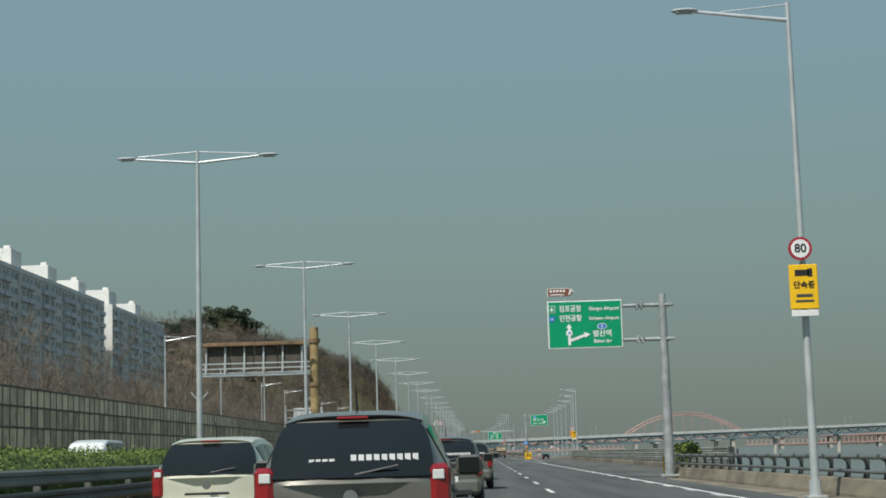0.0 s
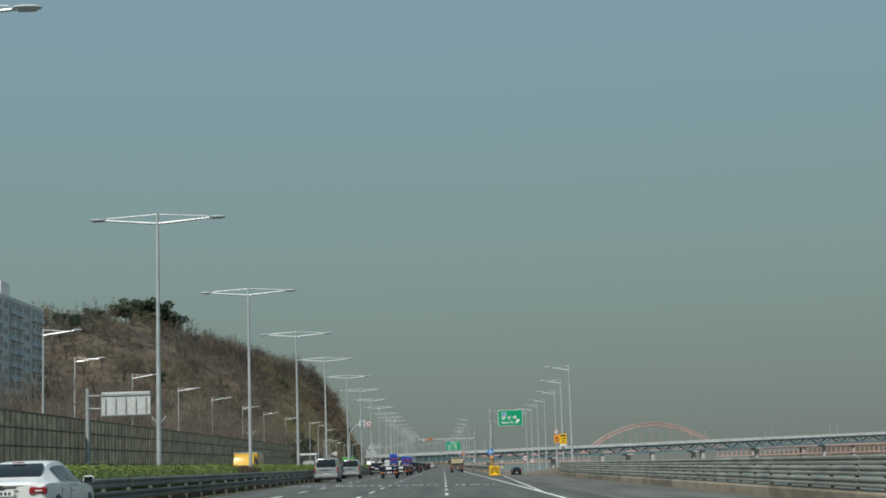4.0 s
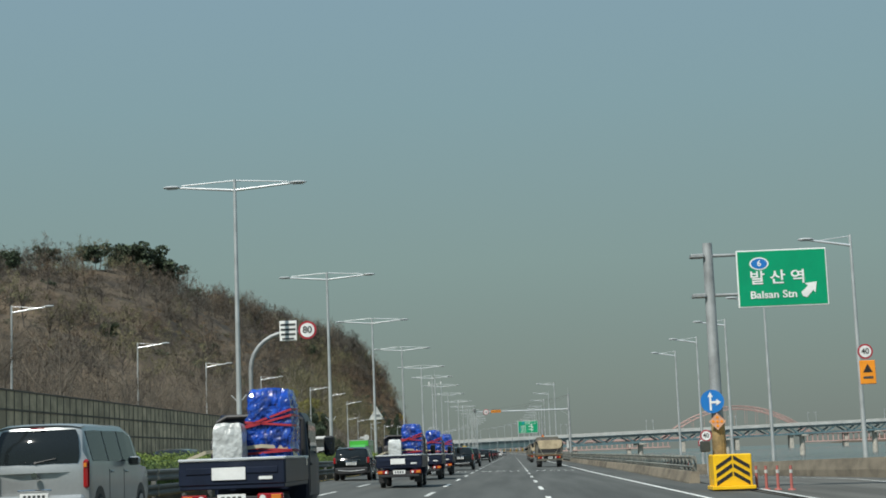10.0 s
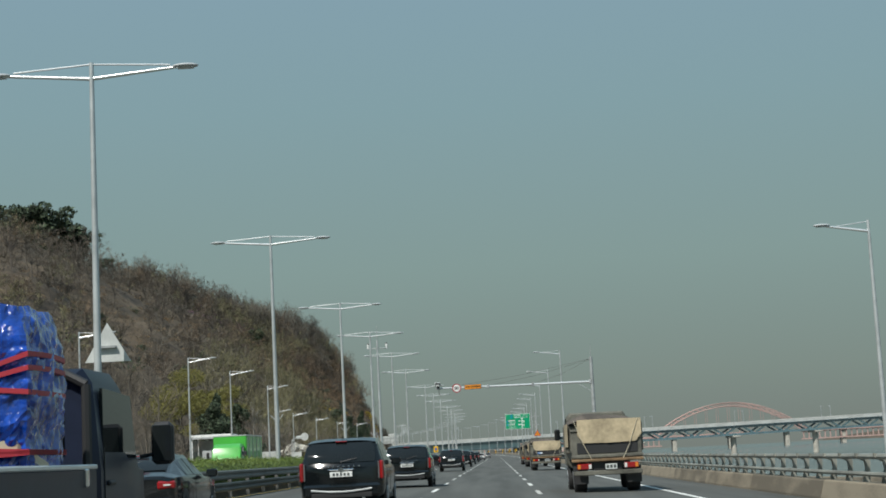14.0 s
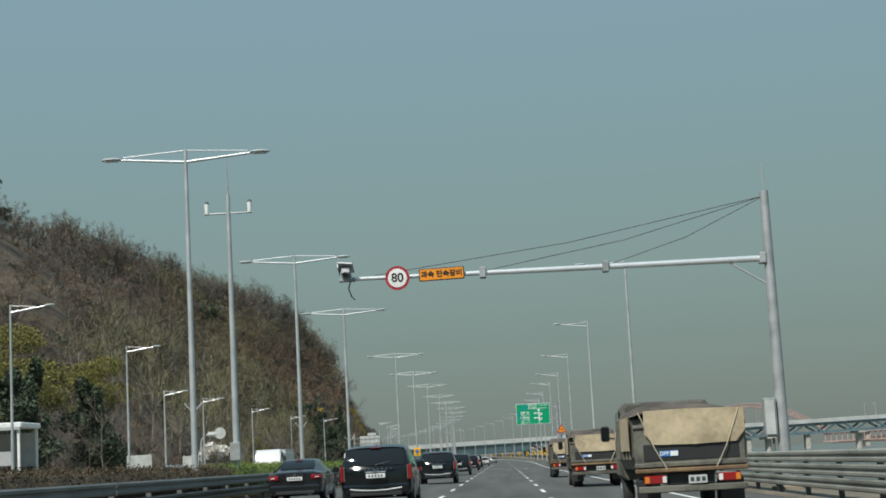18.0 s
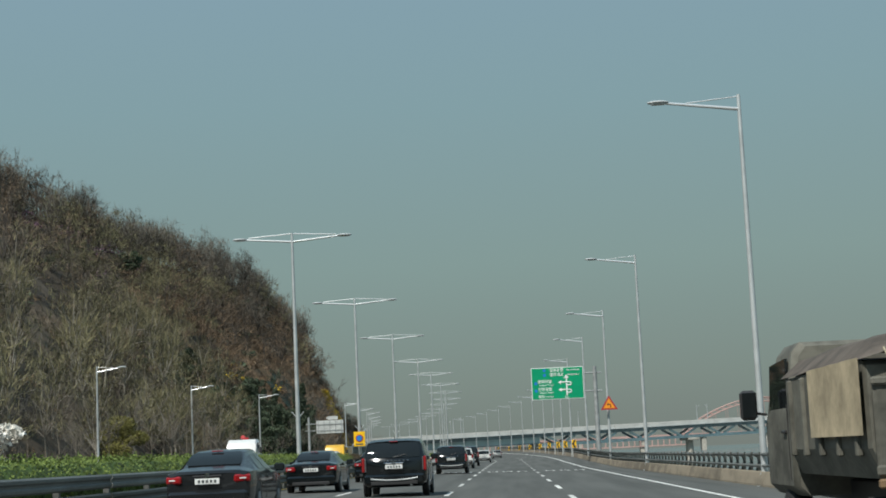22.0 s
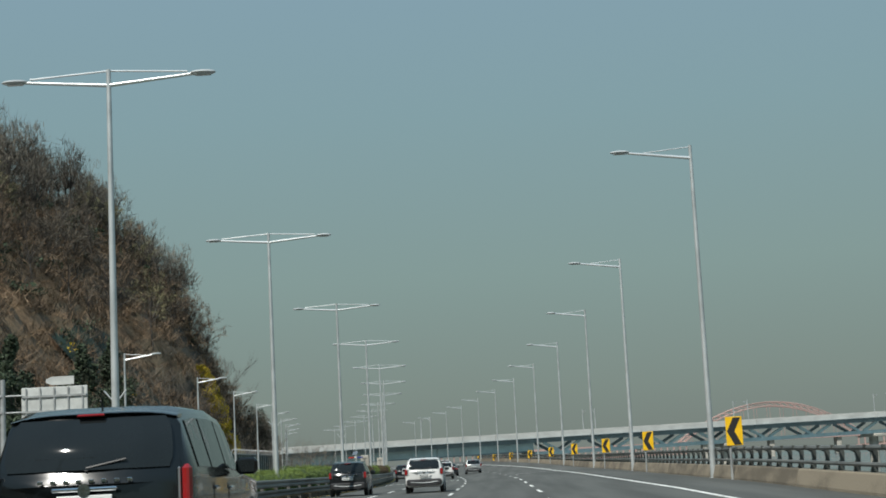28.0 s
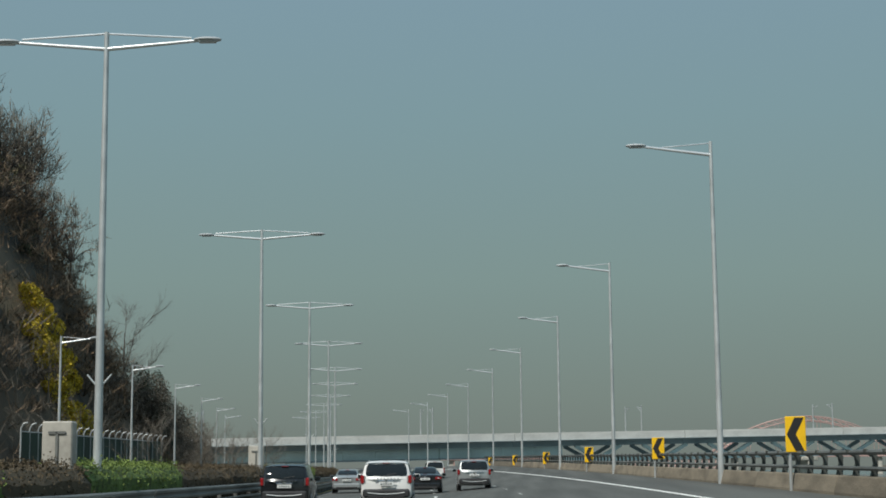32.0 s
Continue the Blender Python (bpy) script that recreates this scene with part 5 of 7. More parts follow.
lettering("발산역", 0.32, SIGN_WHITE, p, (-2.78, -0.17, 6.5))
lettering("Balsan Stn", 0.22, SIGN_WHITE, p, (-2.78, -0.17, 6.17), wide=0.9)
part("arrow", Geo().prism([(-4.34, 6.02), (-4.22, 6.02), (-4.22, 6.16), (-3.55, 6.40), (-3.58, 6.32), (-3.32, 6.5), (-3.62, 6.60), (-3.59, 6.51), (-4.22, 6.30), (-4.22, 6.80), (-4.15, 6.80), (-4.28, 7.0), (-4.41, 6.80), (-4.34, 6.80)], -0.175, -0.16), SIGN_WHITE, p)
sh = part("route_shield", Geo().prism([(-4.40, 6.46), (-4.16, 6.46), (-4.12, 6.58), (-4.18, 6.68), (-4.28, 6.72), (-4.38, 6.68), (-4.44, 6.58)], -0.186, -0.176), SIGN_WHITE, p)
lettering("88", 0.14, SIGN_BLUE, sh, (-4.28, -0.19, 6.57))
sh = part("route_shield", Geo().loft([[(-2.78 + 0.22 * math.cos(a), yy, 6.84 + 0.14 * math.sin(a)) for a in [2 * math.pi * i / 18 for i in range(18)]] for yy in (-0.176, -0.16)]), SIGN_WHITE, p)
part("shield_field", Geo().loft([[(-2.78 + 0.19 * math.cos(a), yy, 6.84 + 0.115 * math.sin(a)) for a in [2 * math.pi * i / 18 for i in range(18)]] for yy in (-0.182, -0.17)]), SIGN_BLUE, sh)
lettering("6", 0.2, SIGN_WHITE, sh, (-2.78, -0.188, 6.84))
sh = part("route_shield", Geo().prism([(-5.170, 7.14), (-5.040, 7.08), (-4.910, 7.14), (-4.890, 7.34), (-5.190, 7.34)], -0.176, -0.16), SIGN_BLUE, p)
lettering("130", 0.12, SIGN_WHITE, sh, (-5.040, -0.182, 7.21))
pl = part("plane_symbol", Geo().box((-5.040, -0.165, 7.66), (0.32, 0.012, 0.34)), SIGN_WHITE, p)
part("symbol_field", Geo().box((-5.040, -0.173, 7.66), (0.28, 0.008, 0.30)), SIGN_GREEN, pl)
part("plane", Geo().prism([(-5.065, 7.54), (-5.015, 7.54), (-5.015, 7.63), (-4.920, 7.61), (-5.015, 7.70), (-5.025, 7.78), (-5.055, 7.78), (-5.065, 7.70), (-5.160, 7.61), (-5.065, 7.63)], -0.184, -0.178), SIGN_WHITE, pl)
b = part("sign_panel", Geo().prism([(-5.21, 8.25), (-4.18, 8.25), (-3.98, 8.44), (-4.18, 8.63), (-5.21, 8.63)], -0.15, -0.09), SIGN_WHITE, t, "small pointed brown sign with a white edge")
part("sign_field", Geo().prism([(-5.185, 8.275), (-4.19, 8.275), (-4.015, 8.44), (-4.19, 8.605), (-5.185, 8.605)], -0.165, -0.151), SIGN_BROWN, b)
bars(b, [(-5.05 + 0.15 * k, 8.50, 0.10, 0.11) for k in range(5)] + [(-4.78, 8.33, 0.62, 0.045)], SIGN_WHITE, -0.169)
part("arrow", Geo().prism([(-4.27, 8.33), (-4.20, 8.30), (-4.12, 8.47), (-4.06, 8.44), (-4.10, 8.57), (-4.24, 8.54), (-4.19, 8.50)], -0.175, -0.166), SIGN_WHITE, b)
for x in (-4.85, -4.4):
    part("bracket", Geo().box((x, -0.1, 8.14), (0.05, 0.05, 0.25)), STEEL_GREY, t)
t = thing("hazard_marker", (9.2, 86.5, road_z(9, 86)), "black and yellow striped hazard marker at the parapet end", "road marker")
part("board", Geo().box((0, 0, 0.55), (0.4, 0.06, 0.9), ch=0.01), SIGN_YELLOW, t)
for k in range(3):
    part("stripe", Geo().box((0, -0.034, 0.3 + 0.26 * k), (0.38, 0.01, 0.1), Matrix.Rotation(0.5, 3, "Y")), SIGN_BLACK, t)
t = thing("bush", (9.6, 84.6, road_z(9, 84) + 0.35), "low green bush behind the parapet end", "bush")
part("stem", Geo().tube((0, 0, 0), (0, 0, 0.6), 0.04, 0.02, 5), BARK, t)
part("leaves", big_mesh("leaves", *leaf_cloud([((0, 0, 0.7), (0.8, 0.8, 0.5)), ((0.5, 0.3, 0.9), (0.6, 0.6, 0.4))], 260, 0.16), HEDGE), None, t)

# message board seen from behind, over the opposite carriageway
t = thing("sign_gantry", (-9.6, 104.4, road_z(-9.2, 104) + 0.36), "rear of an overhead message board on an ochre column", "sign gantry")
part("column", Geo().tube((0.15, 0, 0), (0.15, 0, 8.4), 0.30, 0.26, 12), COLUMN, t, smooth=50)
for k, z in enumerate((2.6, 5.0, 7.6)):
    part("clamp", Geo().tube((0.15, 0, z - 0.12), (0.15, 0, z + 0.12), 0.36, 0.36, 12), RUST, t)
part("roof_beam", Geo().box((-3.5, 0.1, 7.5), (6.3, 0.9, 0.22), ch=0.03), RUST, t)
part("truss_beam", Geo().box((-3.4, 0, 5.75), (6.6, 0.3, 0.16), ch=0.02).box((-3.4, -0.4, 6.35), (6.6, 0.07, 0.07)).box((-3.4, -0.4, 6.05), (6.6, 0.07, 0.07)), GALV, t)
for k in range(4):
    part("board_back", Geo().box((-1.35 - 1.42 * k, 0.25, 6.72), (1.36, 0.3, 1.3), ch=0.03), FRAME_DARK, t)
for k in range(6):
    part("upright", Geo().box((-0.6 - 1.15 * k, -0.4, 6.05), (0.06, 0.06, 0.75)).box((-0.6 - 1.42 * k * 0.81, 0.02, 6.7), (0.1, 0.12, 1.6)), GALV, t)
part("catwalk", Geo().box((-3.4, -0.2, 5.62), (6.6, 0.8, 0.06)), GALV, t)
part("aerial", Geo().tube((0.1, 0, 8.4), (0.1, 0, 10.2), 0.03, 0.015, 6), STEEL_GREY, t)

t = thing("direction_sign", (-25.6, 220, road_z(-25, 220) + 0.6), "pale rear of a wide direction sign beside the opposite carriageway", "road sign")
part("mast", Geo().tube((0, 0, 0), (0, 0, 7.0), 0.2, 0.16, 12), STEEL_GREY, t, smooth=50)
arm_pair(t, 0.2, 1.0, (5.4, 6.4))
p = part("sign_back", Geo().box((3.0, 0.1, 5.7), (3.9, 0.06, 1.95), ch=0.02), SIGN_BACK, t)
for k in range(5):
    part("rib", Geo().box((1.4 + 0.8 * k, 0.03, 5.5), (0.1, 0.1, 1.4)), STEEL_GREY, p)
part("rib", Geo().box((3.0, 0.03, 6.45), (3.8, 0.08, 0.14)).box((3.0, 0.03, 4.85), (3.8, 0.08, 0.1)), STEEL_GREY, p)

# exit sign in the gore
t = thing("direction_sign", (7.95, 275.7, road_z(8, 275) - 0.02), "green exit sign on a grey mast in the exit gore", "road sign")
part("mast", Geo().tube((0, 0, 0), (0, 0, 7.7), 0.2, 0.15, 14), STEEL_GREY, t, smooth=50)
part("sleeve", Geo().tube((0, 0, 0.9), (0, 0, 2.2), 0.215, 0.21, 14), COLUMN, t, "stained taped sleeve")
arm_pair(t, -0.35, 1.05, (7.3, 6.05), 0.06)
p = panel_sign(t, 2.25, 6.5, 2.8, 1.8, SIGN_GREEN, SIGN_WHITE, 0.04, -0.14)
lettering("발 산 역", 0.46, SIGN_WHITE, p, (2.1, -0.19, 6.5), wide=1.15)
lettering("Balsan Stn", 0.32, SIGN_WHITE, p, (1.95, -0.19, 5.98), wide=1.12)
part("arrow", Geo().prism([(2.85, 5.9), (2.97, 5.86), (3.18, 6.08), (3.24, 6.0), (3.3, 6.34), (2.92, 6.3), (3.02, 6.22), (2.8, 6.02)], -0.195, -0.18), SIGN_WHITE, p)
sh = part("route_shield", Geo().loft([[(1.55 + 0.3 * math.cos(a), yy, 6.97 + 0.2 * math.sin(a)) for a in [2 * math.pi * i / 20 for i in range(20)]] for yy in (-0.185, -0.17)]), SIGN_WHITE, p)
part("shield_field", Geo().loft([[(1.55 + 0.25 * math.cos(a), yy, 6.97 + 0.16 * math.sin(a)) for a in [2 * math.pi * i / 20 for i in range(20)]] for yy in (-0.195, -0.18)]), SIGN_BLUE, sh)
lettering("6", 0.26, SIGN_WHITE, sh, (1.55, -0.202, 6.97))
t = thing("traffic_sign", (7.78, 275.4, road_z(8, 275) + 2.3), "round blue sign with white straight-on and turn arrows", "traffic sign")
f = part("sign_face", Geo().disc((0, 0, 0.42), 0.36, 0.04, 28), SIGN_BLUE, t)
part("arrow", Geo().prism([(-0.09, 0.14), (-0.03, 0.14), (-0.03, 0.36), (0.12, 0.36), (0.12, 0.29), (0.26, 0.39), (0.12, 0.5), (0.12, 0.43), (-0.03, 0.43), (-0.03, 0.56), (0.02, 0.56), (-0.06, 0.72), (-0.14, 0.56), (-0.09, 0.56)], -0.03, -0.021), SIGN_WHITE, f)
part("bracket", Geo().box((0.1, 0.1, 0.3), (0.3, 0.14, 0.06)), STEEL_GREY, t)
dia = part("diamond_plate", Geo().prism([(0.12, -0.46), (0.38, -0.2), (0.12, 0.06), (-0.14, -0.2)], -0.03, 0.0), plain("faded_orange", (0.62, 0.36, 0.24), 0.5), t, "faded orange reflector plate")
for dx, dz in ((0, 0.13), (0.13, 0), (-0.13, 0), (0, -0.13), (0, 0)):
    part("reflector", Geo().disc((0.12 + dx, -0.036, -0.2 + dz), 0.045, 0.012, 12), SIGN_ORANGE, dia)
part("lamp_box", Geo().box((-0.3, 0.0, -0.95), (0.3, 0.2, 0.34), ch=0.03), RAIL_DARK, t)
t = thing("crash_cushion", (8.05, 274.4, road_z(8, 274)), "yellow crash cushion box with black chevrons", "crash barrier")
part("box", Geo().box((0.1, 0.6, 0.62), (1.15, 1.2, 0.95), ch=0.03), SIGN_YELLOW, t)
part("base", Geo().box((0.1, 0.5, 0.1), (1.3, 1.3, 0.12), ch=0.02), SIGN_YELLOW, t)
for s in (-1, 1):
    for k in range(3):
        part("chevron_bar", Geo().prism([(0.1 + s * 0.02, 0.52 + 0.24 * k - 0.06), (0.1 + s * 0.5, 0.22 + 0.24 * k - 0.06), (0.1 + s * 0.5, 0.34 + 0.24 * k - 0.06), (0.1 + s * 0.02, 0.64 + 0.24 * k - 0.06)][::s], -0.012, -0.002), SIGN_BLACK, t)
for x, y in ((9.05, 275.8), (9.25, 275.2), (9.5, 274.6), (9.8, 274.0)):
    t = thing("delineator_post", (x, y, road_z(9, y) + 0.0), "slender red plastic delineator post with pale bands", "road marker", "delineators at the gore")
    part("post", Geo().tube((0, 0, 0.03), (0, 0, 0.72), 0.045, 0.04, 10), FADED_RED, t, smooth=40)
    part("foot", Geo().tube((0, 0, -0.02), (0, 0, 0.04), 0.13, 0.11, 12), FADED_RED, t)
    part("band", Geo().tube((0, 0, 0.5), (0, 0, 0.6), 0.048, 0.047, 10), SIGN_BACK, t)

# boards on the exit lane posts
t = thing("speed_sign", (15.5, 268.1, exit_base(268) + 3.3), "yellow camera warning board on a lamp post", "traffic sign")
p = panel_sign(t, 0.05, 0.6, 0.78, 1.15, SIGN_YELLOW, SIGN_YELLOW, 0.02, -0.16)
part("camera_symbol", Geo().box((-0.02, -0.21, 0.98), (0.42, 0.01, 0.16)).box((0.24, -0.21, 0.98), (0.12, 0.01, 0.22)), SIGN_BLACK, p)
lettering("단속중", 0.21, SIGN_BLACK, p, (0.05, -0.206, 0.64))
bars(p, [(0.05, 0.4, 0.42, 0.07), (0.05, 0.24, 0.5, 0.05)], INK, -0.206)
part("plate", Geo().box((0.05, -0.16, -0.06), (0.76, 0.05, 0.2), ch=0.01), SIGN_WHITE, t)
part("bracket", Geo().box((0.05, -0.06, 0.6), (0.3, 0.16, 0.08)), STEEL_GREY, t)
t = thing("speed_sign", (16.6, 293.7, exit_base(294) + 4.0), "round speed limit sign over an orange warning board", "traffic sign")
ring_sign(t, (0.05, -0.16, 1.3), 0.32, "40")
p = panel_sign(t, 0.1, 0.42, 0.66, 1.0, SIGN_ORANGE, SIGN_ORANGE, 0.02, -0.16)
part("triangle", Geo().prism([(-0.1, 0.42), (0.3, 0.42), (0.1, 0.78)], -0.212, -0.2), SIGN_BLACK, p)
bars(p, [(0.1, 0.2, 0.4, 0.1)], INK, -0.206)
part("bracket", Geo().box((0.05, -0.06, 0.6), (0.3, 0.16, 0.08)).box((0.05, -0.06, 1.3), (0.2, 0.16, 0.06)), STEEL_GREY, t)
for x, y, h in ((14.8, 334.8, 2.85), (17.05, 355.4, 2.65)):
    t = thing("speed_sign", (x, y, exit_base(y)), "round speed limit sign on a thin post beside the exit lane", "traffic sign")
    part("post", Geo().tube((0, 0, -0.4), (0, 0, h + 0.02), 0.045, 0.045, 8), STEEL_GREY, t)
    ring_sign(t, (0, -0.07, h - 0.1), 0.40, "40")

# cantilever speed sign over the left lane edge
t = thing("speed_sign", (-9.15, 291.2, road_z(-8.9, 291) + 0.46), "round speed limit sign on a curved grey cantilever pole", "traffic sign")
pts = [(0, 0, 0), (0, 0, 4.4)] + [(1.6 * (1 - math.cos(a)), 0, 4.4 + 1.5 * math.sin(a)) for a in [math.pi / 2 * i / 7 for i in range(1, 8)]] + [(2.3, 0, 5.9)]
part("pole", Geo().chain(pts, 0.09, 10), STEEL_GREY, t, smooth=50)
ring_sign(t, (2.42, -0.12, 5.95), 0.38, "80")
p = panel_sign(t, 1.62, 5.95, 0.72, 0.84, SIGN_WHITE, SIGN_WHITE, 0.02, -0.12)
bars(p, [(1.62, 6.2, 0.6, 0.09), (1.62, 6.0, 0.62, 0.09), (1.62, 5.8, 0.6, 0.09), (1.62, 5.62, 0.5, 0.07)], INK, -0.166)

# triangular give-way board seen from behind
t = thing("traffic_sign", (-9.15, 351.4, road_z(-9.2, 351) + 3.95), "white rear of a large triangular sign on a lamp post", "traffic sign")
part("sign_back", Geo().prism([(-0.62, 0.1), (0.62, 0.1), (0.0, 1.16)], 0.16, 0.2), SIGN_BACK, t)
part("bracket", Geo().box((0, 0.1, 0.5), (0.5, 0.14, 0.06)), STEEL_GREY, t)

# speed camera arm
t = thing("camera_gantry", (9.4, 439.0, road_z(9.4, 439) + 0.0), "long steel arm over the lanes with an enforcement camera", "speed camera")
part("mast", Geo().tube((0, 0, 0), (0, 0, 9.0), 0.19, 0.13, 14), STEEL_GREY, t, smooth=50)
part("spike", Geo().tube((0, 0, 9.0), (0, 0, 10.0), 0.03, 0.012, 6), STEEL_GREY, t)
part("base_plate", Geo().box((0, 0, 0.08), (0.8, 0.8, 0.2), ch=0.02), CONCRETE, t)
box_ = part("control_box", Geo().box((-0.36, -0.05, 2.2), (0.36, 0.36, 1.15), ch=0.02), STEEL_GREY, t)
part("door", Geo().box((-0.38, -0.256, 2.2), (0.28, 0.05, 1.0), ch=0.004), SIGN_BACK, box_)
part("conduit", Geo().tube((-0.3, -0.05, 0.1), (-0.3, -0.05, 1.6), 0.04, 0.04, 8), RAIL_GREY, t)
part("arm", Geo().tube((0.1, 0, 6.95), (-6.5, 0, 6.98), 0.10, 0.085, 12).tube((-6.5, 0, 6.98), (-12.7, 0, 7.03), 0.085, 0.06, 12), GALV_BRIGHT_SUNLIT, t, smooth=50)
for x, z in ((-0.2, 6.96), (-4.9, 6.97), (-8.6, 7.0)):
    part("flange", Geo().box((x, 0, z), (0.2, 0.34, 0.34), ch=0.03), STEEL_GREY, t)
part("brace", Geo().tube((0, 0, 6.1), (-1.3, 0, 6.95), 0.03, 0.03, 6), GALV, t)
for x, z in ((-4.9, 7.0), (-8.6, 7.05), (-11.9, 7.1)):
    part("stay_wire", Geo().chain([(0, 0, 8.85), (x * 0.5, 0, (8.85 + z) / 2 - 0.2), (x, 0, z)], 0.013, 5), RAIL_DARK, t)
ring_sign(t, (-11.18, -0.14, 6.97), 0.365, "80")
p = panel_sign(t, -9.84, 6.99, 1.36, 0.375, SIGN_ORANGE, SIGN_BLACK, 0.025, -0.14)
p.matrix_basis = pose(-9.84, 0, 7.02, 0, -1.0, 0) @ pose(9.84, 0, -6.99)
lettering("과속 단속장비", 0.215, SIGN_BLACK, p, (-9.84, -0.19, 6.99))
c = part("camera_box", Geo().box((-12.72, -0.1, 7.22), (0.27, 0.55, 0.24), Matrix.Rotation(-0.25, 3, "X"), ch=0.03), STEEL_GREY, t)
part("hood", Geo().box((-12.72, -0.15, 7.38), (0.46, 0.66, 0.05), Matrix.Rotation(-0.3, 3, "X") @ Matrix.Rotation(0.12, 3, "Y"), ch=0.01).box((-12.94, -0.15, 7.33), (0.03, 0.6, 0.14), Matrix.Rotation(-0.3, 3, "X")), LAMP_SHELL, c)
part("lens", Geo().tube((-12.72, -0.38, 7.14), (-12.72, -0.42, 7.13), 0.08, 0.08, 14), GLASS, c)
part("bracket", Geo().box((-12.72, 0, 7.06), (0.16, 0.18, 0.18), ch=0.02).box((-12.7, 0, 7.0), (0.5, 0.26, 0.09), ch=0.02), STEEL_GREY, t)
part("cable_loop", Geo().chain([(-12.6, 0, 7.0), (-12.68, 0, 6.75), (-12.6, 0, 6.5), (-12.5, 0, 6.4)], 0.022, 6), SIGN_BLACK, t)

# sensor mast in the median
t = thing("sensor_mast", (-9.2, 452.8, road_z(-9.2, 452) + 0.36), "tall grey mast with two small cameras on a crossbar", "camera mast")
part("mast", Geo().tube((0, 0, 0), (0, 0, 11.6), 0.14, 0.08, 12), GALV, t, smooth=50)
part("spike", Geo().tube((0, 0, 11.6), (0, 0, 13.0), 0.035, 0.012, 6), STEEL_GREY, t)
part("crossbar", Geo().tube((-0.95, 0, 10.85), (0.95, 0, 10.85), 0.035, 0.035, 8), STEEL_GREY, t)
for s in (-1, 1):
    cam_ = part("dome_camera", Geo().tube((s * 0.85, 0, 10.85), (s * 0.85, 0, 11.25), 0.08, 0.1, 10), SIGN_WHITE, t)
    part("dome", Geo().tube((s * 0.85, 0, 11.25), (s * 0.85, 0, 11.36), 0.1, 0.05, 10), BLACK_TRIM, cam_)
part("control_box", Geo().box((0, -0.2, 1.5), (0.4, 0.25, 0.7), ch=0.02), STEEL_GREY, t)

# large direction sign past the camera arm
t = thing("direction_sign", (9.3, 622.5, flat_z(9.3, 622) + 0.1), "large green expressway direction sign on a steel mast", "road sign")
part("mast", Geo().tube((0, 0, 0), (0, 0, 9.0), 0.24, 0.18, 14), STEEL_GREY, t, smooth=50)
arm_pair(t, 0.4, -1.0, (8.4, 6.7), 0.08)
p = panel_sign(t, -3.55, 7.55, 4.9, 3.0, SIGN_GREEN, SIGN_WHITE, 0.05, -0.16)
lettering("김포공항", 0.36, SIGN_WHITE, p, (-3.6, -0.21, 8.78))
lettering("Gimpo Airport", 0.2, SIGN_WHITE, p, (-2.05, -0.21, 8.78))
lettering("행주대교", 0.36, SIGN_WHITE, p, (-3.6, -0.21, 8.35))
lettering("Haengjudaegyo", 0.18, SIGN_WHITE, p, (-2.05, -0.21, 8.35))
lettering("방화터널", 0.36, SIGN_WHITE, p, (-4.75, -0.21, 7.72))
lettering("Banghwa Tunnel", 0.2, SIGN_WHITE, p, (-4.6, -0.21, 7.42))
lettering("인천공항", 0.36, SIGN_WHITE, p, (-4.75, -0.21, 7.0))
lettering("Incheon Airport", 0.2, SIGN_WHITE, p, (-4.6, -0.21, 6.7))
lettering("청라", 0.32, SIGN_WHITE, p, (-5.1, -0.21, 6.32))
lettering("Cheongna", 0.18, SIGN_WHITE, p, (-4.35, -0.21, 6.32))
lettering("2km", 0.22, SIGN_WHITE, p, (-2.7, -0.21, 6.2))
part("arrow", Geo().box((-2.7, -0.2, 7.2), (0.13, 0.012, 1.7)).prism([(-2.95, 8.0), (-2.45, 8.0), (-2.7, 8.35)], -0.206, -0.19), SIGN_WHITE, p)
for z in (7.55, 6.85):
    part("arrow", Geo().chain([(-2.7, -0.2, z - 0.22), (-2.3, -0.2, z - 0.18), (-2.25, -0.2, z), (-2.45, -0.2, z + 0.08), (-3.2, -0.2, z + 0.08)], 0.06, 4).prism([(-3.5, z + 0.08), (-3.2, z - 0.1), (-3.2, z + 0.26)], -0.206, -0.19), SIGN_WHITE, p)
for x, z in ((-4.75, 8.78), (-4.75, 8.35), (-5.6, 7.6), (-5.6, 6.9)):
    part("route_shield", Geo().disc((x, -0.2, z), 0.15, 0.014, 16), SIGN_BLUE, p)
t = thing("traffic_sign", (8.85, 597.6, flat_z(9, 599) + 4.25), "orange triangular bend warning sign with a red border", "traffic sign")
f = part("sign_face", Geo().prism([(-0.66, 0.1), (0.66, 0.1), (0, 1.22)], -0.2, -0.16), SIGN_RED, t)
part("sign_field", Geo().prism([(-0.47, 0.21), (0.47, 0.21), (0, 1.0)], -0.212, -0.202), SIGN_ORANGE, f)
part("arrow", Geo().prism([(0.08, 0.28), (0.15, 0.28), (0.15, 0.5), (-0.06, 0.56), (-0.02, 0.63), (-0.18, 0.53), (-0.05, 0.42), (-0.05, 0.49), (0.08, 0.45)], -0.22, -0.213), SIGN_BLACK, f)
part("bracket", Geo().box((-0.05, -0.08, 0.4), (0.3, 0.2, 0.06)), STEEL_GREY, t)

# yellow board on a median lamp
t = thing("traffic_sign", (-9.15, 579.9, road_z(-9.2, 579) + 1.83), "yellow board with a round blue no-turn sign on a lamp post", "traffic sign")
p = part("board", Geo().box((0, -0.16, 0.55), (0.76, 0.05, 0.98), ch=0.015), SIGN_YELLOW, t)
f = part("sign_face", Geo().disc((0, -0.2, 0.6), 0.25, 0.03, 24), SIGN_RED, p)
part("sign_field", Geo().disc((0, -0.22, 0.6), 0.19, 0.012, 24), SIGN_BLUE, f)
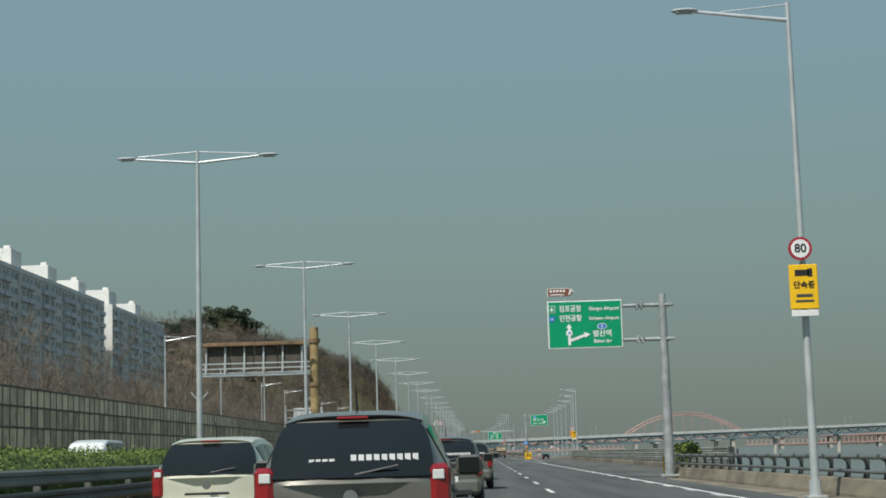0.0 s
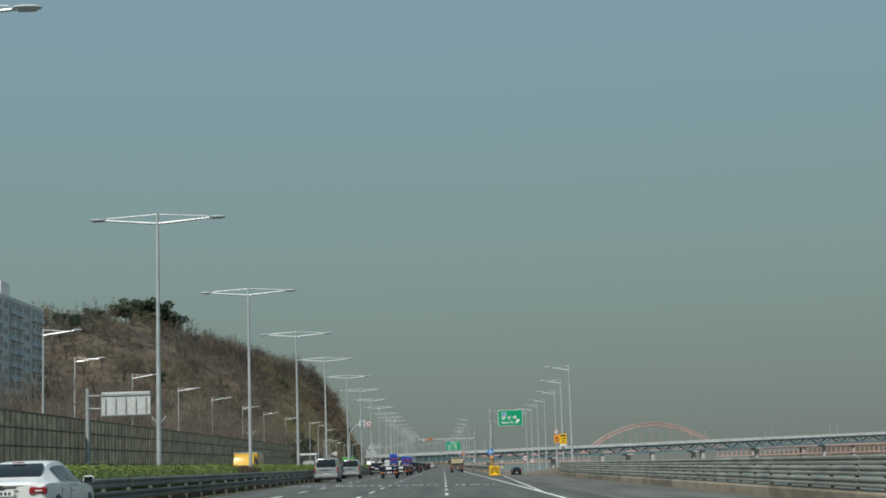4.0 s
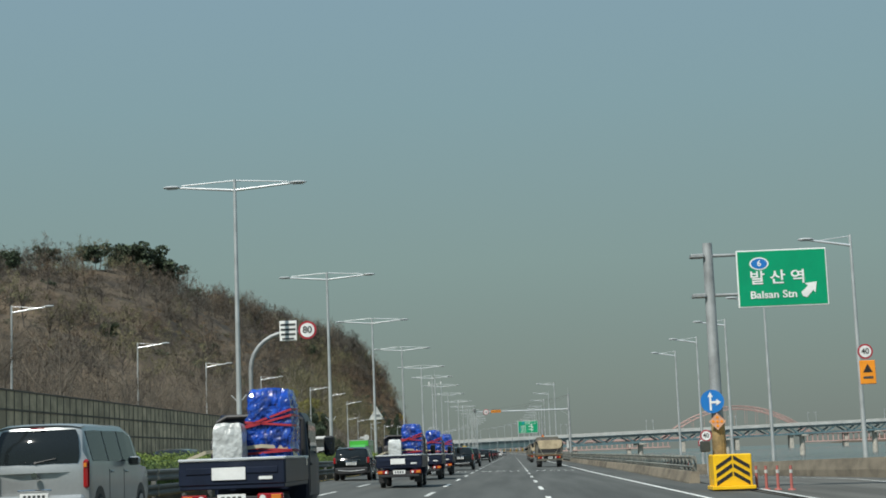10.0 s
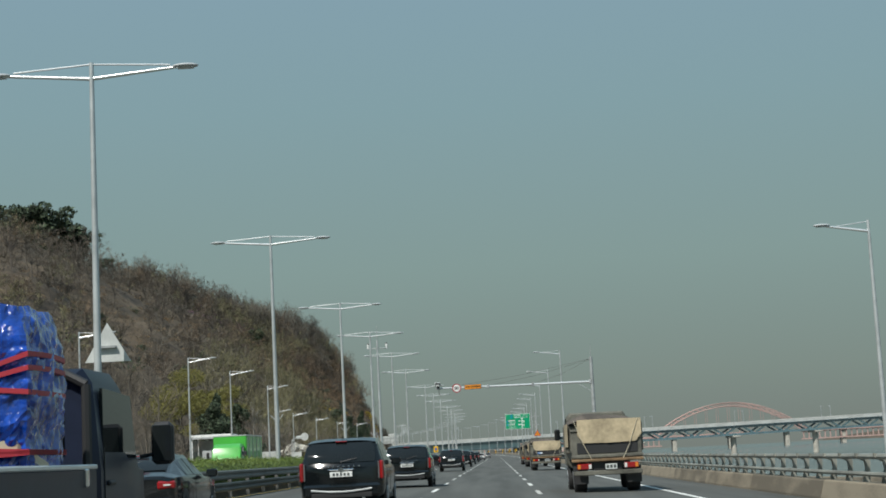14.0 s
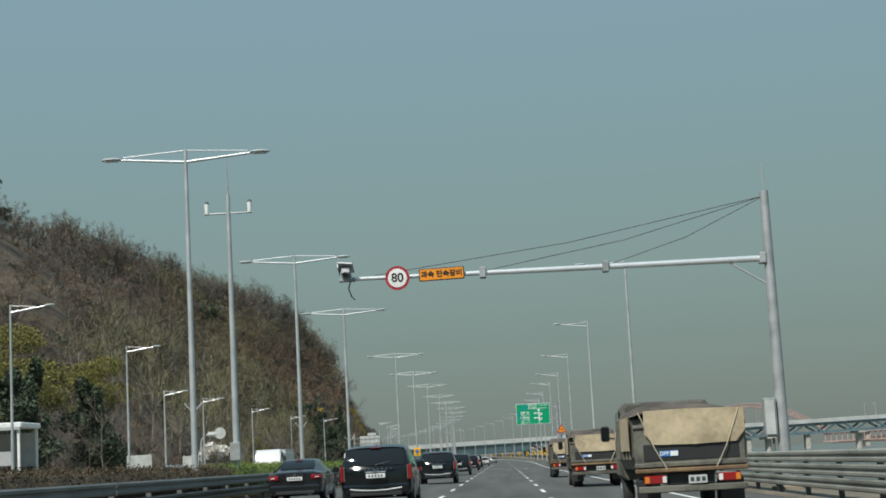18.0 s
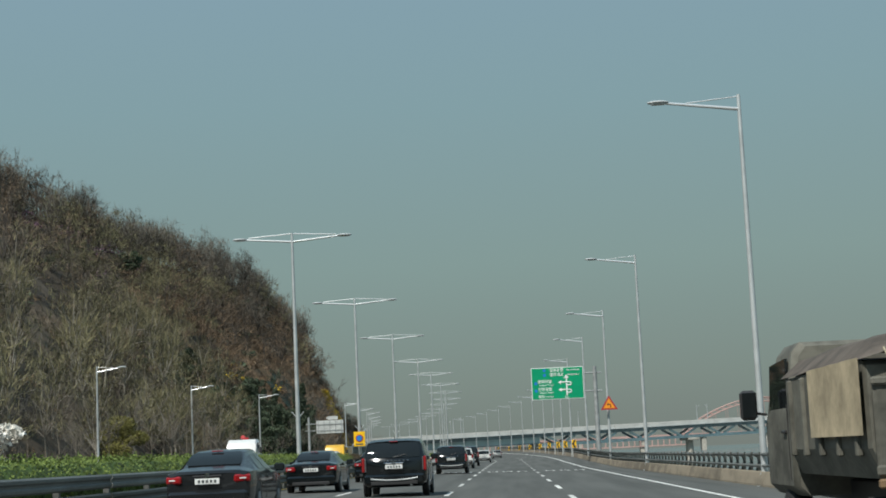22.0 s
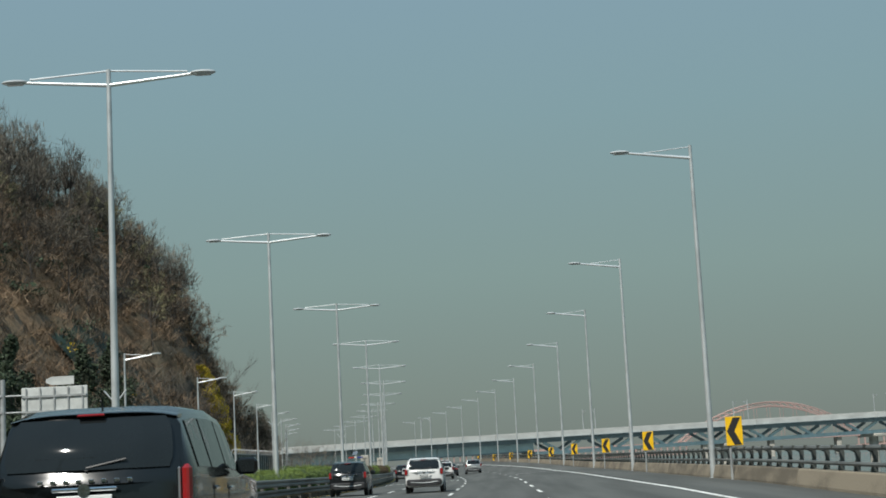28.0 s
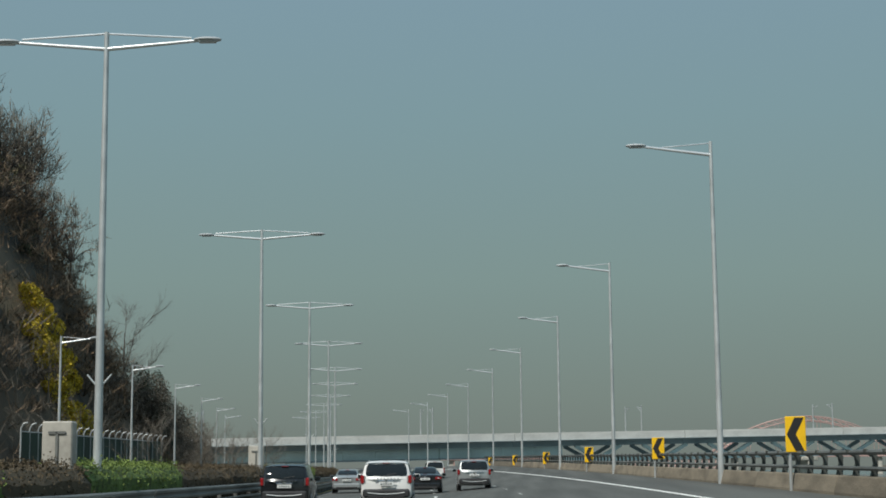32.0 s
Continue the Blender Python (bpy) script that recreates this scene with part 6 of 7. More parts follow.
bars(p, [(0, 0.2, 0.5, 0.08)], INK, -0.19)

# bend chevrons
for k, y in enumerate((663.5, 692.1, 720.5, 750.6, 778.1, 807.0, 835.0, 862.0, 888.0)):
    t = thing("chevron_sign", on_road(8.55, y, flat_z(8.55, y) - road_z(8.55, y)), "yellow bend marker with a black chevron behind the parapet", "traffic sign", "bend chevrons")
    part("post", Geo().tube((0, 0, 0.2), (0, 0, 1.6), 0.045, 0.045, 8), STEEL_GREY, t)
    f = part("board", Geo().box((0.15, -0.07, 1.95), (0.54, 0.04, 0.94), ch=0.01), SIGN_YELLOW, t)
    part("chevron", Geo().prism([(-0.09, 1.95), (0.13, 1.51), (0.37, 1.51), (0.15, 1.95), (0.37, 2.39), (0.13, 2.39)], -0.1, -0.092), SIGN_BLACK, f)

# rear of a big sign beyond the opposite lanes, with its arrow plate
t = thing("direction_sign", (-28.4, 705, 0.25), "pale rear of a large direction sign on a mast", "road sign")
part("mast", Geo().tube((0, 0, 0), (0, 0, 7.4), 0.2, 0.15, 12), STEEL_GREY, t, smooth=50)
arm_pair(t, -0.2, 1.2, (6.4, 5.4), 0.06)
p = part("sign_back", Geo().box((3.1, 0.1, 5.9), (4.0, 0.06, 1.9), ch=0.02), SIGN_BACK, t)
for k in range(5):
    part("rib", Geo().box((1.4 + 0.85 * k, 0.03, 5.9), (0.08, 0.08, 1.8)), STEEL_GREY, p)
part("rib", Geo().box((3.1, 0.02, 6.3), (3.9, 0.1, 0.12)).box((3.1, 0.02, 5.4), (3.9, 0.1, 0.12)), STEEL_GREY, p)
a = part("arrow_plate", Geo().prism([(2.6, 7.1), (2.95, 6.95), (4.3, 6.95), (4.3, 7.45), (2.95, 7.45), (2.6, 7.3)], 0.05, 0.1), SIGN_BACK, t)

# round sign rear on a hooked pole, by the foot of the hill
t = thing("traffic_sign", (-29.4, 562, 0.3), "white rear of a round sign on a hooked pole", "traffic sign")
pts = [(-2.2, 0, 0), (-2.2, 0, 4.3)] + [(-2.2 + 0.9 * (1 - math.cos(a)), 0, 4.3 + 0.9 * math.sin(a)) for a in [math.pi / 2 * i / 6 for i in range(1, 7)]] + [(-0.4, 0, 5.2)]
part("pole", Geo().chain(pts, 0.09, 9), GALV, t, smooth=50)
part("sign_back", Geo().disc((-0.1, 0, 5.3), 0.62, 0.05, 26), SIGN_BACK, t)
part("plate_back", Geo().box((-0.95, 0.02, 5.25), (1.0, 0.05, 0.5), ch=0.02), SIGN_BACK, t)

# bus shelter
t = thing("bus_shelter", (-31.8, 493, 0.28), "pale steel and glass bus shelter on a raised verge", "bus shelter")
part("platform", Geo().box((0, 0, 0.85), (6.0, 6.0, 1.7), ch=0.05), CONCRETE, t)
part("roof", Geo().box((0, 0, 4.72), (4.9, 4.2, 0.34), ch=0.06), SIGN_WHITE, t)
part("fascia", Geo().box((0, -2.12, 4.5), (4.7, 0.06, 0.2), ch=0.01), LAMP_SHELL, t)
for x in (-2.2, 2.2):
    for y in (-1.9, 1.9):
        part("post", Geo().box((x, y, 3.1), (0.16, 0.16, 2.9), ch=0.01), SIGN_WHITE, t)
part("back_panel", Geo().box((0, 1.9, 3.2), (4.2, 0.04, 2.2)), LAMP_GLASS, t)
part("side_panel", Geo().box((-2.2, 0, 3.2), (0.04, 3.4, 2.2)), LAMP_GLASS, t)
part("bench", Geo().box((0, 1.2, 2.2), (3.2, 0.4, 0.08), ch=0.02).box((-1.2, 1.2, 1.95), (0.08, 0.3, 0.5)).box((1.2, 1.2, 1.95), (0.08, 0.3, 0.5)), STEEL_GREY, t)
part("advert_panel", Geo().box((0.4, -1.95, 2.6), (2.8, 0.08, 0.9), ch=0.02), LAMP_SHELL, t)
for x, y, w, h in ((-30.5, 528, 2.2, 2.6), (-27.6, 536, 1.5, 2.4)):
    t = thing("roadside_board", (x, y, road_z(-25, y) + 0.2), "pale rear of a roadside notice board on two posts", "notice board")
    part("board", Geo().box((0, 0, h * 0.65), (w, 0.06, h * 0.6), ch=0.02), SIGN_BACK, t)
    for s in (-1, 1):
        part("post", Geo().box((s * w * 0.42, 0.06, h / 2), (0.08, 0.06, h), ch=0.01), STEEL_GREY, t)
cabinet_body = Geo().box((0, 0, 1.32), (0.70, 0.45, 2.64), ch=0.03).mesh("body", CONCRETE_PALE)
cabinet_rib = Geo().box((0, -0.24, 1.95), (0.06, 0.04, 0.9)).box((0, -0.24, 2.38), (0.40, 0.04, 0.06)).mesh("rib", RAIL_GREY)
for y in (744.5, 781.5):
    t = thing("signal_cabinet", on_road(-9.45, y), "pale grey cabinet with a T-shaped rib standing in the hedge", "cabinet", "cabinets in the median")
    part("body", cabinet_body, None, t)
    part("rib", cabinet_rib, None, t)
t = thing("warning_light", on_road(-9.1, 727.5), "red and blue warning light bar with a solar panel", "warning light")
part("post", Geo().tube((0, 0, 0), (0, 0, 2.3), 0.04, 0.04, 8), STEEL_GREY, t)
part("red_lamp", Geo().box((-0.31, -0.05, 2.30), (0.44, 0.12, 0.11), ch=0.03), plain("warning_lamp_red", (0.38, 0.03, 0.02), 0.25), t, "red lens")
part("blue_lamp", Geo().box((0.31, -0.05, 2.30), (0.44, 0.12, 0.11), ch=0.03), plain("warning_lamp_blue", (0.03, 0.05, 0.24), 0.25), t, "dark blue lens")
part("centre_lamp", Geo().box((0, -0.05, 2.31), (0.16, 0.14, 0.14), ch=0.04), SIGN_WHITE, t, "white lens")
solar = part("solar_panel", Geo().loft([[(-0.24, -0.18, 2.5), (0.10, -0.18, 2.5), (0.20, 0.1, 2.75), (-0.14, 0.1, 2.75)], [(-0.24, -0.15, 2.48), (0.10, -0.15, 2.48), (0.20, 0.13, 2.73), (-0.14, 0.13, 2.73)]]), WIN_DARK, t, "small tilted solar panel")
part("bracket", Geo().tube((0, 0, 2.3), (0, 0, 2.62), 0.025, 0.025, 6), STEEL_GREY, t)
# railings beside the far pavement
t = thing("fence", (0, 0, 0), "row of curved grey railings beside the far verge", "fence")
for k in range(23):
    y = 815 + 2.0 * k
    x, z = -33.0, ground_z(-33.0, y) - 0.05
    top = 4.7 - z
    part("upright", Geo().chain([(x, y, z), (x, y, z + top - 0.4), (x + 0.15, y, z + top - 0.1), (x + 0.45, y, z + top)], 0.06, 6), STEEL_GREY, t)
    if k:
        part("infill", Geo().box((x - 0.02, y - 1.0, z + top / 2 - 0.2), (0.03, 1.9, top - 0.7)), NET, t, "dark green mesh infill")
part("rail", Geo().chain([(-33.0, y, 4.1) for y in np.arange(815, 860, 8.0)], 0.05, 6), STEEL_GREY, t)

# ---- vehicles ----
HATCH = dict(st=[(0, .66, .42, .88, .60, .93), (.05, .76, .30, .92, .66, .98), (.16, .79, .26, .95, .66, 1.12), (.42, .80, .24, .97, .585, 1.41), (.75, .80, .22, .97, .585, 1.475), (1.6, .80, .22, .95, .60, 1.49),
                 (2.2, .80, .22, .93, .62, 1.42), (2.75, .79, .22, .92, .70, .99), (3.3, .75, .24, .82, .62, .86), (3.55, .66, .30, .68, .52, .72), (3.6, .58, .38, .60, .45, .62)],
             glass=(.965, 1.385), gw=(.69, .585), wheels=(.62, 3.0, .285), lamp=(.70, .09, .86, .17, .16, .40), sides=((.55, 1.25), (1.32, 2.18)), plate=.60, shape="hatch")
SUV = dict(st=[(0, .84, .50, 1.0, .80, 1.05), (.05, .94, .38, 1.05, .88, 1.12), (.14, .97, .32, 1.08, .89, 1.30), (.36, .985, .30, 1.10, .83, 1.64), (.7, .985, .28, 1.10, .80, 1.73), (2.0, .985, .28, 1.08, .80, 1.75),
               (2.9, .985, .28, 1.06, .79, 1.68), (3.6, .98, .28, 1.05, .84, 1.14), (4.5, .95, .30, 1.0, .78, 1.05), (4.85, .86, .36, .85, .66, .90), (4.98, .76, .45, .74, .60, .76)],
           glass=(1.17, 1.62), gw=(.82, .75), wheels=(.95, 3.85, .37), lamp=(.925, .07, .97, .095, .16, .44), sides=((.6, 1.25), (1.33, 2.15), (2.22, 2.95)), plate=.90, shape="suv")
MID = dict(st=[(a * .90, b * .93, c * .95, d * .95, e * .94, f * .955) for a, b, c, d, e, f in SUV["st"]], glass=(1.12, 1.54), gw=(.75, .69), wheels=(.85, 3.45, .34), lamp=(.84, .08, 1.0, .13, .16, .30),
           sides=((.55, 1.1), (1.18, 1.95), (2.02, 2.65)), plate=.84, shape="suv")
SEDAN = dict(st=[(0, .78, .42, .90, .66, .96), (.06, .88, .30, .96, .70, 1.02), (.25, .92, .25, .98, .70, 1.06), (.75, .93, .22, .98, .68, 1.10), (1.35, .93, .20, .97, .60, 1.40), (1.8, .93, .20, .96, .60, 1.46),
                 (2.5, .93, .20, .95, .61, 1.47), (3.1, .93, .20, .94, .61, 1.36), (3.75, .92, .20, .93, .72, 1.0), (4.5, .88, .24, .84, .66, .88), (4.8, .78, .30, .72, .56, .76), (4.9, .68, .40, .62, .50, .64)],
             glass=(1.125, 1.395), gw=(.62, .54), wheels=(.95, 3.85, .33), lamp=(.72, .05, .84, .36, .14, .17), sides=((1.3, 2.0), (2.08, 3.0)), plate=.80, shape="sedan")
VAN = dict(st=[(0, .86, .45, 1.0, .80, 1.04), (.05, .94, .34, 1.10, .83, 1.20), (.12, .96, .30, 1.15, .81, 1.50), (.28, .96, .28, 1.15, .78, 1.86), (.5, .96, .27, 1.15, .77, 1.92), (3.2, .96, .26, 1.13, .77, 1.93),
               (3.9, .95, .26, 1.12, .78, 1.80), (4.6, .94, .26, 1.08, .82, 1.14), (5.0, .88, .30, .95, .70, 1.0), (5.15, .76, .40, .80, .60, .82)],
           glass=(1.20, 1.80), gw=(.80, .72), wheels=(.85, 4.05, .34), lamp=(.89, .07, 1.0, .11, .14, .52), sides=((.45, 1.5), (1.58, 2.6), (2.68, 3.75)), plate=.62, shape="van")


def station(st, y):
    for a, b in zip(st, st[1:]):
        if y <= b[0]:
            u = (y - a[0]) / (b[0] - a[0])
            return tuple(lerp(p, q, u) for p, q in zip(a, b))
    return st[-1]


def wheel(parent, x, y, r, side, w=0.21):
    tyre = Geo()
    n = 22
    prof = ((0.0, .80), (0.02, .95), (0.05, 1.0), (w - .05, 1.0), (w - .02, .95), (w, .80))
    rings = [[(x - side * d, y + r * k * math.cos(2 * math.pi * i / n), r + r * k * math.sin(2 * math.pi * i / n)) for i in range(n)] for d, k in prof]
    tyre.loft(rings)
    wh = part("wheel", tyre, RUBBER, parent, smooth=40)
    rim = Geo().tube((x - side * .03, y, r), (x + side * .004, y, r), r * .66, r * .62, 20)
    for k in range(5):
        a = 2 * math.pi * k / 5
        rim.box((x + side * .006, y + r * .33 * math.cos(a), r + r * .33 * math.sin(a)), (.014, r * .58, r * .13), Matrix.Rotation(a, 3, "X"))
    part("rim", rim, RIM, wh)


def car(spec, m, body_mat, label, category="car", lower=None, glass=None, extras=(), group="cars on the road"):
    st, shape = spec["st"], spec["shape"]
    bow = .07 if shape == "sedan" else .14  # the tail is rounded in plan
    t = thing({"hatch": "hatchback", "suv": "suv", "sedan": "sedan", "van": "van"}[shape], m, label, category, group)
    rings = []
    for y, w, zb, zt, wr, zr in st:
        k = min(1.0, (zr - zt) / .3)
        half = [(w * .84, zb), (w * .965, zb + .09), (w, zb + .24), (w, zt - .14), (w * .985, zt - .03), (lerp(w, wr, .07), zt + .02 * k), (wr, zr - .085 * k - .004), (wr * .95, zr - .035 * k - .002), (wr * .8, zr - .008 * k), (wr * .4, zr + .006 * k)]
        bw = bow * max(0.0, 1 - y / .9)
        rings.append([(x, y + bw * (x / w) ** 2, z) for x, z in half] + [(-x, y + bw * (x / w) ** 2, z) for x, z in half[::-1]])
    part("body", Geo().loft(rings), body_mat, t, smooth=32)
    prof = [(s[0], s[5]) for s in st]
    z0, z1 = spec["glass"]

    def back_at(z):
        for (ya, za), (yb, zb) in zip(prof, prof[1:]):
            if za <= z <= zb:
                return lerp(ya, yb, (z - za) / (zb - za)), Vector((0, -(zb - za), yb - ya)).normalized()
        return prof[-1][0], Vector((0, -1, 0))

    rings = []
    for k in range(7):
        u = k / 6
        y, n = back_at(lerp(z0, z1, u))
        hw = lerp(*spec["gw"], u) - (.05 if k in (0, 6) else .012 if k in (1, 5) else 0)
        z = lerp(z0, z1, u)
        b_ = bow * max(0.0, 1 - y / .9)
        puff = .014 + .022 * math.sin(math.pi * u)
        outer = [(x * hw, y + n.y * puff + b_ * (x * hw / st[2][1]) ** 2, z + n.z * puff) for x in (-1, -.8, -.6, -.4, -.2, 0, .2, .4, .6, .8, 1)]
        rings.append(outer + [(x, yy - n.y * .02, zz - n.z * .02) for x, yy, zz in outer[::-1]])
    rg = part("rear_window", Geo().loft(rings), glass or GLASS, t, smooth=40)
    y, n = back_at(z1 - .01)
    part("brake_lamp", Geo().box((0, y + n.y * .03 - .01, z1 + .035), (.26, .05, .022), ch=.008), TAIL_RED, t)
    if shape != "sedan":
        y, n = back_at(z0 + .05)
        part("wiper", Geo().tube((0, y - .03, z0 + .02), (.38, y - .02, z0 + .09), .012, .008, 6).tube((0, y - .03, z0 + .02), (0, y + .03, z0), .025, .025, 8), BLACK_TRIM, t)
        yt = prof[3][0] - .06
        lip, hw_ = [], st[3][4] * .97
        for i in range(13):
            x = -1 + i / 6
            y_, z_ = yt + .04 + bow * .5 * x * x, prof[3][1] + .03 - .05 * x ** 4
            lip.append([(x * hw_, y_, z_ - .012), (x * hw_, y_ - .02, z_), (x * hw_, y_ + .04, z_ + .016), (x * hw_, y_ + .22, z_ + .03), (x * hw_, y_ + .22, z_ - .02)])
        part("spoiler", Geo().loft(lip), body_mat, t, smooth=40)
    for side in (-1, 1):
        for ya, yb in spec["sides"]:
            rings = []
            for y in (ya, lerp(ya, yb, .5), yb):
                _, w, zb, zt, wr, zr = station(st, y)
                k = min(1.0, (zr - zt) / .3)
                p, q = Vector((lerp(w, wr, .07), 0, zt + .02 * k)), Vector((wr, 0, zr - .085 * k - .004))
                n = Vector((q.z - p.z, 0, p.x - q.x)).normalized() * .012
                a, b = p.lerp(q, .08) + n, p.lerp(q, .93) + n
                rings.append([(side * a.x, y, a.z), (side * b.x, y, b.z), (side * (b.x - .03), y, b.z), (side * (a.x - .03), y, a.z)][::side])
            part("side_window", Geo().loft(rings), GLASS, t)
        lx, ly, lz, sx, sy, sz = spec["lamp"]
        ly += bow * .62
        tl = part("tail_lamp", Geo().box((side * lx, ly + .02, lz), (sx, sy, sz), Matrix.Rotation(side * .32, 3, "Z"), ch=.035), TAIL_RED, t, smooth=30)
        if shape == "suv":
            part("reversing_lamp", Geo().box((side * (lx - sx * .62), ly - .035, lz), (.026, .05, sz * .9), Matrix.Rotation(side * .2, 3, "Z"), ch=.008), RIM, tl)
        else:
            part("indicator", Geo().box((side * lx, ly - sy / 2 + .012, lz + (sz * .3 if sz > sx else 0)), (sx * .55, .02, min(sz * .18, .08)), ch=.006), LAMP_AMBER if shape == "van" else LAMP_CLEAR, tl)
        ym = st[-5][0] - .25 if shape != "sedan" else 3.2
        w_m = station(st, ym)[1]
        mir = part("mirror", Geo().box((side * (w_m + .13), ym, st[4][3] + .06), (.24, .13, .17), ch=.04), body_mat, t, smooth=35)
        part("mirror_glass", Geo().box((side * (w_m + .13), ym - .068, st[4][3] + .06), (.19, .008, .13), ch=.003), GLASS, mir)
        for y in spec["wheels"][:2]:
            r = spec["wheels"][2]
            w = station(st, y)[1]
            # arches are uncut: a black disc stands in for the shaded well
            part("wheel_arch", Geo().disc((side * (w - .02), y, r + .04), r * 1.16, .05, 24, "x"), BLACK_TRIM, t)
            wheel(t, side * (w + .012), y, r, side)
        part("sill", Geo().box((side * (st[5][1] - .02), (st[2][0] + st[-4][0]) / 2, st[5][2] + .06), (.06, st[-4][0] - 1.6, .12), ch=.02), BLACK_TRIM, t)
        for ya, yb in spec["sides"][-2:]:
            yh = lerp(ya, yb, .15)
            part("door_handle", Geo().box((side * (station(st, yh)[1] + .012), yh, station(st, yh)[3] - .12), (.035, .18, .035), ch=.012), body_mat if shape != "suv" else CHROME, t)
            part("door_seam", Geo().box((side * (station(st, ya)[1] + .001), ya - .03, (station(st, ya)[2] + station(st, ya)[3]) / 2 + .05), (.008, .012, station(st, ya)[3] - station(st, ya)[2] - .25)), BLACK_TRIM, t)
        part("reflector", Geo().box((side * st[1][1] * .72, .03, st[1][2] + .16), (.18, .02, .05), ch=.008), TAIL_RED, t)
    w1, zb1 = st[1][1], st[1][2]
    bump = part("bumper", Geo().box((0, .055, zb1 + .15), (w1 * 1.92, .2, .30), ch=.06), body_mat if shape != "suv" else (lower or BLACK_TRIM), t, smooth=35)
    part("bumper_trim", Geo().box((0, -.03, zb1 + .04), (w1 * 1.5, .06, .12), ch=.02), BLACK_TRIM, bump)
    if shape == "suv":
        part("skid_plate", Geo().loft([[(w1 * x, -.05 - .02 * (1 - x * x) + a, zb1 + .12 + .1 * x * x + b) for a, b in ((-.026, 0), (-.012, -.024), (.026, -.02), (.026, .02), (-.012, .024))] for x in (-.75, -.6, -.3, 0, .3, .6, .75)]), STEEL_GREY, bump)
    pl = part("number_plate", Geo().box((0, -.022 if spec["plate"] < .7 else -.012, spec["plate"]), (.52, .02, .12), ch=.006), PLATE, t)
    for k in range(5):
        part("plate_bar", Geo().box((-.17 + .085 * k, (-.035 if spec["plate"] < .7 else -.025), spec["plate"]), (.05, .006, .06)), INK, pl)
    part("badge", Geo().disc((0, -.012 if shape != "sedan" else -.004, min(z0 - .09, st[0][5] + .0) - .05), .06, .03, 16), CHROME, t)
    part("garnish", Geo().box((0, -.008, spec["plate"] + .11), (.62, .03, .035), ch=.012), CHROME if shape in ("van", "suv") else BLACK_TRIM, t)
    if shape == "suv":
        for k in range(8):
            part("badge_bar", Geo().box((-.42 + .12 * k, back_at(z0 - .08)[0] - .012, z0 - .09), (.05, .012, .03), ch=.003), CHROME, t)
    part("aerial", Geo().tube((.0, prof[4][0] + .1, prof[4][1]), (0, prof[4][0] - .02, prof[4][1] + (.22 if shape == "hatch" else .07)), .012, .006, 6), BLACK_TRIM, t)
    part("exhaust", Geo().tube((.5, -.02, zb1 - .02), (.5, .25, zb1 - .02), .04, .04, 10), CHROME, t)
    if "rails" in extras:
        for side in (-1, 1):
            part("roof_rail", Geo().chain([(side * st[4][4] * .9, y, station(st, y)[5] + .02) for y in (.6, .8, 1.6, 2.4, 2.6)], .02, 6), RIM, t)
    if "writing" in extras:
        y, n = back_at(z0 + .13)
        for k in range(9):
            x = .02 + .062 * k
            part("writing_bar", Geo().box((x, y + n.y * .042 + bow * max(0, 1 - y / .9) * (x / st[2][1]) ** 2, z0 + .12 + n.z * .042), (.045, .006, .06)), SIGN_WHITE, rg)
        for k in range(4):
            x = -.32 + .055 * k
            part("writing_bar", Geo().box((x, y + n.y * .042 + bow * max(0, 1 - y / .9) * (x / st[2][1]) ** 2, z0 + .11 + n.z * .042), (.042, .006, .026)), SIGN_WHITE, rg)
    return t


P_CREAM = paint("cream_car_paint", (0.62, 0.62, 0.50), 0.1)
P_GREY = paint("warm_grey_car_paint", (0.20, 0.195, 0.17), 0.45)
P_BLACK = paint("black_car_paint", (0.006, 0.008, 0.009), 0.0, 0.15)
P_CHAR = paint("charcoal_car_paint", (0.018, 0.02, 0.022), 0.2, 0.2)
P_SILVER = paint("silver_car_paint", (0.42, 0.44, 0.44), 0.55)
P_WHITE = paint("white_car_paint", (0.74, 0.74, 0.72), 0.0)
P_NAVY = mat("navy_truck_paint", (0.012, 0.018, 0.038), 0.42, 0.0, var=0.15, scale=1.5, fine=20, coat=0.08, spec=0.3)
P_GREEN = paint("green_bus_paint", (0.08, 0.42, 0.06), 0.0)
P_YELLOW = paint("yellow_truck_paint", (0.70, 0.40, 0.02), 0.0)
P_RED = paint("red_cab_paint", (0.45, 0.03, 0.03), 0.0)

# grey hatchback is stretched taller to fit the camera's view
GREY_TALL = Matrix.Diagonal((1.0, 1.0, 1.075, 1.0))
# one cream and one grey hatchback, repeated where the camera's view wants them
car(HATCH, on_road(-3.4, 32.6), P_CREAM, "cream white small hatchback with dark rear glass")
car(HATCH, on_road(-3.55, 49.6), P_CREAM, "cream small hatchback with a chrome badge in the middle lane, a copy")
car(HATCH, on_road(-0.68, 23.6) @ GREY_TALL, P_GREY, "warm grey small hatchback with lettered dark rear glass, a copy", extras=("writing",))
car(HATCH, on_road(-0.42, 45.6) @ GREY_TALL, P_GREY, "warm grey small hatchback, a second copy", extras=("writing",))
car(HATCH, on_road(-0.07, 64.3) @ GREY_TALL, P_GREY, "warm grey small hatchback with white writing on its rear glass, a copy", extras=("writing",))
car(HATCH, on_road(-0.14, 82.7) @ GREY_TALL, P_GREY, "warm grey hatchback with tinted, lettered rear glass", extras=("writing",))
car(MID, on_road(-6.4, 78.0), P_WHITE, "white compact suv in the inner lane", extras=("rails",))
car(VAN, on_road(-6.5, 95.5), P_WHITE, "white passenger van in the inner lane")
car(SEDAN, on_road(-6.6, 128.0), P_WHITE, "white sedan in the inner lane")
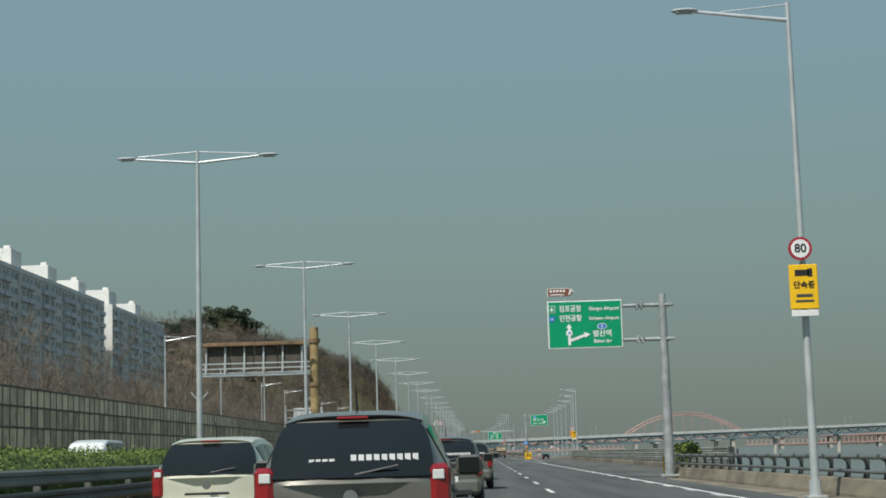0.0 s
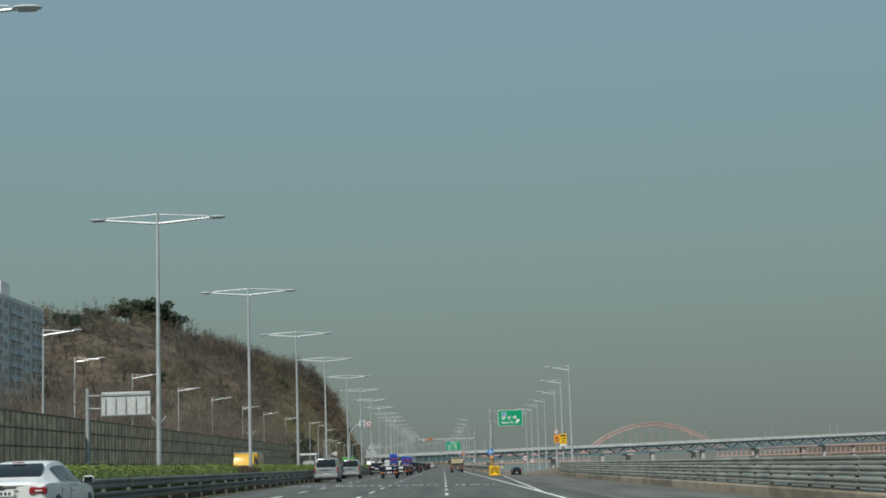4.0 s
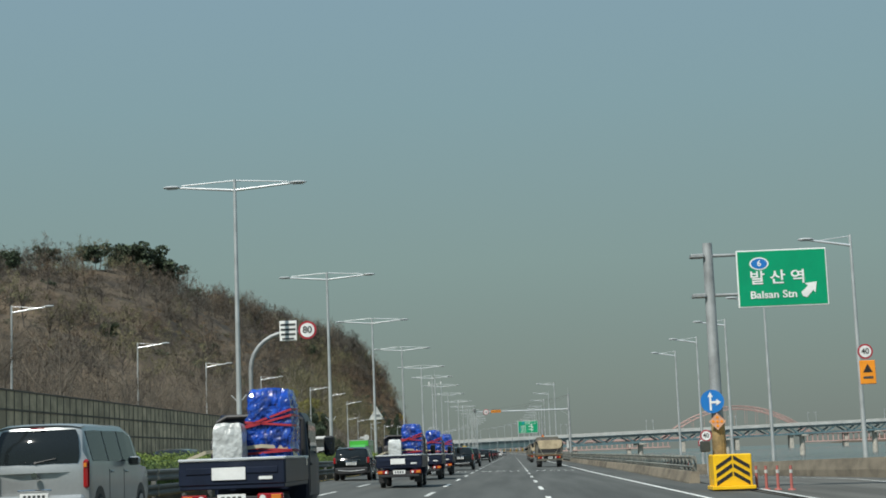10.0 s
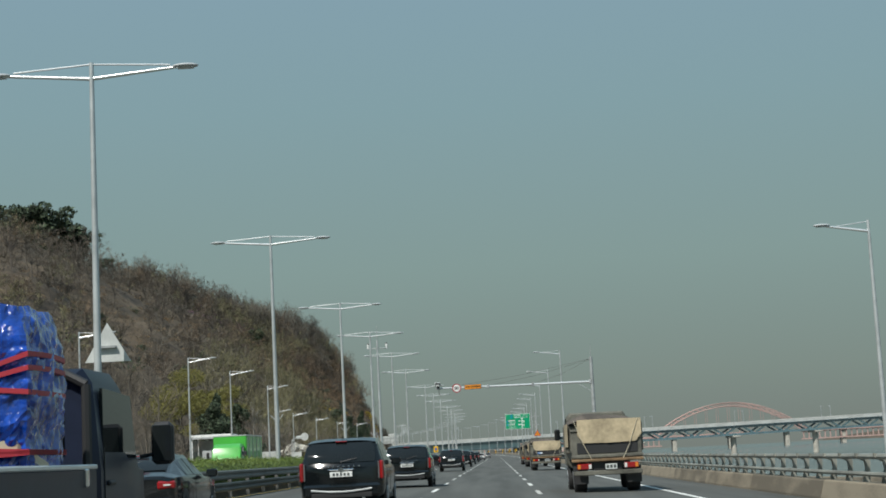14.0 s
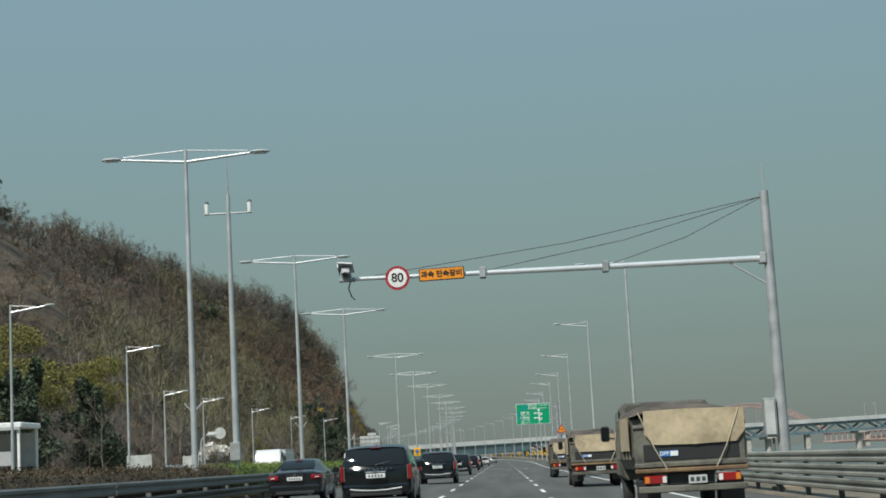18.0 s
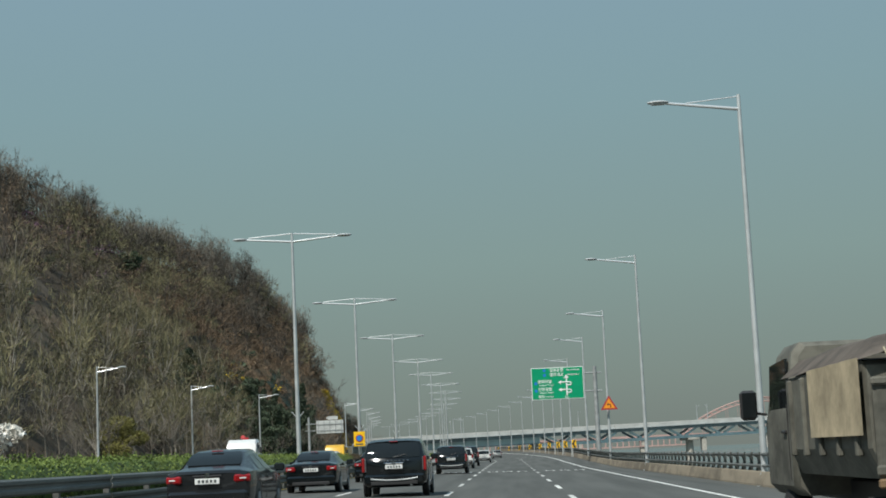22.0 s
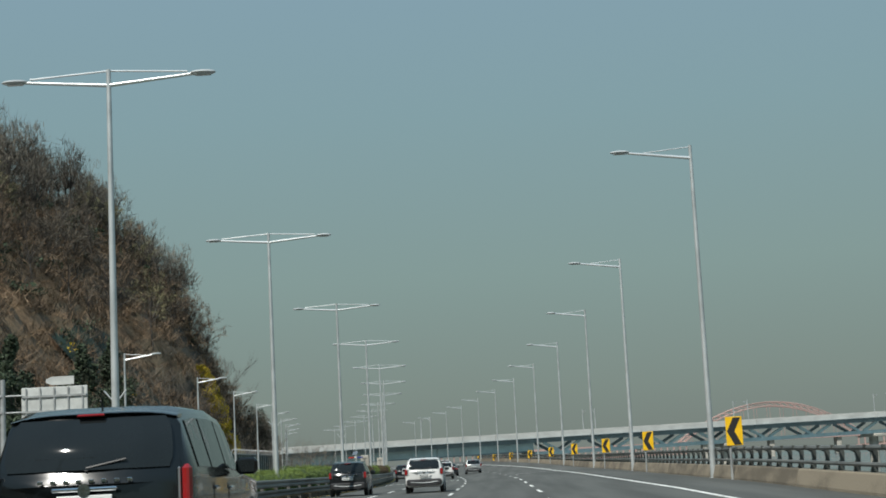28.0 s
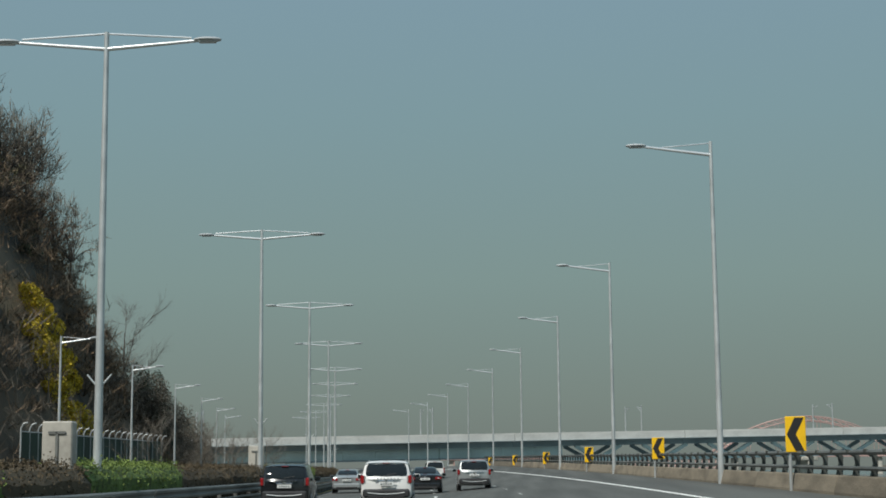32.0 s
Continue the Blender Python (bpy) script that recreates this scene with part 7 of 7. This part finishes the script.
car(HATCH, on_road(13.9, 345.0, -0.69), P_BLACK, "black hatchback on the exit lane")
# one silver van set twice, at spots fitted to the camera's view
car(VAN, on_road(-6.9, 220.5), P_SILVER, "silver passenger van with tall red tail lamps")
car(VAN, on_road(-7.0, 254.5), P_SILVER, "silver grey passenger van with dark rear glass")
car(MID, on_road(-6.5, 305.0), P_BLACK, "black suv in the inner lane", extras=("rails",))
# mostly one black suv and one dark sedan, repeated to fit the camera's view
for spec, xr, y, pm, lab, more in (
        (SEDAN, -5.95, 340.0, P_BLACK, "black sedan with red tail lamps in the inner lane", ()), (SUV, -2.4, 346.0, P_BLACK, "black suv with a large plate in the middle lane", ()),
        (SEDAN, -5.95, 374.0, P_BLACK, "glossy black sedan in the inner lane", ()), (SUV, -2.48, 374.2, P_BLACK, "black suv with upright tail lamps in the middle lane", ()),
        (MID, -7.0, 402.0, P_CHAR, "charcoal suv with roof rails ahead in the inner lane", ("rails",)), (SEDAN, -5.95, 445.0, P_CHAR, "charcoal sedan with red tail lamps in the inner lane", ()),
        (SUV, -2.4, 435.0, P_BLACK, "tall black suv in the middle lane", ()), (SEDAN, -5.95, 482.5, P_CHAR, "dark grey sedan with wide tail lamps in the inner lane", ()),
        (SUV, -2.48, 477.0, P_BLACK, "glossy black suv in the middle lane", ()), (SEDAN, -5.6, 548.5, P_BLACK, "black sedan with wide red tail lamps", ()),
        (SEDAN, -6.1, 529.0, P_BLACK, "black sedan with clear rear glass in the inner lane", ()), (SUV, -2.64, 521.5, P_BLACK, "broad black suv with red upright tail lamps", ()), (SEDAN, -5.5, 507.0, P_CHAR, "charcoal sedan following others in the inner lane", ()),
        (SEDAN, -5.95, 575.5, P_BLACK, "black sedan with a white plate in the inner lane", ()), (SUV, -2.75, 571.5, P_BLACK, "black suv with chrome letters on its tailgate", ()),
        (MID, -3.0, 603.0, P_WHITE, "white suv with a dark bumper in the middle lane", ("rails",)), (SEDAN, -6.6, 640.0, P_SILVER, "silver sedan in the inner lane", ())):
    car(spec, on_road(xr, y), pm, lab, lower=P_BLACK if spec is SUV else None, extras=more)
# the same suv, stretched taller to fit the camera's view
car(SUV, on_road(-3.1, 626.6) @ Matrix.Diagonal((1.02, 1.0, 1.1, 1.0)), P_BLACK, "large glossy black suv with upright tail lamps", lower=P_BLACK)
# one dark and one white suv, set twice to fit the camera's view
car(MID, on_road(-6.3, 688.0), P_CHAR, "dark grey suv in the inner lane before the bend", extras=("rails",))
car(MID, on_road(-2.55, 687.0), P_WHITE, "white suv with roof rails before the bend", extras=("rails",))
car(MID, on_road(-6.7, 767.0), P_CHAR, "dark grey suv in the inner lane on the bend", extras=("rails",))
car(MID, on_road(-2.8, 764.5), P_WHITE, "white suv with a dark lower bumper on the bend", extras=("rails",))
car(MID, on_road(1.1, 795.0), P_SILVER, "grey suv in the middle lane on the bend")
car(SEDAN, on_road(-6.4, 806.0), P_SILVER, "silver sedan in the inner lane on the bend")
car(SEDAN, on_road(-1.6, 795.0), P_CHAR, "charcoal sedan in the middle lane on the bend")
car(HATCH, on_road(-2.9, 845.0), P_WHITE, "white hatchback far along the bend")
car(VAN, on_road(1.2, 868.0), P_WHITE, "white van far along the bend")
# oncoming side: these face the other way
for spec, xr, y, pm, lab in ((SEDAN, -13.5, 240.0, P_WHITE, "white sedan on the opposite carriageway"), (MID, -13.0, 296.0, P_CHAR, "dark suv on the opposite carriageway"), (VAN, -17.0, 84.0, P_WHITE, "white van on the opposite carriageway"),
                             (SEDAN, -16.5, 478.0, P_SILVER, "silver sedan on the opposite carriageway"), (MID, -13.2, 598.0, P_WHITE, "white suv on the opposite carriageway"), (SEDAN, -16.5, 716.0, P_CHAR, "dark sedan on the opposite carriageway")):
    car(spec, on_road(xr, y, 0, 180), pm, lab, group="oncoming cars")


def cab(t, y0, y1, w, zb, zt, pm, split=True):
    """A short truck cab, from its back wall to its nose."""
    long = y1 - y0
    rings = []
    for u, k, top in ((0, .94, .97), (.04, 1, 1), (.55, 1, 1), (.80, 1, .86), (.96, .98, .52), (1.0, .92, .46)):
        h = zb + (zt - zb) * top
        half = [(w * .9 * k, zb), (w * k, zb + .12), (w * k, lerp(zb, zt, .48)), (w * .93 * k, max(lerp(zb, zt, .5), h - .12)), (w * .84 * k, h)]
        rings.append([(x, y0 + u * long, z) for x, z in half] + [(-x, y0 + u * long, z) for x, z in half[::-1]])
    c = part("cab", Geo().loft(rings), pm, t, smooth=35)
    part("rear_window", Geo().box((0, y0 - .008, lerp(zb, zt, .72)), (w * 1.35, .03, (zt - zb) * .30), ch=.012), GLASS, c)
    for s in (-1, 1):
        part("side_window", Geo().prism_x([(y0 + long * .12, lerp(zb, zt, .52)), (y0 + long * .80, lerp(zb, zt, .52)), (y0 + long * .68, lerp(zb, zt, .88)), (y0 + long * .12, lerp(zb, zt, .9))], s * (w * .955), s * (w * .985)), GLASS, c)
        part("door_seam", Geo().box((s * (w + .002), y0 + long * .1, lerp(zb, zt, .35)), (.012, .014, (zt - zb) * .5)), BLACK_TRIM, c)
        part("door_handle", Geo().box((s * (w + .015), y0 + long * .2, lerp(zb, zt, .42)), (.04, .2, .04), ch=.012), BLACK_TRIM, c)
        mir = part("mirror", Geo().box((s * (w + .22), y0 + long * .82, lerp(zb, zt, .62)), (.2, .12, .38), ch=.04).tube((s * w, y0 + long * .85, lerp(zb, zt, .55)), (s * (w + .2), y0 + long * .83, lerp(zb, zt, .57)), .02, .02, 6), BLACK_TRIM, c, smooth=35)
        part("mirror_glass", Geo().box((s * (w + .22), y0 + long * .82 - .062, lerp(zb, zt, .62)), (.16, .008, .32), ch=.003), GLASS, mir)
    return c


def wrapped(name, m, w, d, h, material, label, crumple=.05, seed=1, bands=()):
    """A box wrapped in crumpled sheet, with a domed top and strapping."""
    o = thing(name, m, label, "cargo")
    rings = []
    n = 88
    for k in range(41):
        u = k / 40
        z = h * u
        s = 1.0 if u < .75 else math.sqrt(max(.05, 1 - ((u - .75) / .27) ** 2)) * .35 + .65
        ring = []
        for i in range(n):
            a = 2 * math.pi * i / n
            ca, sa = math.cos(a), math.sin(a)
            q = max(abs(ca), abs(sa)) ** .82
            x, y = ca / q * w / 2, sa / q * d / 2
            j = 1 + crumple * noise.noise(Vector((x * 4 + seed, y * 4, z * 5))) * 1.6 + crumple * .6 * noise.noise(Vector((x * 13, y * 13 + seed, z * 13))) + crumple * .9 * abs(noise.noise(Vector((x * 11 + seed, y * 11, z * 8)))) + crumple * .4 * noise.noise(Vector((x * 30, y * 30 + seed, z * 26)))
            ring.append((x * s * j, y * s * j, z + crumple * .5 * noise.noise(Vector((x * 6, y * 6, z + seed)))))
        rings.append(ring)
    part("wrapping", Geo().loft(rings), material, o)
    for z, slope in bands:
        pts = []
        for i in range(n + 1):
            a = 2 * math.pi * i / n
            ca, sa = math.cos(a), math.sin(a)
            q = max(abs(ca), abs(sa)) ** .82
            pts.append((ca / q * w * .535, sa / q * d * .535, z + slope * ca / q))
        part("strap", Geo().loft([[(x, y, zz - .018), (x, y, zz + .018), (x * .93, y * .93, zz + .018), (x * .93, y * .93, zz - .018)] for x, y, zz in pts], caps=False), TAPE_RED, o)
    return o


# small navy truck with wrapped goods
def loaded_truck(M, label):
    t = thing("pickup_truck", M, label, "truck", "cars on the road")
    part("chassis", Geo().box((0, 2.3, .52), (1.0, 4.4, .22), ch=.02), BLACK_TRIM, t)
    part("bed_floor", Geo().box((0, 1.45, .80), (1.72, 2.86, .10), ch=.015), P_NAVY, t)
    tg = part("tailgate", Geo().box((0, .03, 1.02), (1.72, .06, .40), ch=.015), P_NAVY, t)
    part("tailgate_rail", Geo().box((0, .02, 1.23), (1.74, .09, .05), ch=.015), GALV_BRIGHT_SUNLIT, tg)
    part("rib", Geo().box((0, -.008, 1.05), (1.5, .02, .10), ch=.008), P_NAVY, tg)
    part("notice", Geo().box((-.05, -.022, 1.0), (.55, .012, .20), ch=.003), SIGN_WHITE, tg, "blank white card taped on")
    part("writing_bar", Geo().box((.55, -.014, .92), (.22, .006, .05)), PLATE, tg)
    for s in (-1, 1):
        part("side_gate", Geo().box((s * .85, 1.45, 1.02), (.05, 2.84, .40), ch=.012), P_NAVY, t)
        part("gate_rail", Geo().box((s * .85, 1.45, 1.235), (.07, 2.84, .04), ch=.01), GALV_BRIGHT_SUNLIT, t)
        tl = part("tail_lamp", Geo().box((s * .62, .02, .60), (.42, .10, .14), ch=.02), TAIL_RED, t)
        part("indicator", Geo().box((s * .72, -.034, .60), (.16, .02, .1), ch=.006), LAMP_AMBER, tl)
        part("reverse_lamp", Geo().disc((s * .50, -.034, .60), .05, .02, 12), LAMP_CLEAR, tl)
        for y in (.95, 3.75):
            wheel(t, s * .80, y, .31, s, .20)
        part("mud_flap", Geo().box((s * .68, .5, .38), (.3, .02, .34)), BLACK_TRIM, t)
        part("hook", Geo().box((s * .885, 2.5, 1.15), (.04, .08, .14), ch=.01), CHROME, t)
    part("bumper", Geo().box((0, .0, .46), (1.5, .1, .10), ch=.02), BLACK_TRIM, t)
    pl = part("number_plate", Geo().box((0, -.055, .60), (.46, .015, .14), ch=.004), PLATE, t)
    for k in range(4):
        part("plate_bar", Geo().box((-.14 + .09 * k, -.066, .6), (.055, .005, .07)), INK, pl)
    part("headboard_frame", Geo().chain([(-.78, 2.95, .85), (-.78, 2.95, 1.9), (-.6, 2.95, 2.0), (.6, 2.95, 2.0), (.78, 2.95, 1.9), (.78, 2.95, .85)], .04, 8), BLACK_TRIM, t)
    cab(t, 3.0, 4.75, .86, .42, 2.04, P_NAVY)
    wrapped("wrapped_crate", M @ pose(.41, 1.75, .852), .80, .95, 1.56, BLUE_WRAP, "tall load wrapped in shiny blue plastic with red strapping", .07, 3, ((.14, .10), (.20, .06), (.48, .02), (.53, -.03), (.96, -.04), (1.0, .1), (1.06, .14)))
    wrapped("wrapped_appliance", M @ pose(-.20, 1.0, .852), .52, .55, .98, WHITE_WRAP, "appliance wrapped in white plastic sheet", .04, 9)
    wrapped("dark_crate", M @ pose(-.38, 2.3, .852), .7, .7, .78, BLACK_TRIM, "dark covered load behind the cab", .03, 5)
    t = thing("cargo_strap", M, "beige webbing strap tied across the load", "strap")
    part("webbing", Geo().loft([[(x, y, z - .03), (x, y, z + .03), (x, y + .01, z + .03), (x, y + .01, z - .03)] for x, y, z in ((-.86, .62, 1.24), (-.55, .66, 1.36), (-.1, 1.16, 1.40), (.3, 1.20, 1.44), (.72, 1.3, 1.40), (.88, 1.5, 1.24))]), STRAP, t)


# one truck and three copies, each spot fitted to the camera's passing view
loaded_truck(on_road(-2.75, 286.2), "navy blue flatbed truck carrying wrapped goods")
loaded_truck(on_road(-2.78, 303.7), "navy flatbed truck with a tall blue-wrapped load, a copy")
loaded_truck(on_road(-2.85, 319.2), "navy flatbed truck with blue-wrapped load beside the median lane, a copy")
loaded_truck(on_road(-3.0, 252.0), "navy flatbed truck with a blank white card on its tailgate, a copy")

# dump truck
def dump_truck(m, label, tarp, with_plate):
    t = thing("dump_truck", m, label, "truck", "cars on the road")
    part("chassis", Geo().box((0, 3.0, .80), (.9, 5.8, .25), ch=.02), BLACK_TRIM, t)
    part("bumper", Geo().box((0, .02, .60), (2.1, .12, .14), ch=.02), TRUCK_GREY, t)
    rings = []
    for y, w0, w1, z1 in ((.12, .98, 1.10, 2.05), (.2, 1.0, 1.12, 2.10), (3.9, 1.0, 1.12, 2.10), (4.0, .98, 1.10, 2.05)):
        rings.append([(-w0, y, 1.02), (-w1, y, 1.30), (-w1, y, z1), (w1, y, z1), (w1, y, 1.30), (w0, y, 1.02)])
    bed_ = part("bed", Geo().loft(rings), TRUCK_GREY, t)
    for y in (.5, 1.3, 2.1, 2.9, 3.6):
        for s in (-1, 1):
            part("rib", Geo().box((s * 1.13, y, 1.65), (.06, .10, .85), ch=.015), TRUCK_GREY, bed_)
    tg = part("tailgate", Geo().box((0, .08, 1.48), (2.16, .10, .92), ch=.03), TRUCK_GREY, t)
    part("gate_bar", Geo().box((0, .02, 1.10), (2.2, .06, .10), ch=.02).box((0, .02, 1.9), (2.2, .06, .08), ch=.02), TRUCK_GREY, tg)
    part("gate_panel", Geo().box((.02, .024, 1.36), (1.86, .02, .34), ch=.01), BLACK_TRIM, tg, "dark recessed panel")
    part("side_sheet", Geo().loft([[(-1.17 - .015 * (i % 2), .12 + 2.3 * i / 6, lerp(1.42, 2.12, k / 4)) for i in range(7)] for k in range(5)], caps=False, closed=False), tarp, bed_, "beige sheet tied over the side", smooth=40)
    part("bed_bar", Geo().box((0, -.02, .985), (2.2, .10, .09), ch=.02), RUST, t)
    # sheet over the load, hung over the tailgate
    rings = []
    for k in range(9):
        y = .0 + 4.1 * k / 8
        ring = []
        for i in range(11):
            x = -1.14 + 2.28 * i / 10
            hump = (.26 - .10 * x) * (1 - (x / 1.14) ** 4) * min(1.0, (k + .6) / 1.6) + .05 * noise.noise(Vector((x * 2.5, y * 2, 3)))
            ring.append((x, y, 2.11 + max(.0, hump)))
        rings.append(ring)
    part("load_sheet", Geo().loft(rings, caps=False, closed=False), TARP_DARK, t, smooth=40)
    rings = [[(.06 + (-.94 + 1.96 * i / 10) * (1 - .09 * max(0, 2 - k)), -.02 - .03 * noise.noise(Vector((i * .7, k, 2))) - .01, lerp(1.50 + .02 * abs(i - 5) / 5, 2.24 - .004 * abs(i - 4), k / 6)) for i in range(11)] for k in range(7)]
    part("tail_sheet", Geo().loft(rings, caps=False, closed=False), tarp, t, "beige tarpaulin hung over the tailgate", smooth=40)
    for s in (-1, 1):
        part("rope", Geo().chain([(s * .98, -.03, 2.2), (s * .7, -.06, 1.45), (s * .45, -.05, .95)], .012, 5), STRAP, t)
        tl = part("tail_lamp", Geo().box((s * .72, -.02, .80), (.44, .08, .17), ch=.02), TAIL_RED, t)
        part("indicator", Geo().box((s * .88, -.064, .80), (.09, .015, .13), ch=.004), LAMP_AMBER, tl)
        part("reversing_lamp", Geo().box((s * .545, -.064, .80), (.08, .015, .13), ch=.004), LAMP_CLEAR, tl)
        part("mud_flap", Geo().box((s * .82, .42, .52), (.46, .02, .5)), BLACK_TRIM, t)
        for y in (.95, 4.9):
            wheel(t, s * 1.02, y, .42, s, .40 if y < 2 else .26)
    if with_plate:
        p = part("plate", Geo().box((-.42, .004, 1.33), (.36, .012, .12), ch=.003), SIGN_BLUE, tg)
        lettering("DPF", .11, SIGN_WHITE, p, (-.51, -.008, 1.33))
        part("plate_field", Geo().box((-.32, -.006, 1.33), (.15, .008, .10)), PLATE, p)
    pl = part("number_plate", Geo().box((.1, -.06, .78), (.36, .012, .17), ch=.004), SIGN_BACK, t)
    for k in range(3):
        part("plate_bar", Geo().box((-.01 + .11 * k, -.068, .78), (.07, .005, .09)), INK, pl)
    c = cab(t, 4.15, 6.0, 1.05, .75, 2.55, TRUCK_GREY)
    return t


# one dump truck repeated, spots and lowered height fitted to the camera's view
dump_truck(on_road(4.6, 358.0), "dusty beige-sheeted dump truck ahead in the outer lane", TARP, False)
LOW = Matrix.Diagonal((1.0, 1.0, 0.94, 1.0))
dump_truck(on_road(4.75, 423.0) @ LOW, "dusty grey dump truck with a beige tarpaulin over its tailgate", TARP, True)
dump_truck(on_road(4.9, 456.0) @ LOW, "dusty dump truck with a covered load in the outer lane", TARP, True)
dump_truck(on_road(5.0, 487.5) @ LOW, "dusty grey dump truck with a humped covered load", TARP, True)


def lorry(m, label, cab_paint, box_mat, high, kind="box_truck", category="truck", long=5.0):
    t = thing(kind, m, label, category, "oncoming cars")
    part("chassis", Geo().box((0, long / 2, .75), (.9, long + 1.6, .22), ch=.02), BLACK_TRIM, t)
    b = part("box", Geo().box((0, long / 2, .95 + high / 2), (2.3, long, high), ch=.06), box_mat, t)
    part("roof_edge", Geo().box((0, long / 2, .95 + high), (2.34, long + .04, .08), ch=.02), LAMP_SHELL, b)
    for k in range(4):
        part("rib", Geo().box((1.16, (k + .5) * long / 4, .95 + high / 2), (.03, .08, high * .92)), LAMP_SHELL, b)
        part("rib", Geo().box((-1.16, (k + .5) * long / 4, .95 + high / 2), (.03, .08, high * .92)), LAMP_SHELL, b)
    for s in (-1, 1):
        for y in (1.0, long + .7):
            wheel(t, s * 1.05, y, .42, s, .28)
    cab(t, long + .1, long + 1.8, 1.05, .6, 2.5, cab_paint)
    return t


lorry(on_road(-16.8, 254.0, 0, 180), "yellow lorry with a white box on the opposite carriageway", P_YELLOW, P_YELLOW, 1.7)
lorry(on_road(-17.0, 424.0, 0, 180), "green bus on the opposite carriageway", P_GREEN, P_GREEN, 2.1, "bus", "bus", 7.0)
lorry(on_road(-16.8, 518.0, 0, 180), "white lorry with a pale green cab on the opposite carriageway", P_WHITE, P_WHITE, 1.5)
lorry(on_road(-16.8, 640.0, 0, 180), "yellow tipper lorry on the opposite carriageway", P_YELLOW, P_YELLOW, 1.3)
t = lorry(on_road(-16.6, 583.0, 0, 180), "white lorry with a red folded crane on the opposite carriageway", P_WHITE, P_WHITE, .5)
part("crane_arm", Geo().box((0, 4.6, 2.0), (.4, .4, 1.3), ch=.04).box((.2, 3.9, 2.45), (.26, 1.6, .26), Matrix.Rotation(.3, 3, "X"), ch=.03), P_RED, t, "red folded crane")
